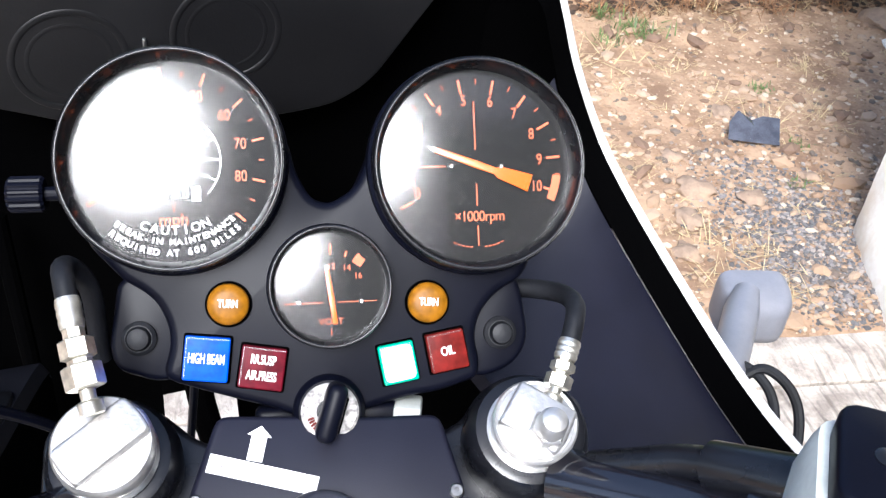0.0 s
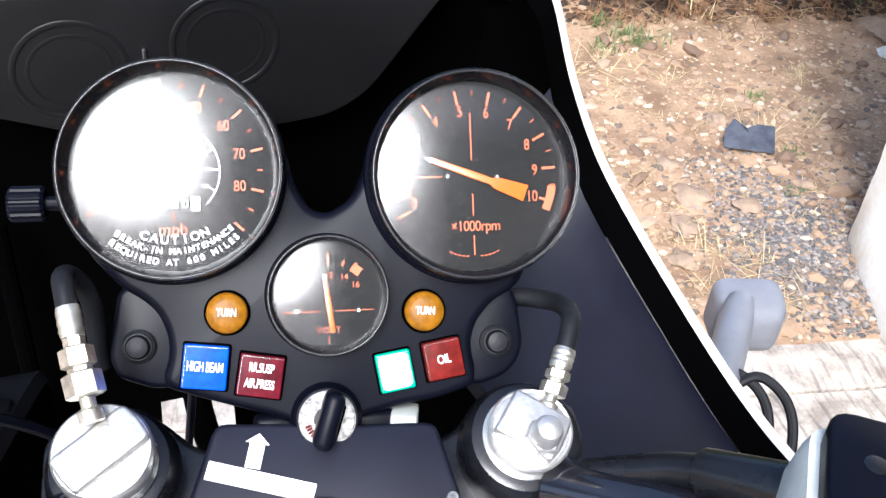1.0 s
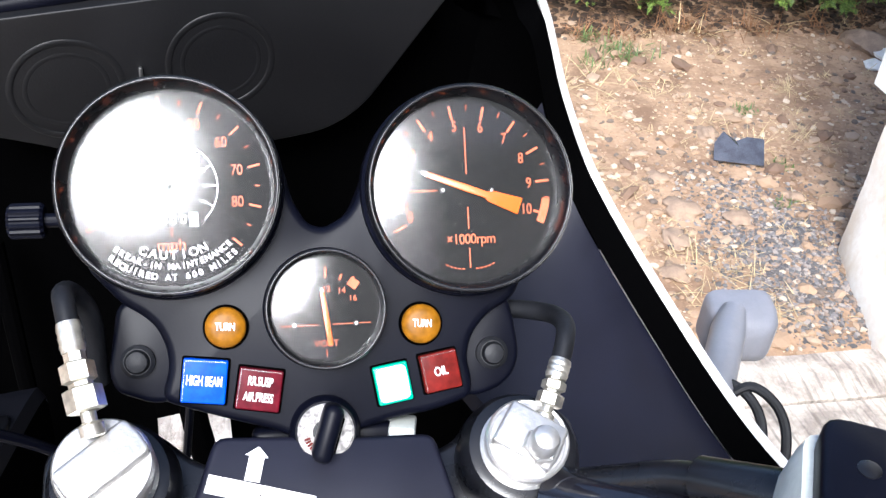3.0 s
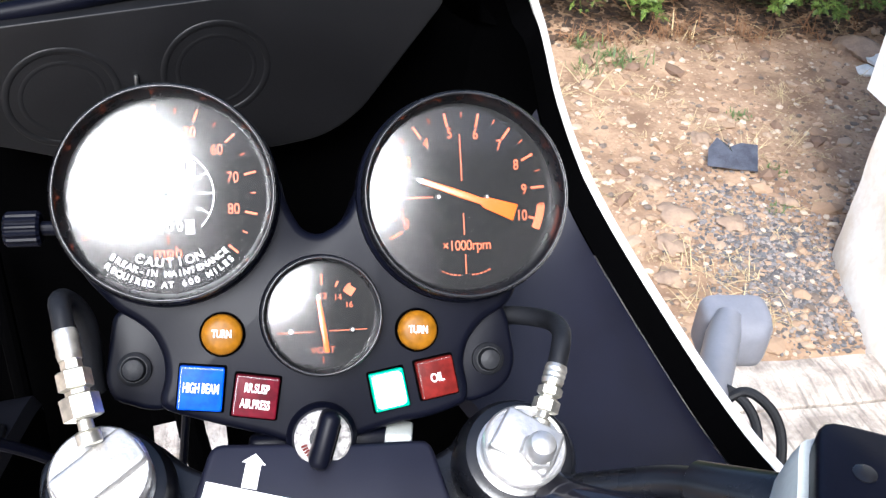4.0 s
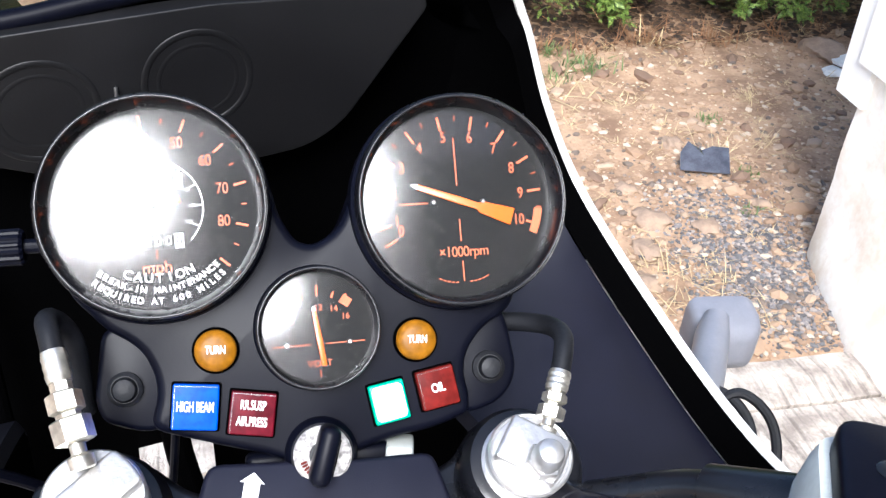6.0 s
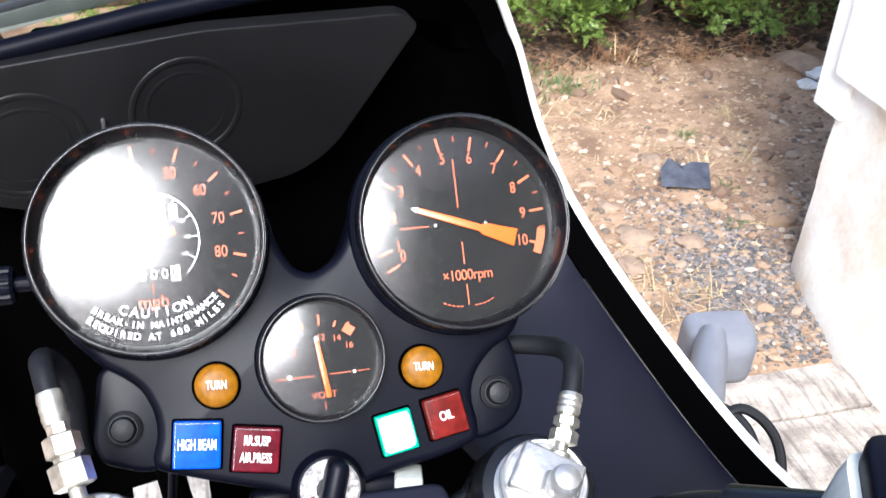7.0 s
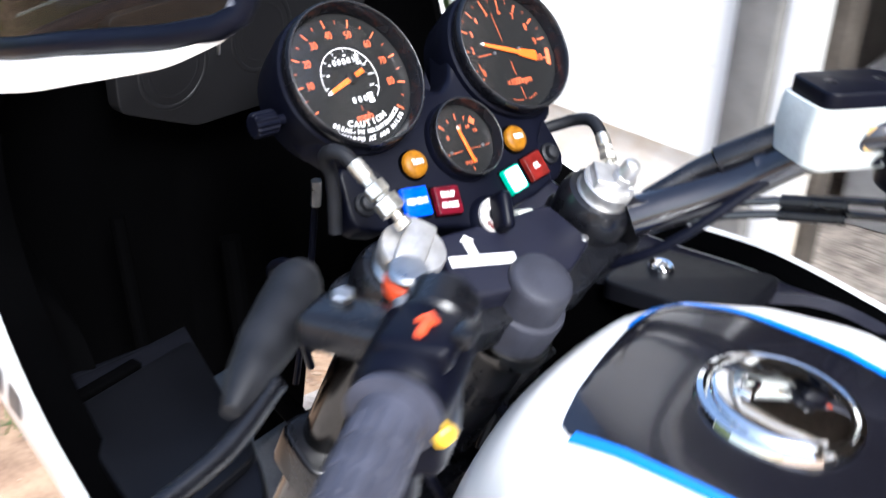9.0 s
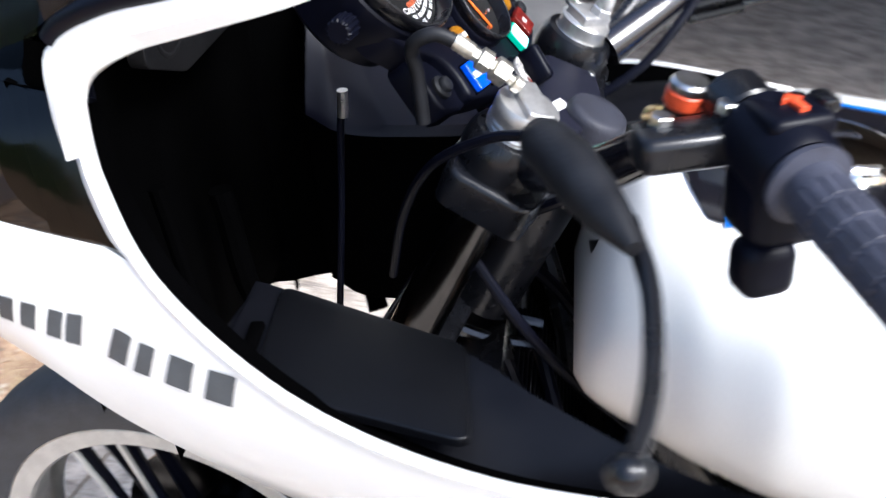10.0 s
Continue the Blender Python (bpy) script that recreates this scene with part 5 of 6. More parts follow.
bm = bmesh.new()
rows = []
for u in np.linspace(-1, 1, 41):
    f0 = panel_front(u * 0.099)
    fs = [f0 + (-0.470 - f0) * (k / 40) ** 1.3 for k in range(41)]
    rows.append([bm.verts.new(MB @ V(u * tank_half(f), f, tank_top(u * tank_half(f), f) + 0.0012)) for f in fs])
for a, b in zip(rows[:-1], rows[1:]):
    for k in range(40):
        bm.faces.new((a[k], a[k + 1], b[k + 1], b[k]))
bmesh.ops.recalc_face_normals(bm, faces=bm.faces)
part("tank_top_panel", bm, PAINTB, tank, "gloss black tank top", angle=70)
for sx in (-1, 1):
    way = [(l, panel_front(l)) for l in np.linspace(0.030, 0.097, 24)] if sx > 0 else []
    way += [(sx * tank_half(f), f) for f in np.linspace(panel_front(sx * 0.099) - 0.003, -0.470, 60)]
    rows = []
    bm = bmesh.new()
    for i, (l, f) in enumerate(way):
        p, q = way[max(0, i - 1)], way[min(len(way) - 1, i + 1)]
        d = V(q[0] - p[0], q[1] - p[1], 0).normalized()
        out = V(-d.y, d.x, 0) * sx
        wide = min(1.0, 0.25 + i / 26) if sx > 0 else 1.0
        pts = [V(l, f, 0) + out * w * wide for w in (-0.003, 0.0, 0.0032, 0.0062)]
        rows.append([bm.verts.new(MB @ V(v.x, v.y, tank_top(v.x, v.y) + 0.0020)) for v in pts])
    for a, b in zip(rows[:-1], rows[1:]):
        for k in range(3):
            bm.faces.new((a[k], a[k + 1], b[k + 1], b[k]))
    bmesh.ops.recalc_face_normals(bm, faces=bm.faces)
    part("blue_line", bm, BLUE, tank, "bright blue pinstripe", angle=70)
MC = MB @ Matrix.Translation((0.004, -0.166, 0.9195)) @ Matrix.Rotation(radians(6), 4, "X")
bm = bmesh.new()
lathe(bm, [(0.052, -0.004), (0.054, 0.002), (0.0525, 0.006), (0.049, 0.0075), (0.046, 0.006)], MC, 48)
filler = part("filler_cap", bm, CHROME, tank, "chrome flush filler cap")
bm = bmesh.new()
lathe(bm, [(0.0455, 0.004), (0.0455, 0.0070), (0.0440, 0.0092), (0.0400, 0.0104), (0.0300, 0.0118), (0.0180, 0.0128), (0.008, 0.0133), (0.001, 0.0134)], MC, 48)
part("cap_disc", bm, CHROME, filler, "mirror-bright dished cap", angle=60)
bm = bmesh.new()
box(bm, (0.020, 0.013, 0.004), MC @ Matrix.Translation((-0.010, 0.020, 0.0132)), 0.002)
part("cap_flap", bm, CHROME, filler, "small lock flap")

# ---- front wheel, mudguard, frame and what shows inside ----
AX, AZ = 0.424, 0.318


def spin(y, z, x=0.0):
    return Matrix.Translation((x, y, z)) @ Matrix.Rotation(radians(90), 4, "Y")


MW = spin(AX, AZ)
bm = bmesh.new()
prof = [(0.252, -0.040), (0.268, -0.047), (0.290, -0.049), (0.306, -0.043), (0.3155, -0.027), (0.318, 0.0), (0.3155, 0.027), (0.306, 0.043), (0.290, 0.049), (0.268, 0.047), (0.252, 0.040)]
lathe(bm, prof, MW, 72, caps=False)
wheel = part("front_wheel", bm, TYRE, bike, "black front tyre on a silver wheel", angle=60)
bm = bmesh.new()
lathe(bm, [(0.225, -0.030), (0.228, -0.036), (0.250, -0.040), (0.256, -0.037), (0.250, -0.030), (0.238, -0.018), (0.236, 0.018), (0.250, 0.030), (0.256, 0.037), (0.250, 0.040), (0.228, 0.036), (0.225, 0.030)], MW, 72, caps=False)
part("rim", bm, ALU, wheel, "satin silver rim")
for k in range(5):
    for dx in (-0.020, 0.020):
        for da in (-9, 9):
            a = radians(k * 72 + 12 + da)
            bm = bmesh.new()
            a0 = radians(k * 72 + 12 + da * 2.6)
            p0 = MW @ V(0.055 * math.cos(a0), 0.055 * math.sin(a0), dx)
            p1 = MW @ V(0.232 * math.cos(a), 0.232 * math.sin(a), dx * 0.9)
            tube(bm, [p0, p0.lerp(p1, 0.5), p1], [0.011, 0.008, 0.010], 8)
            spoke = part("spoke", bm, BLACK, wheel, "pressed metal spoke")
            if dx < 0:
                bm = bmesh.new()
                off = V(-0.0085, 0, 0)
                tube(bm, [p0 + off, p0.lerp(p1, 0.5) + off * 0.8, p1 + off], 0.0042, 8)
                part("spoke_edge", bm, ALU, spoke, "polished edge of the spoke")
bm = bmesh.new()
lathe(bm, [(0.020, -0.055), (0.062, -0.045), (0.062, 0.045), (0.020, 0.055)], MW, 32)
part("hub", bm, METALB, wheel)
for sx in (-1, 1):
    bm = bmesh.new()
    lathe(bm, [(0.075, sx * 0.056), (0.145, sx * 0.054), (0.145, sx * 0.060), (0.075, sx * 0.062)], MW, 48)
    part("brake_disc", bm, FORKM, wheel, "dark steel brake disc")
for sx in (-1, 1):
    bm = bmesh.new()
    tube(bm, [MB @ V(sx * 0.02, -0.005, 0.86), MB @ V(sx * 0.055, -0.02, 0.79), MB @ V(sx * 0.085, -0.06, 0.70), MB @ V(sx * 0.10, -0.15, 0.55), MB @ V(sx * 0.10, -0.22, 0.36)], 0.017, 14)
    part("frame_tube", bm, METALB, bike, "black frame downtube")
bm = bmesh.new()
tube(bm, [V(0, -0.010, 0.925), V(0, 0.065, 0.775)], 0.028, 24, smooth=False)
part("steering_head", bm, METALB, bike, "black steering head")
bm = bmesh.new()
box(bm, (0.22, 0.05, 0.26), MB @ Matrix.Translation((0.05, 0.06, 0.60)) @ Matrix.Rotation(radians(-20), 4, "X"), 0.01)
cooler = part("oil_cooler", bm, METALB, bike, "black finned oil cooler")
for k in range(22):
    bm = bmesh.new()
    box(bm, (0.20, 0.058, 0.004), MB @ Matrix.Translation((0.05, 0.06, 0.60)) @ Matrix.Rotation(radians(-20), 4, "X") @ Matrix.Translation((0, 0, -0.107 + k * 0.0102)), 0.001, 1)
    part("cooler_fin", bm, BLACK, cooler)


def body_tube(pts, r, mat, name, label=""):
    bm = bmesh.new()
    tube(bm, [MB @ V(*p) for p in pts], r, 10)
    return part(name, bm, mat, bike, label)


body_tube([(-0.03, 0.19, 0.985), (-0.028, 0.195, 0.955), (-0.03, 0.20, 0.90), (-0.04, 0.21, 0.80)], 0.0028, BLACK, "speedometer_cable", "thin black instrument cable")
body_tube([(-0.03, 0.19, 0.987), (-0.0295, 0.1905, 0.978), (-0.029, 0.192, 0.966)], 0.0042, STEEL, "cable_ferrule", "bright steel cable ferrule")
body_tube([(-0.03, 0.05, 0.76), (-0.08, 0.02, 0.70), (-0.11, -0.06, 0.66), (-0.10, -0.14, 0.65)], 0.006, BLACK, "loom_loop", "black cable loop")
body_tube([(0.0, 0.08, 0.72), (-0.07, 0.04, 0.67), (-0.12, -0.03, 0.62), (-0.12, -0.12, 0.60)], 0.0075, BLACK, "brake_pipe", "black brake hose")
body_tube([(-0.05, 0.10, 0.86), (-0.06, 0.06, 0.80), (-0.05, 0.02, 0.74), (-0.06, -0.03, 0.70)], 0.0045, BLACK, "thin_cable", "thin black cable")
body_tube([(0.03, 0.12, 0.84), (0.05, 0.05, 0.78), (0.06, 0.0, 0.70)], 0.006, BLACK, "thick_cable", "black cable")
body_tube([(-0.13, 0.30, 0.96), (-0.128, 0.28, 0.80), (-0.12, 0.24, 0.66)], 0.006, BLACKD, "fairing_stay", "black fairing stay")
body_tube([(-0.02, 0.30, 0.90), (-0.02, 0.28, 0.78), (0.0, 0.20, 0.70)], 0.010, BLACKD, "fairing_bracket", "black fairing bracket")

def cable(pts, r, mat, name, label):
    bm = bmesh.new()
    tube(bm, pts, r, 10)
    part(name, bm, mat, bike, label)


cable([V(0.021, 0.138, 0.764), V(0.014, 0.120, 0.744), V(0.012, 0.096, 0.729), V(0.015, 0.066, 0.719), V(0.022, 0.026, 0.713)], 0.007, PAINTB, "brake_hose", "glossy black brake hose")
cable([V(0.058, 0.142, 0.746), V(0.056, 0.116, 0.729), V(0.059, 0.079, 0.715), V(0.065, 0.031, 0.705)], 0.006, PAINTB, "brake_hose", "glossy black brake hose")
cable([V(0.072, 0.020, 0.844), V(0.054, 0.033, 0.818), V(0.037, 0.040, 0.793), V(0.014, 0.037, 0.758)], 0.0055, HOSE, "wiring_loom", "black taped wiring loom")
cable([V(0.087, 0.078, 0.835), V(0.075, 0.066, 0.808), V(0.061, 0.059, 0.782), V(0.039, 0.056, 0.748)], 0.0045, PAINTB, "wiring_loom", "black taped wiring loom")
cable([V(0.130, 0.053, 0.773), V(0.111, 0.034, 0.736), V(0.085, 0.014, 0.692), V(0.061, 0.003, 0.657)], 0.011, METALB, "frame_brace", "black frame brace beside the tank")
bm = bmesh.new()
lathe(bm, [(0.030, -0.02), (0.036, -0.012), (0.036, 0.010), (0.030, 0.016), (0.012, 0.018)], axis_m(MB @ V(-0.085, 0.085, 0.72), MB.to_3x3() @ V(-0.4, 0.6, -0.2)), 28)
horn = part("horn", bm, METALB, bike, "round black horn")
bm = bmesh.new()
box(bm, (0.010, 0.08, 0.03), MB @ Matrix.Translation((-0.10, 0.03, 0.70)) @ Matrix.Rotation(radians(30), 4, "X"), 0.003)
part("rusty_bracket", bm, RUST, bike, "rusty steel bracket")
for p in ((-0.075, 0.045, 0.66), (-0.055, 0.02, 0.64), (-0.09, -0.01, 0.70)):
    bm = bmesh.new()
    lathe(bm, [(0.007, -0.004), (0.007, 0.003), (0.005, 0.004)], axis_m(MB @ V(*p), V(-0.6, -0.3, 0.7)), 6)
    part("frame_bolt", bm, STEEL, bike, "steel bolt head")
bm = bmesh.new()
box(bm, (0.40, 0.36, 0.44), MB @ Matrix.Translation((0, -0.19, 0.43)), 0.03, 3)
part("engine_top", bm, METALB, bike, "black engine beneath the tank")
bm = bmesh.new()
box(bm, (0.014, 0.022, 0.012), Matrix.Translation((0.043, 0.039, 0.963)) @ Matrix.Rotation(radians(-12), 4, "Z") @ Matrix.Rotation(radians(-25), 4, "X"), 0.002)
part("wire_connector", bm, CREAM, bike, "pale plastic wire connector")

# ---- ground, slab and house ----
EARTH = material("dry_earth", (0.44, 0.295, 0.185), 0.95, var=0.3, scale=8, bump=2.2, fine=85, second=(0.20, 0.120, 0.072))
CONC = material("worn_concrete", (0.60, 0.53, 0.455), 0.9, var=0.2, scale=16, bump=1.8, fine=130, second=(0.30, 0.255, 0.215))
SIDING = material("cream_siding", (0.82, 0.81, 0.77), 0.55, var=0.03, scale=4, bump=0.2, fine=60)
FOUND = material("painted_foundation", (0.84, 0.80, 0.73), 0.85, var=0.15, scale=9, bump=1.4, fine=60, second=(0.70, 0.60, 0.48))
TRIMW = material("white_trim", (0.80, 0.80, 0.78), 0.45, var=0.04, scale=10)
GREYP = material("grey_post", (0.17, 0.165, 0.155), 0.6, var=0.15, scale=20)
DARKW = material("dark_boards", (0.10, 0.085, 0.07), 0.8, var=0.3, scale=8, bump=0.5, fine=60)
STRAW = material("dry_straw", (0.52, 0.40, 0.22), 0.8, var=0.25, scale=30)
WEED = material("green_weed", (0.10, 0.15, 0.045), 0.7, var=0.35, scale=20)
FARFOLI = material("far_growth", (0.05, 0.085, 0.02), 0.8, var=0.4, scale=5, bump=1.0, fine=30, second=(0.012, 0.020, 0.007))
FOLI = material("hedge_green", (0.115, 0.190, 0.034), 0.6, var=0.4, scale=6, second=(0.21, 0.30, 0.062))
DEADF = material("dead_twigs", (0.24, 0.12, 0.055), 0.85, var=0.35, scale=12)
BARK = material("bark", (0.09, 0.065, 0.045), 0.9, var=0.3, scale=20, bump=0.8, fine=90)
SHARD = material("black_shard", (0.075, 0.076, 0.088), 0.24, var=0.45, scale=14, bump=0.2, coat=1.0)
BIT = material("paper_litter", (0.75, 0.74, 0.70), 0.7, var=0.1, scale=30)

# faint broom strokes across the concrete
ct = CONC.node_tree
broom = ct.nodes.new("ShaderNodeTexWave")
broom.bands_direction = "X"
broom.inputs["Scale"].default_value = 26.0
broom.inputs["Distortion"].default_value = 9.0
broom.inputs["Detail"].default_value = 5.0
broom.inputs["Detail Scale"].default_value = 2.5
broom_tc = ct.nodes.new("ShaderNodeTexCoord")
ct.links.new(broom_tc.outputs["Object"], broom.inputs["Vector"])
broom_bump = ct.nodes.new("ShaderNodeBump")
broom_bump.inputs["Strength"].default_value = 0.5
broom_bump.inputs["Distance"].default_value = 0.002
ct.links.new(broom.outputs["Fac"], broom_bump.inputs["Height"])
bsdf = ct.nodes["Principled BSDF"]
# dark scratches in the brushed direction
stretch = ct.nodes.new("ShaderNodeMapping")
stretch.inputs["Scale"].default_value = (95, 7, 1)
stretch.inputs["Rotation"].default_value = (0, 0, radians(8))
scratch = ct.nodes.new("ShaderNodeTexNoise")
scratch.inputs["Scale"].default_value = 1.0
scratch.inputs["Detail"].default_value = 5.0
cut_off = ct.nodes.new("ShaderNodeMapRange")
cut_off.inputs[1].default_value, cut_off.inputs[2].default_value = 0.50, 0.68
cut_off.inputs[3].default_value, cut_off.inputs[4].default_value = 1.0, 0.52
shade_mul = ct.nodes.new("ShaderNodeMix")
shade_mul.data_type, shade_mul.blend_type = "RGBA", "MULTIPLY"
shade_mul.inputs[0].default_value = 1.0
ct.links.new(broom_tc.outputs["Object"], stretch.inputs["Vector"])
ct.links.new(stretch.outputs[0], scratch.inputs["Vector"])
ct.links.new(scratch.outputs["Fac"], cut_off.inputs[0])
ct.links.new(bsdf.inputs["Base Color"].links[0].from_socket, shade_mul.inputs[6])
ct.links.new(cut_off.outputs[0], shade_mul.inputs[7])
ct.links.new(shade_mul.outputs[2], bsdf.inputs["Base Color"])
ct.links.new(bsdf.inputs["Normal"].links[0].from_socket, broom_bump.inputs["Normal"])
ct.links.new(broom_bump.outputs["Normal"], bsdf.inputs["Normal"])


def height(x, y):
    h = 0.018 * noise.noise(V(x * 1.3, y * 1.3, 0.3)) + 0.010 * noise.noise(V(x * 5, y * 5, 2.0)) + 0.004 * noise.noise(V(x * 17, y * 17, 7.0))
    edge = min(1.0, max(0.0, (y - 1.09) / 0.12))
    return -0.028 * (1 - edge) + (h - 0.004) * edge + 0.02 * max(0.0, min(1.0, (y - 2.3) / 0.8))


bm = bmesh.new()
xs = sorted(set([-400, -120, -40, -15, -6, -3] + list(np.round(np.arange(-1.2, 3.01, 0.03), 3)) + [3.6, 5, 8, 15, 40, 120, 400]))
ys = sorted(set([-400, -120, -40, -15, -6, -2, 0, 0.6] + list(np.round(np.arange(1.02, 3.9, 0.03), 3)) + [4.2, 5, 7, 10, 18, 40, 120, 400]))
grid = [[bm.verts.new((x, y, height(x, y) if -1.3 < x < 3.1 and 0.9 < y < 4 else -0.03)) for y in ys] for x in xs]
for a, b in zip(grid[:-1], grid[1:]):
    for k in range(len(ys) - 1):
        bm.faces.new((a[k], b[k], b[k + 1], a[k + 1]))
ground = tagged(part("ground", bm, EARTH, None, angle=70), "dry brown earth with litter and gravel", "ground", kind="structure")

# worn concrete slabs with scored joints
random.seed(4)


def slab(name, x0, x1, y0, y1, z=0.0):
    bm = bmesh.new()
    n = max(2, int((x1 - x0) / 0.08))
    m2 = max(2, int((y1 - y0) / 0.10))
    top = []
    for i in range(n + 1):
        row = []
        for j in range(m2 + 1):
            x, y = x0 + (x1 - x0) * i / n, y0 + (y1 - y0) * j / m2
            rag = 0.006 * noise.noise(V(x * 9, y * 9, 1)) if j in (0, m2) or i in (0, n) else 0
            drop = 0.008 if (i in (0, n) or j in (0, m2)) else 0.002 * noise.noise(V(x * 3, y * 3, 5))
            row.append(bm.verts.new((x + rag, y + rag, z - drop)))
        top.append(row)
    for a, b in zip(top[:-1], top[1:]):
        for k in range(m2):
            bm.faces.new((a[k], b[k], b[k + 1], a[k + 1]))
    r = bmesh.ops.extrude_edge_only(bm, edges=[e for e in bm.edges if len(e.link_faces) == 1])
    for v in (g for g in r["geom"] if isinstance(g, bmesh.types.BMVert)):
        v.co.z = z - 0.10
    return part(name, bm, CONC, None, angle=60)


pave = tagged(slab("pavement", -3.0, 1.27, -4.0, 0.955), "worn pale concrete slab with cracks", "pavement", kind="structure")
curb = tagged(slab("kerb", -3.0, 1.275, 0.963, 1.095), "pale concrete border strip along the earth", "kerb", kind="structure")
gfloor = tagged(slab("garage_floor", 1.28, 6.0, -4.0, 1.30, -0.004), "grey concrete garage floor", "floor", kind="structure")

# house wall: foundation below, lapped siding above
WX, WY = 1.295, 1.425
bm = bmesh.new()
nz, ny = 16, 24
rows = []
for j in range(ny + 1):
    y = 0.56 + (WY - 0.56) * j / ny
    row = []
    for k in range(nz + 1):
        z = -0.06 + 0.552 * k / nz
        flare = min(1.0, max(0.0, (1.44 - y) / 0.34)) ** 0.8
        bulge = 0.088 * flare * min(1.0, max(0.0, 1 - z / 0.32)) ** 1.4 + 0.006 * noise.noise(V(y * 4, z * 4, 3)) + 0.006 * noise.noise(V(y * 11, z * 11, 9))
        row.append(V(WX + 0.012 - bulge, y, z))
    rows.append(row)
va = [[bm.verts.new(p) for p in r] for r in rows]
vb = [[bm.verts.new(V(WX + 0.22, p.y, p.z)) for p in r] for r in rows]
for src in (va, vb):
    for a, b in zip(src[:-1], src[1:]):
        for k in range(nz):
            bm.faces.new((a[k], b[k], b[k + 1], a[k + 1]))
for j in (0, ny):
    for k in range(nz):
        bm.faces.new((va[j][k], va[j][k + 1], vb[j][k + 1], vb[j][k]))
for j in range(ny):
    for k in (0, nz):
        bm.faces.new((va[j][k], va[j + 1][k], vb[j + 1][k], vb[j][k]))
found = tagged(part("wall_foundation", bm, FOUND, None, angle=60), "rough cream-painted concrete foundation", "wall", kind="structure")
wall_e = None
for k in range(13):
    z = 0.492 + 0.200 * k
    bm = bmesh.new()
    y0, y1 = 0.651, WY + 0.012
    pr = [(WX - 0.0082, z), (WX - 0.0070, z + 0.204), (WX + 0.10, z + 0.204), (WX + 0.10, z)]
    ring_mesh(bm, [[V(x, yy, zz) for x, zz in pr] for yy in (y0, y1)])
    if k == 0:
        wall_e = tagged(part("wall_east", bm, SIDING, None), "cream lapped siding on the house wall", "wall", kind="structure")
    else:
        part("siding_board", bm, SIDING, wall_e)
bm = bmesh.new()
box(bm, (0.10, 2.4, 2.7), Matrix.Translation((WX + 1.2, WY + 0.02, 1.75)) @ Matrix.Rotation(radians(90), 4, "Z"), 0.0)
tagged(part("wall_north", bm, SIDING, None), "cream end wall of the house", "wall", kind="structure")
bm = bmesh.new()
box(bm, (0.14, 0.092, 3.0), Matrix.Translation((WX + 0.04, 0.603, 1.5)), 0.004)
tagged(part("door_post", bm, GREYP, None), "dark grey corner post beside the garage opening", "post", kind="structure")
bm = bmesh.new()
box(bm, (0.08, 0.052, 3.0), Matrix.Translation((WX + 0.035, 0.530, 1.5)), 0.004)
tagged(part("door_jamb", bm, TRIMW, None), "white painted jamb of the garage opening", "jamb", kind="structure")
bm = bmesh.new()
box(bm, (0.12, 5.0, 0.5), Matrix.Translation((WX + 0.06, -1.95, 2.75)))
tagged(part("door_header", bm, SIDING, None), "cream wall above the garage opening", "wall", kind="structure")
bm = bmesh.new()
box(bm, (0.10, 5.4, 3.0), Matrix.Translation((5.6, -1.3, 1.5)))
tagged(part("garage_back", bm, DARKW, None), "dark boarded back wall of the garage", "wall", kind="structure")
bm = bmesh.new()
box(bm, (4.1, 0.10, 3.0), Matrix.Translation((3.57, 1.33, 1.5)))
tagged(part("garage_side", bm, DARKW, None), "dark boarded side wall of the garage", "wall", kind="structure")
bm = bmesh.new()
box(bm, (4.6, 5.6, 0.08), Matrix.Translation((3.4, -1.3, 3.02)))
tagged(part("ceiling", bm, DARKW, None), "dark garage ceiling", "ceiling", kind="structure")
# out of view, added so its edge bounds the glare on the dials
bm = bmesh.new()
box(bm, (6.0, 0.2, 6.4), Matrix.Translation((3.35, -4.2, 3.2)))
tagged(part("unseen_glare_wall", bm, DARKW, None), "unseen dark wall added to cut the glare in the gauge glass", "wall", kind="structure")

# things in the garage
random.seed(9)
GREYBOX = material("grey_bin", (0.30, 0.30, 0.30), 0.6, var=0.15, scale=15)
GREENB = material("green_bottle", (0.04, 0.20, 0.09), 0.35, var=0.15)
BROWNB = material("cardboard", (0.36, 0.25, 0.15), 0.85, var=0.2, scale=12)


def carton(x, y, z, w, d, h, mat, name, label, cat, turn=0):
    t = thing(name, label, cat, (x, y, z))
    m = Matrix.Translation((x, y, z)) @ Matrix.Rotation(radians(turn), 4, "Z")
    bm = bmesh.new()
    box(bm, (w, d, h), m @ Matrix.Translation((0, 0, h / 2)), min(w, d, h) * 0.06)
    part("body", bm, mat, t)
    bm = bmesh.new()
    box(bm, (w * 1.04, d * 1.04, h * 0.10), m @ Matrix.Translation((0, 0, h * 1.02)), h * 0.02)
    part("lid", bm, mat, t)
    return t


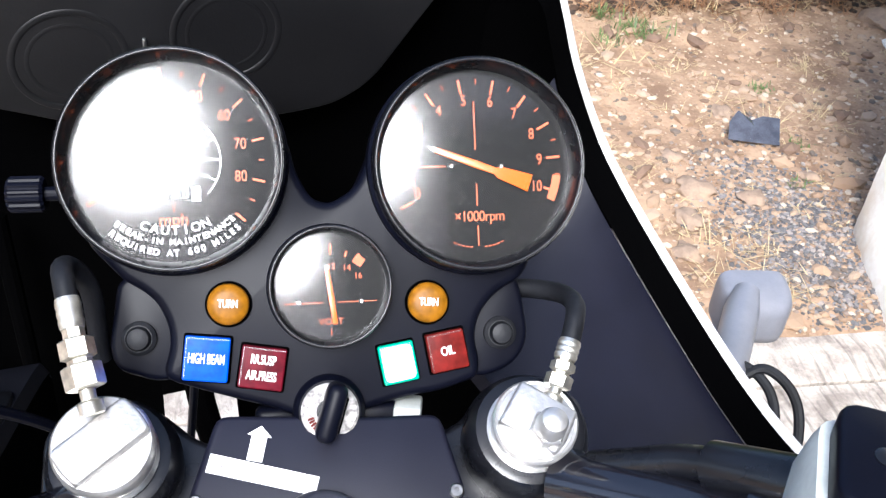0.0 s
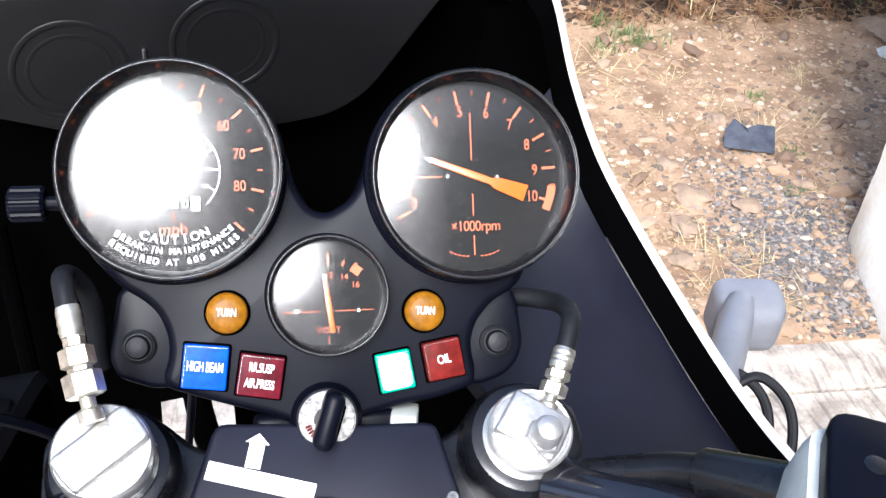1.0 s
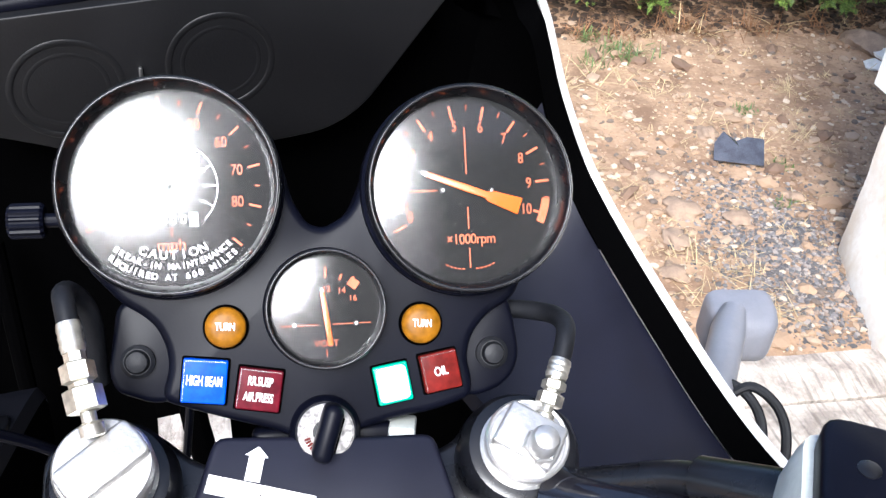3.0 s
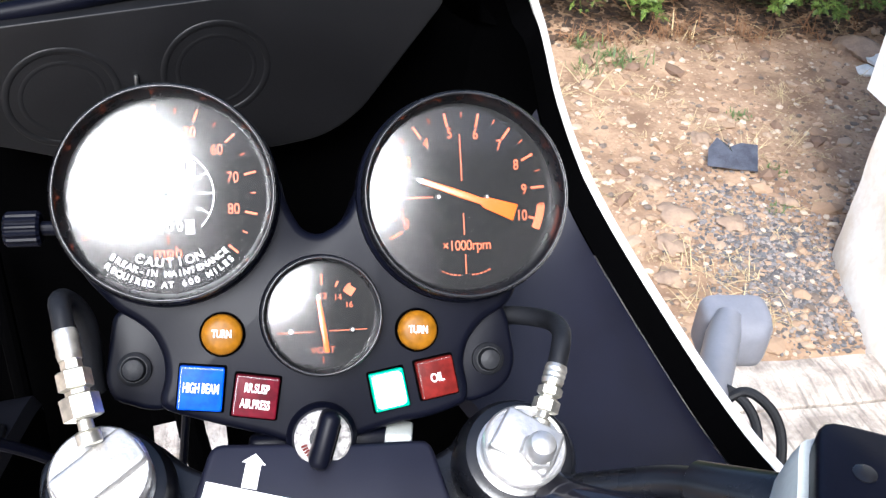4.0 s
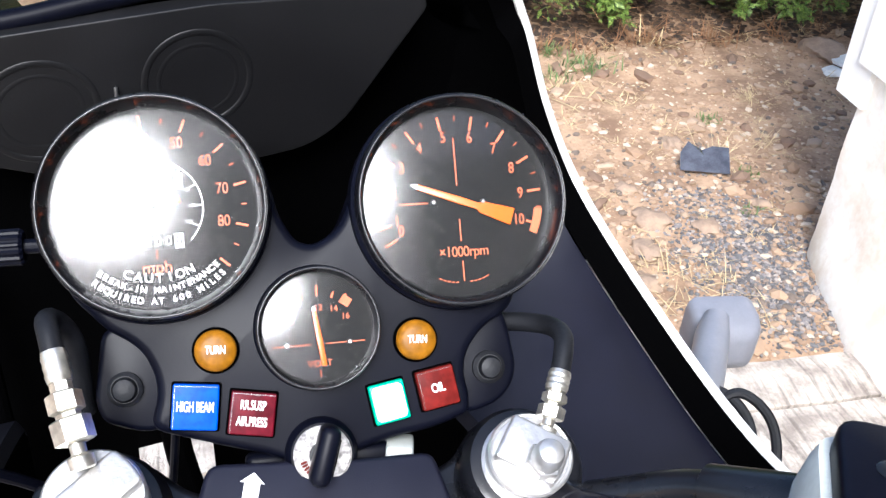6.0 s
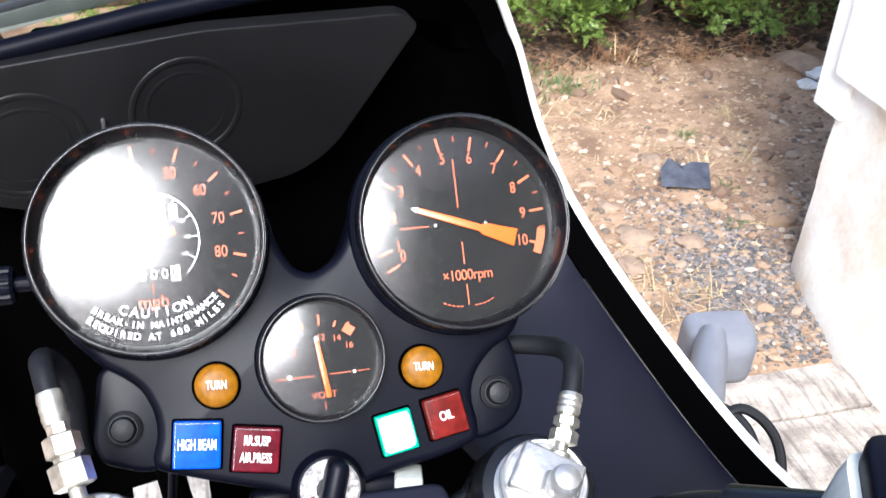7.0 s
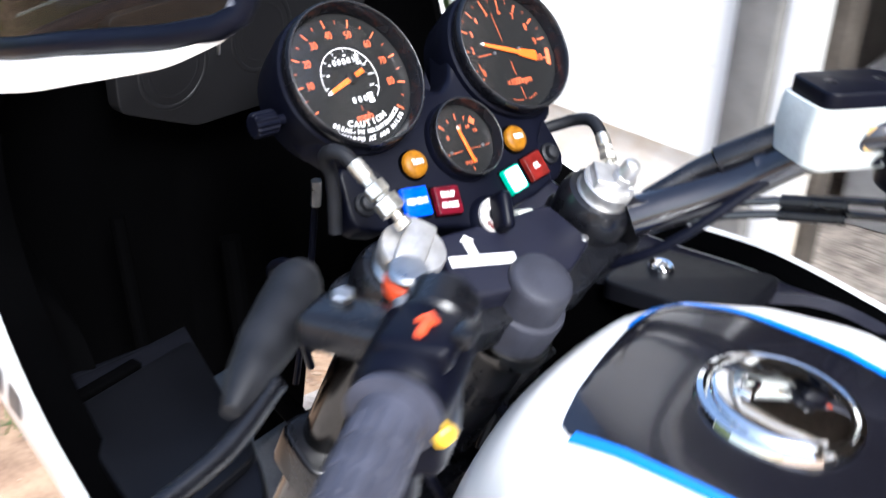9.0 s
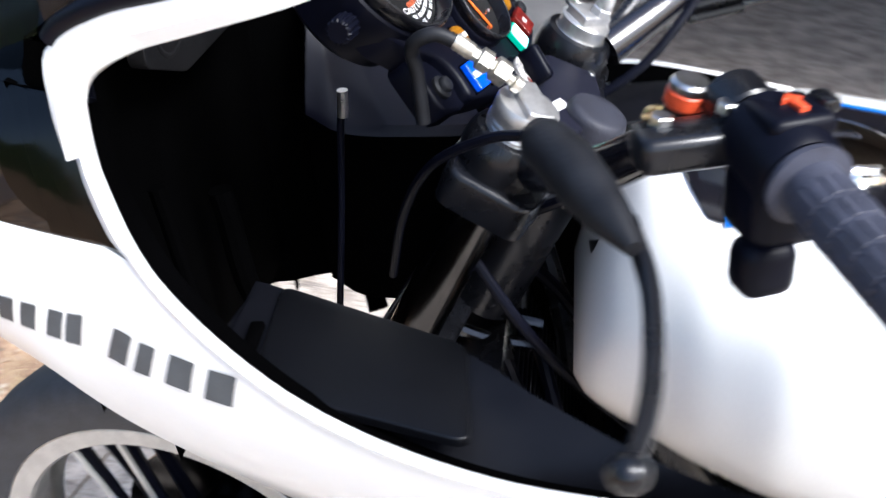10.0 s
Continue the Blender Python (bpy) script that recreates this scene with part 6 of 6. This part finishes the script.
bench = thing("workbench", "dark wooden workbench against the garage wall", "workbench", (3.0, 0.95, 0))
for x in (1.9, 4.1):
    for y in (0.75, 1.2):
        bm = bmesh.new()
        box(bm, (0.08, 0.08, 0.8), Matrix.Translation((x, y, 0.396)), 0.006)
        part("leg", bm, DARKW, bench)
bm = bmesh.new()
box(bm, (2.4, 0.6, 0.05), Matrix.Translation((3.0, 0.98, 0.82)), 0.008)
part("benchtop", bm, DARKW, bench)
carton(2.2, 0.95, 0.845, 0.22, 0.2, 0.16, GREYBOX, "storage_bin", "grey plastic storage bin on the bench", "bin", 8)
carton(2.7, 1.0, 0.845, 0.2, 0.2, 0.24, BROWNB, "cardboard_box", "brown cardboard box on the bench", "box", -6)
carton(3.2, 0.95, 0.845, 0.10, 0.10, 0.26, YELLOW, "oil_can", "yellow oil can on the bench", "can", 10)
carton(3.45, 0.98, 0.845, 0.10, 0.10, 0.22, GREENB, "green_can", "green can on the bench", "can", 0)
carton(3.8, 0.95, 0.845, 0.18, 0.18, 0.2, REDSW, "red_box", "red tool box on the bench", "toolbox", 4)
carton(2.5, 0.70, -0.004, 0.4, 0.35, 0.45, GREYBOX, "floor_bin", "grey plastic bin on the garage floor", "bin", 12)
carton(4.3, 0.50, -0.004, 0.5, 0.4, 0.4, BROWNB, "floor_box", "brown cardboard box on the garage floor", "box", -9)

# ---- stones, shard and litter on the earth ----
random.seed(21)


def rock(r, seed, squash=0.6, sub=2):
    bm = bmesh.new()
    bmesh.ops.create_icosphere(bm, subdivisions=sub, radius=1.0)
    for v in bm.verts:
        k = 1 + 0.50 * noise.noise(v.co * 1.5 + V(seed * 3.1, 0, 0)) + 0.22 * noise.noise(v.co * 4 + V(0, seed, 0)) + 0.08 * noise.noise(v.co * 11)
        v.co = V(v.co.x * k * r, v.co.y * k * r * 0.8, v.co.z * k * r * squash)
    return bm


TANST = material("tan_stone", (0.36, 0.255, 0.175), 0.95, var=0.25, scale=26, bump=1.0, fine=150, second=(0.25, 0.175, 0.125))
for x, y, r in ((1.105, 1.56, 0.036), (0.985, 1.62, 0.048), (0.93, 1.50, 0.040), (1.19, 1.98, 0.036), (0.97, 1.76, 0.030), (1.30, 1.66, 0.026), (0.88, 1.38, 0.034), (1.95, 2.52, 0.085), (2.05, 2.43, 0.05)):
    st = part("stone", rock(r, x * 7 + y, 0.42, 3), TANST, None, angle=60)
    st.data.transform(Matrix.Rotation(x * 9, 4, "Z"))
    st.location = (x, y, height(x, y) + r * 0.08)
    tagged(st, "tan stone half sunk in the earth", "stone", "stones on the earth")
shard = thing("plastic_shard", "bent shiny black plastic shard on the earth", "litter", (1.215, 1.84, height(1.215, 1.84)))
bm = bmesh.new()
ms = Matrix.Translation((1.215, 1.84, height(1.215, 1.84) + 0.012)) @ Matrix.Rotation(radians(-14), 4, "Z") @ Matrix.Diagonal((0.92, 0.86, 1, 1))
pts = [(-0.072, -0.045, 0.0), (0.070, -0.052, 0.0), (0.078, 0.050, 0.030), (0.028, 0.044, 0.034), (-0.004, 0.030, 0.026), (-0.040, 0.062, 0.036), (-0.066, 0.020, 0.020)]
a = [bm.verts.new(ms @ V(*p)) for p in pts]
c = bm.verts.new(ms @ V(0.0, 0.0, 0.024))
for i in range(len(a)):
    bm.faces.new((a[i], a[(i + 1) % len(a)], c))
bmesh.ops.recalc_face_normals(bm, faces=bm.faces)
bmesh.ops.solidify(bm, geom=bm.faces[:], thickness=0.004)
part("shard_sheet", bm, SHARD, shard, angle=25)
for x, y, w in ((1.98, 2.43, 0.05), (1.90, 2.36, 0.04), (2.05, 2.36, 0.07)):
    bm = rock(w, x * 5, 0.35)
    lt = part("paper_scrap", bm, BIT, None, angle=40)
    lt.location = (x, y, height(x, y) + 0.01)
    tagged(lt, "crumpled white scrap on the earth", "litter", "scraps by the wall")


def scatter(name, mat, label, n, region, rmin, rmax, squash, seed, cat, dens=None):
    """Many small stones as one object."""
    random.seed(seed)
    vs, fs = [], []
    base = bmesh.new()
    bmesh.ops.create_icosphere(base, subdivisions=1, radius=1.0)
    bv = [v.co.copy() for v in base.verts]
    bf = [[v.index for v in f.verts] for f in base.faces]
    base.free()
    k = 0
    while k < n:
        x, y = random.uniform(region[0], region[1]), random.uniform(region[2], region[3])
        if dens and random.random() > dens(x, y):
            continue
        k += 1
        r = rmin + (rmax - rmin) * random.random() ** 2.5
        a = random.uniform(0, 6.28)
        sx_, sy_, sz_ = r * random.uniform(0.8, 1.5), r * random.uniform(0.6, 1.0), r * squash * random.uniform(0.6, 1.2)
        o = len(vs)
        z = height(x, y) + sz_ * 0.35
        jig = [random.uniform(0.75, 1.2) for _ in bv]
        for v, j in zip(bv, jig):
            px, py = v.x * sx_ * j, v.y * sy_ * j
            vs.append((x + px * math.cos(a) - py * math.sin(a), y + px * math.sin(a) + py * math.cos(a), z + v.z * sz_ * j))
        fs += [[o + i for i in f] for f in bf]
    me = bpy.data.meshes.new(name)
    me.from_pydata(vs, [], fs)
    me.materials.append(mat)
    return tagged(new(name, me), label, cat, kind="stuff")


def island(mat, colours):
    """Gives the pieces of one mesh colours of their own."""
    nt = mat.node_tree
    b = nt.nodes["Principled BSDF"]
    geo = nt.nodes.new("ShaderNodeNewGeometry")
    cr = nt.nodes.new("ShaderNodeValToRGB")
    cr.color_ramp.interpolation = "CONSTANT"
    els = cr.color_ramp.elements
    while len(els) < len(colours):
        els.new(0.5)
    for i, c in enumerate(colours):
        els[i].position = i / len(colours)
        els[i].color = (*c, 1)
    nt.links.new(geo.outputs["Random Per Island"], cr.inputs[0])
    nt.links.new(cr.outputs[0], b.inputs["Base Color"])
    return mat


GRAV = island(material("gravel_mix", (0.4, 0.35, 0.3), 0.85, bump=0.4), [(0.33, 0.225, 0.145), (0.38, 0.27, 0.18), (0.25, 0.165, 0.105), (0.50, 0.41, 0.31), (0.34, 0.23, 0.15), (0.15, 0.115, 0.09), (0.37, 0.25, 0.16)])
CIND = island(material("cinder_mix", (0.1, 0.1, 0.1), 0.8, bump=0.4), [(0.085, 0.08, 0.08), (0.13, 0.125, 0.125), (0.19, 0.175, 0.17), (0.11, 0.10, 0.095), (0.30, 0.26, 0.23), (0.24, 0.18, 0.14)])


def cinder_zone(x, y):
    return math.exp(-((x - 1.17) / 0.13) ** 2 - ((y - 1.40) / 0.24) ** 2)


scatter("gravel", GRAV, "mixed pale and brown gravel on the earth", 6500, (0.35, 1.9, 1.11, 2.6), 0.0018, 0.013, 0.6, 3, "gravel", lambda x, y: 0.35 + 0.65 * math.exp(-((y - 1.6) / 0.5) ** 2))
CLOD = island(material("earth_clod", (0.3, 0.2, 0.15), 0.95, bump=0.8, fine=120), [(0.35, 0.235, 0.15), (0.27, 0.175, 0.11), (0.19, 0.12, 0.08), (0.40, 0.29, 0.20)])
scatter("earth_clods", CLOD, "brown clods of dry earth", 420, (0.35, 2.1, 1.13, 2.7), 0.008, 0.034, 0.5, 17, "earth")
scatter("cinders", CIND, "dark grey cinders and gravel", 7000, (0.8, 1.55, 1.12, 2.0), 0.0018, 0.0085, 0.6, 5, "gravel", cinder_zone)
scatter("far_gravel", GRAV, "scattered small stones on the earth", 2600, (-1.2, 3.0, 1.12, 3.3), 0.002, 0.010, 0.6, 8, "gravel")


CHIP = island(material("straw_chip", (0.5, 0.4, 0.28), 0.8), [(0.52, 0.40, 0.25), (0.44, 0.31, 0.18), (0.30, 0.19, 0.10), (0.58, 0.47, 0.33), (0.22, 0.13, 0.07)])
scatter("straw_litter", CHIP, "pale chips of straw and dry leaf on the earth", 3600, (0.3, 2.1, 1.12, 2.75), 0.0014, 0.0070, 0.22, 27, "litter")
# leaf mould whose dark browns also stand for shade under the hedge
HUMUS_SHADE = island(material("shaded_leaf_mould", (0.1, 0.06, 0.04), 0.9), [(0.085, 0.050, 0.030), (0.055, 0.033, 0.022), (0.14, 0.082, 0.045), (0.04, 0.026, 0.018)])
scatter("shaded_leaf_mould", HUMUS_SHADE, "brown leaf mould under the hedge, darkened for the hedge's shade", 9000, (0.0, 2.9, 2.60, 3.35), 0.006, 0.022, 0.35, 29, "litter", lambda x, y: min(1.0, 0.15 + max(0.0, (y - 2.60) / 0.16)))


def blades(name, mat, label, clumps, n, length, width, seed, cat, lie=0.3):
    """Thin tapered blades round the given places, as one object."""
    random.seed(seed)
    vs, fs = [], []
    for x, y, s in clumps:
        for _ in range(int(n * s)):
            a, t = random.uniform(0, 6.28), random.uniform(lie, 1.35)
            L = length * s * random.uniform(0.4, 1.0)
            bx, by = x + random.gauss(0, 0.03 * s), y + random.gauss(0, 0.03 * s)
            bz = height(bx, by)
            d = V(math.cos(a) * math.sin(t), math.sin(a) * math.sin(t), math.cos(t))
            sd = V(-math.sin(a), math.cos(a), 0) * width * random.uniform(0.6, 1.2)
            o = len(vs)
            p = V(bx, by, bz)
            for u, w in ((0, 1), (0.4, 0.9), (0.75, 0.6), (1, 0.05)):
                q = p + d * L * u - V(0, 0, 1) * L * 0.28 * u * u * math.sin(t)
                q.z = max(q.z, height(q.x, q.y) + 0.002) if abs(q.x) < 3 else q.z
                vs += [tuple(q - sd * w), tuple(q + sd * w)]
            fs += [[o + i, o + i + 1, o + i + 3, o + i + 2] for i in (0, 2, 4)]
    me = bpy.data.meshes.new(name)
    me.from_pydata(vs, [], fs)
    me.materials.append(mat)
    return tagged(new(name, me), label, cat, kind="stuff")


random.seed(31)
blades("dry_grass", STRAW, "dry yellow grass tufts and straw", [(1.30, 1.90, 1.2), (0.98, 1.40, 1.5), (0.93, 1.28, 1.2), (1.45, 1.95, 1.1), (1.22, 2.05, 0.9), (1.05, 1.24, 1.2), (1.30, 1.20, 0.8), (1.55, 2.2, 1.0), (0.75, 2.1, 1.0), (0.85, 2.3, 1.1)] + [(random.uniform(0.3, 2.0), random.uniform(1.15, 2.7), random.uniform(0.3, 0.7)) for _ in range(110)], 26, 0.09, 0.0012, 11, "grass", 0.7)
blades("green_weeds", WEED, "small green weeds in the earth", [(1.10, 2.47, 1.3), (0.98, 2.42, 0.8), (1.25, 1.62, 0.5), (1.33, 1.80, 0.5), (1.02, 2.58, 0.9), (1.35, 2.1, 0.6), (0.2, 1.5, 1.2), (0.05, 1.35, 1.0), (0.35, 1.6, 1.0), (1.35, 1.35, 0.5), (0.55, 1.9, 0.8)], 60, 0.055, 0.0022, 12, "weeds", 0.2)
blades("straw_stalks", STRAW, "long dry stalks lying on the earth", [(0.95, 2.33, 1.0), (1.05, 2.30, 0.8), (0.86, 2.25, 0.8), (1.42, 2.62, 0.8), (1.7, 2.65, 0.8)], 8, 0.22, 0.0022, 13, "straw", 1.15)

# ---- hedge along the far side ----
random.seed(41)


def frond_mesh(vs, fs, p, d, L, rnd):
    """A flat scaly spray: a midrib with many short side leaflets."""
    up = V(0, 0, 1)
    side = d.cross(up)
    side = side.normalized() if side.length > 1e-3 else V(1, 0, 0)
    nrm = side.cross(d).normalized()
    tw = rnd.uniform(-0.8, 0.8)
    side = (side * math.cos(tw) + nrm * math.sin(tw)).normalized()
    for k in range(7):
        u = 0.12 + 0.13 * k
        for s in (-1, 1):
            q = p + d * L * u
            e = (d * 0.75 + side * s * 0.8 + V(0, 0, rnd.uniform(-0.2, 0.2))).normalized() * L * 0.40 * (1.05 - u)
            w = d.cross(e).cross(e).normalized() * L * 0.050
            o = len(vs)
            vs.extend([tuple(q), tuple(q + e * 0.55 + w), tuple(q + e), tuple(q + e * 0.55 - w)])
            fs.append([o, o + 1, o + 2, o + 3])
    o = len(vs)
    w = side * L * 0.05
    vs.extend([tuple(p - w), tuple(p + w), tuple(p + d * L)])
    fs.append([o, o + 1, o + 2])


def hedge_bush(x, y, h, w, clumps, seed, foot=0.13):
    rnd = random.Random(seed)
    t = thing("hedge_bush", "dense green evergreen bush growing from the earth", "bush", (x, y, height(x, y)), "hedge bushes")
    bm = bmesh.new()
    tube(bm, [V(x, y, -0.02), V(x + 0.02, y, h * 0.4), V(x, y + 0.02, h * 0.8)], [0.030, 0.022, 0.008], 10)
    part("trunk", bm, BARK, t)
    for _ in range(14):
        a, z0 = rnd.uniform(0, 6.28), rnd.uniform(0.05, h * 0.6)
        bm = bmesh.new()
        tube(bm, [V(x, y, z0), V(x + math.cos(a) * w * 0.5, y + math.sin(a) * w * 0.5, z0 + 0.08), V(x + math.cos(a) * w * 0.85, y + math.sin(a) * w * 0.85, z0 + 0.20)], [0.012, 0.008, 0.003], 6, 3)
        part("limb", bm, BARK, t)
    vs, fs = [], []
    dvs, dfs = [], []
    for _ in range(clumps):
        a = rnd.uniform(0, 6.28)
        z = foot + (h - foot) * rnd.random() ** 1.5
        rr = w * (1.0 - 0.45 * (z / h) ** 2) * rnd.uniform(0.62, 1.0)
        c = V(x + rr * math.cos(a), y + rr * math.sin(a), z)
        ax = V(math.cos(a) + rnd.gauss(0, 0.35), math.sin(a) + rnd.gauss(0, 0.35), rnd.uniform(-0.35, 0.9)).normalized()
        size = rnd.uniform(0.09, 0.17)
        for _ in range(62):
            u = rnd.random()
            p = c + ax * size * u + V(rnd.gauss(0, 1), rnd.gauss(0, 1), rnd.gauss(0, 1)) * 0.032 * (1.15 - u)
            p.z = max(p.z, foot * 0.7)
            d = (ax + V(rnd.gauss(0, 0.6), rnd.gauss(0, 0.6), rnd.gauss(0, 0.5))).normalized()
            frond_mesh(vs, fs, p, d, rnd.uniform(0.022, 0.044), rnd)
        # dead twigs inside the clump
        for _ in range(5):
            p = c - ax * rnd.uniform(0.02, 0.14) + V(rnd.gauss(0, 1), rnd.gauss(0, 1), rnd.gauss(0, 1)) * 0.04
            d = (ax + V(rnd.gauss(0, 0.7), rnd.gauss(0, 0.7), rnd.gauss(0, 0.6))).normalized()
            q = p + d * rnd.uniform(0.05, 0.14)
            sd = d.orthogonal().normalized() * 0.0016
            p.z, q.z = max(p.z, 0.04), max(q.z, 0.03)
            o = len(dvs)
            dvs.extend([tuple(p - sd), tuple(p + sd), tuple(q)])
            dfs.append([o, o + 1, o + 2])
    for nm, v_, f_, mat in (("crown", vs, fs, FOLI), ("dead_wood", dvs, dfs, DEADF)):
        me = bpy.data.meshes.new(nm)
        me.from_pydata(v_, [], f_)
        me.materials.append(mat)
        ob = new(nm, me)
        ob.parent = t
        ob.matrix_parent_inverse = Matrix.Translation(-t.location)
        tagged(ob, kind="stuff")
    return t


island(FOLI, [(0.065, 0.120, 0.018), (0.125, 0.195, 0.032), (0.22, 0.30, 0.056), (0.10, 0.155, 0.028), (0.17, 0.245, 0.044)])
for i, (x, y, h, w) in enumerate(((1.16, 3.02, 1.0, 0.36), (1.62, 3.04, 1.0, 0.35), (2.08, 3.00, 1.0, 0.37), (2.6, 3.0, 1.2, 0.4), (0.70, 3.05, 1.0, 0.37), (0.2, 3.3, 1.4, 0.45), (-0.4, 3.35, 1.4, 0.45), (-1.0, 3.4, 1.4, 0.45), (-1.7, 3.4, 1.5, 0.5), (3.0, 3.3, 1.5, 0.5), (1.4, 3.45, 1.3, 0.45), (0.9, 3.5, 1.3, 0.45), (1.95, 3.45, 1.3, 0.45))):
    hedge_bush(x, y, h, w, 205 if 0.5 < x < 2.4 and y < 3.2 else 70, i + 60)
blades("dead_brush", DEADF, "brown dead twigs at the foot of the hedge", [(1.39, 2.66, 1.6), (1.12, 2.60, 1.2), (1.62, 2.64, 1.5), (1.00, 2.62, 1.0), (1.85, 2.66, 1.2), (1.3, 2.64, 1.0), (2.05, 2.7, 1.0), (0.8, 2.7, 1.0), (0.5, 2.8, 1.0)], 48, 0.10, 0.0016, 51, "brush", 0.55)
blades("pale_stems", STRAW, "pale dry stems before the hedge", [(1.40, 2.62, 1.0)], 12, 0.12, 0.002, 52, "stems", 0.0)
bm = bmesh.new()
box(bm, (30, 0.2, 2.6), Matrix.Translation((0, 5.2, 1.2)))
tagged(part("backdrop", bm, FARFOLI, None), "distant dark green growth", "backdrop", kind="structure")
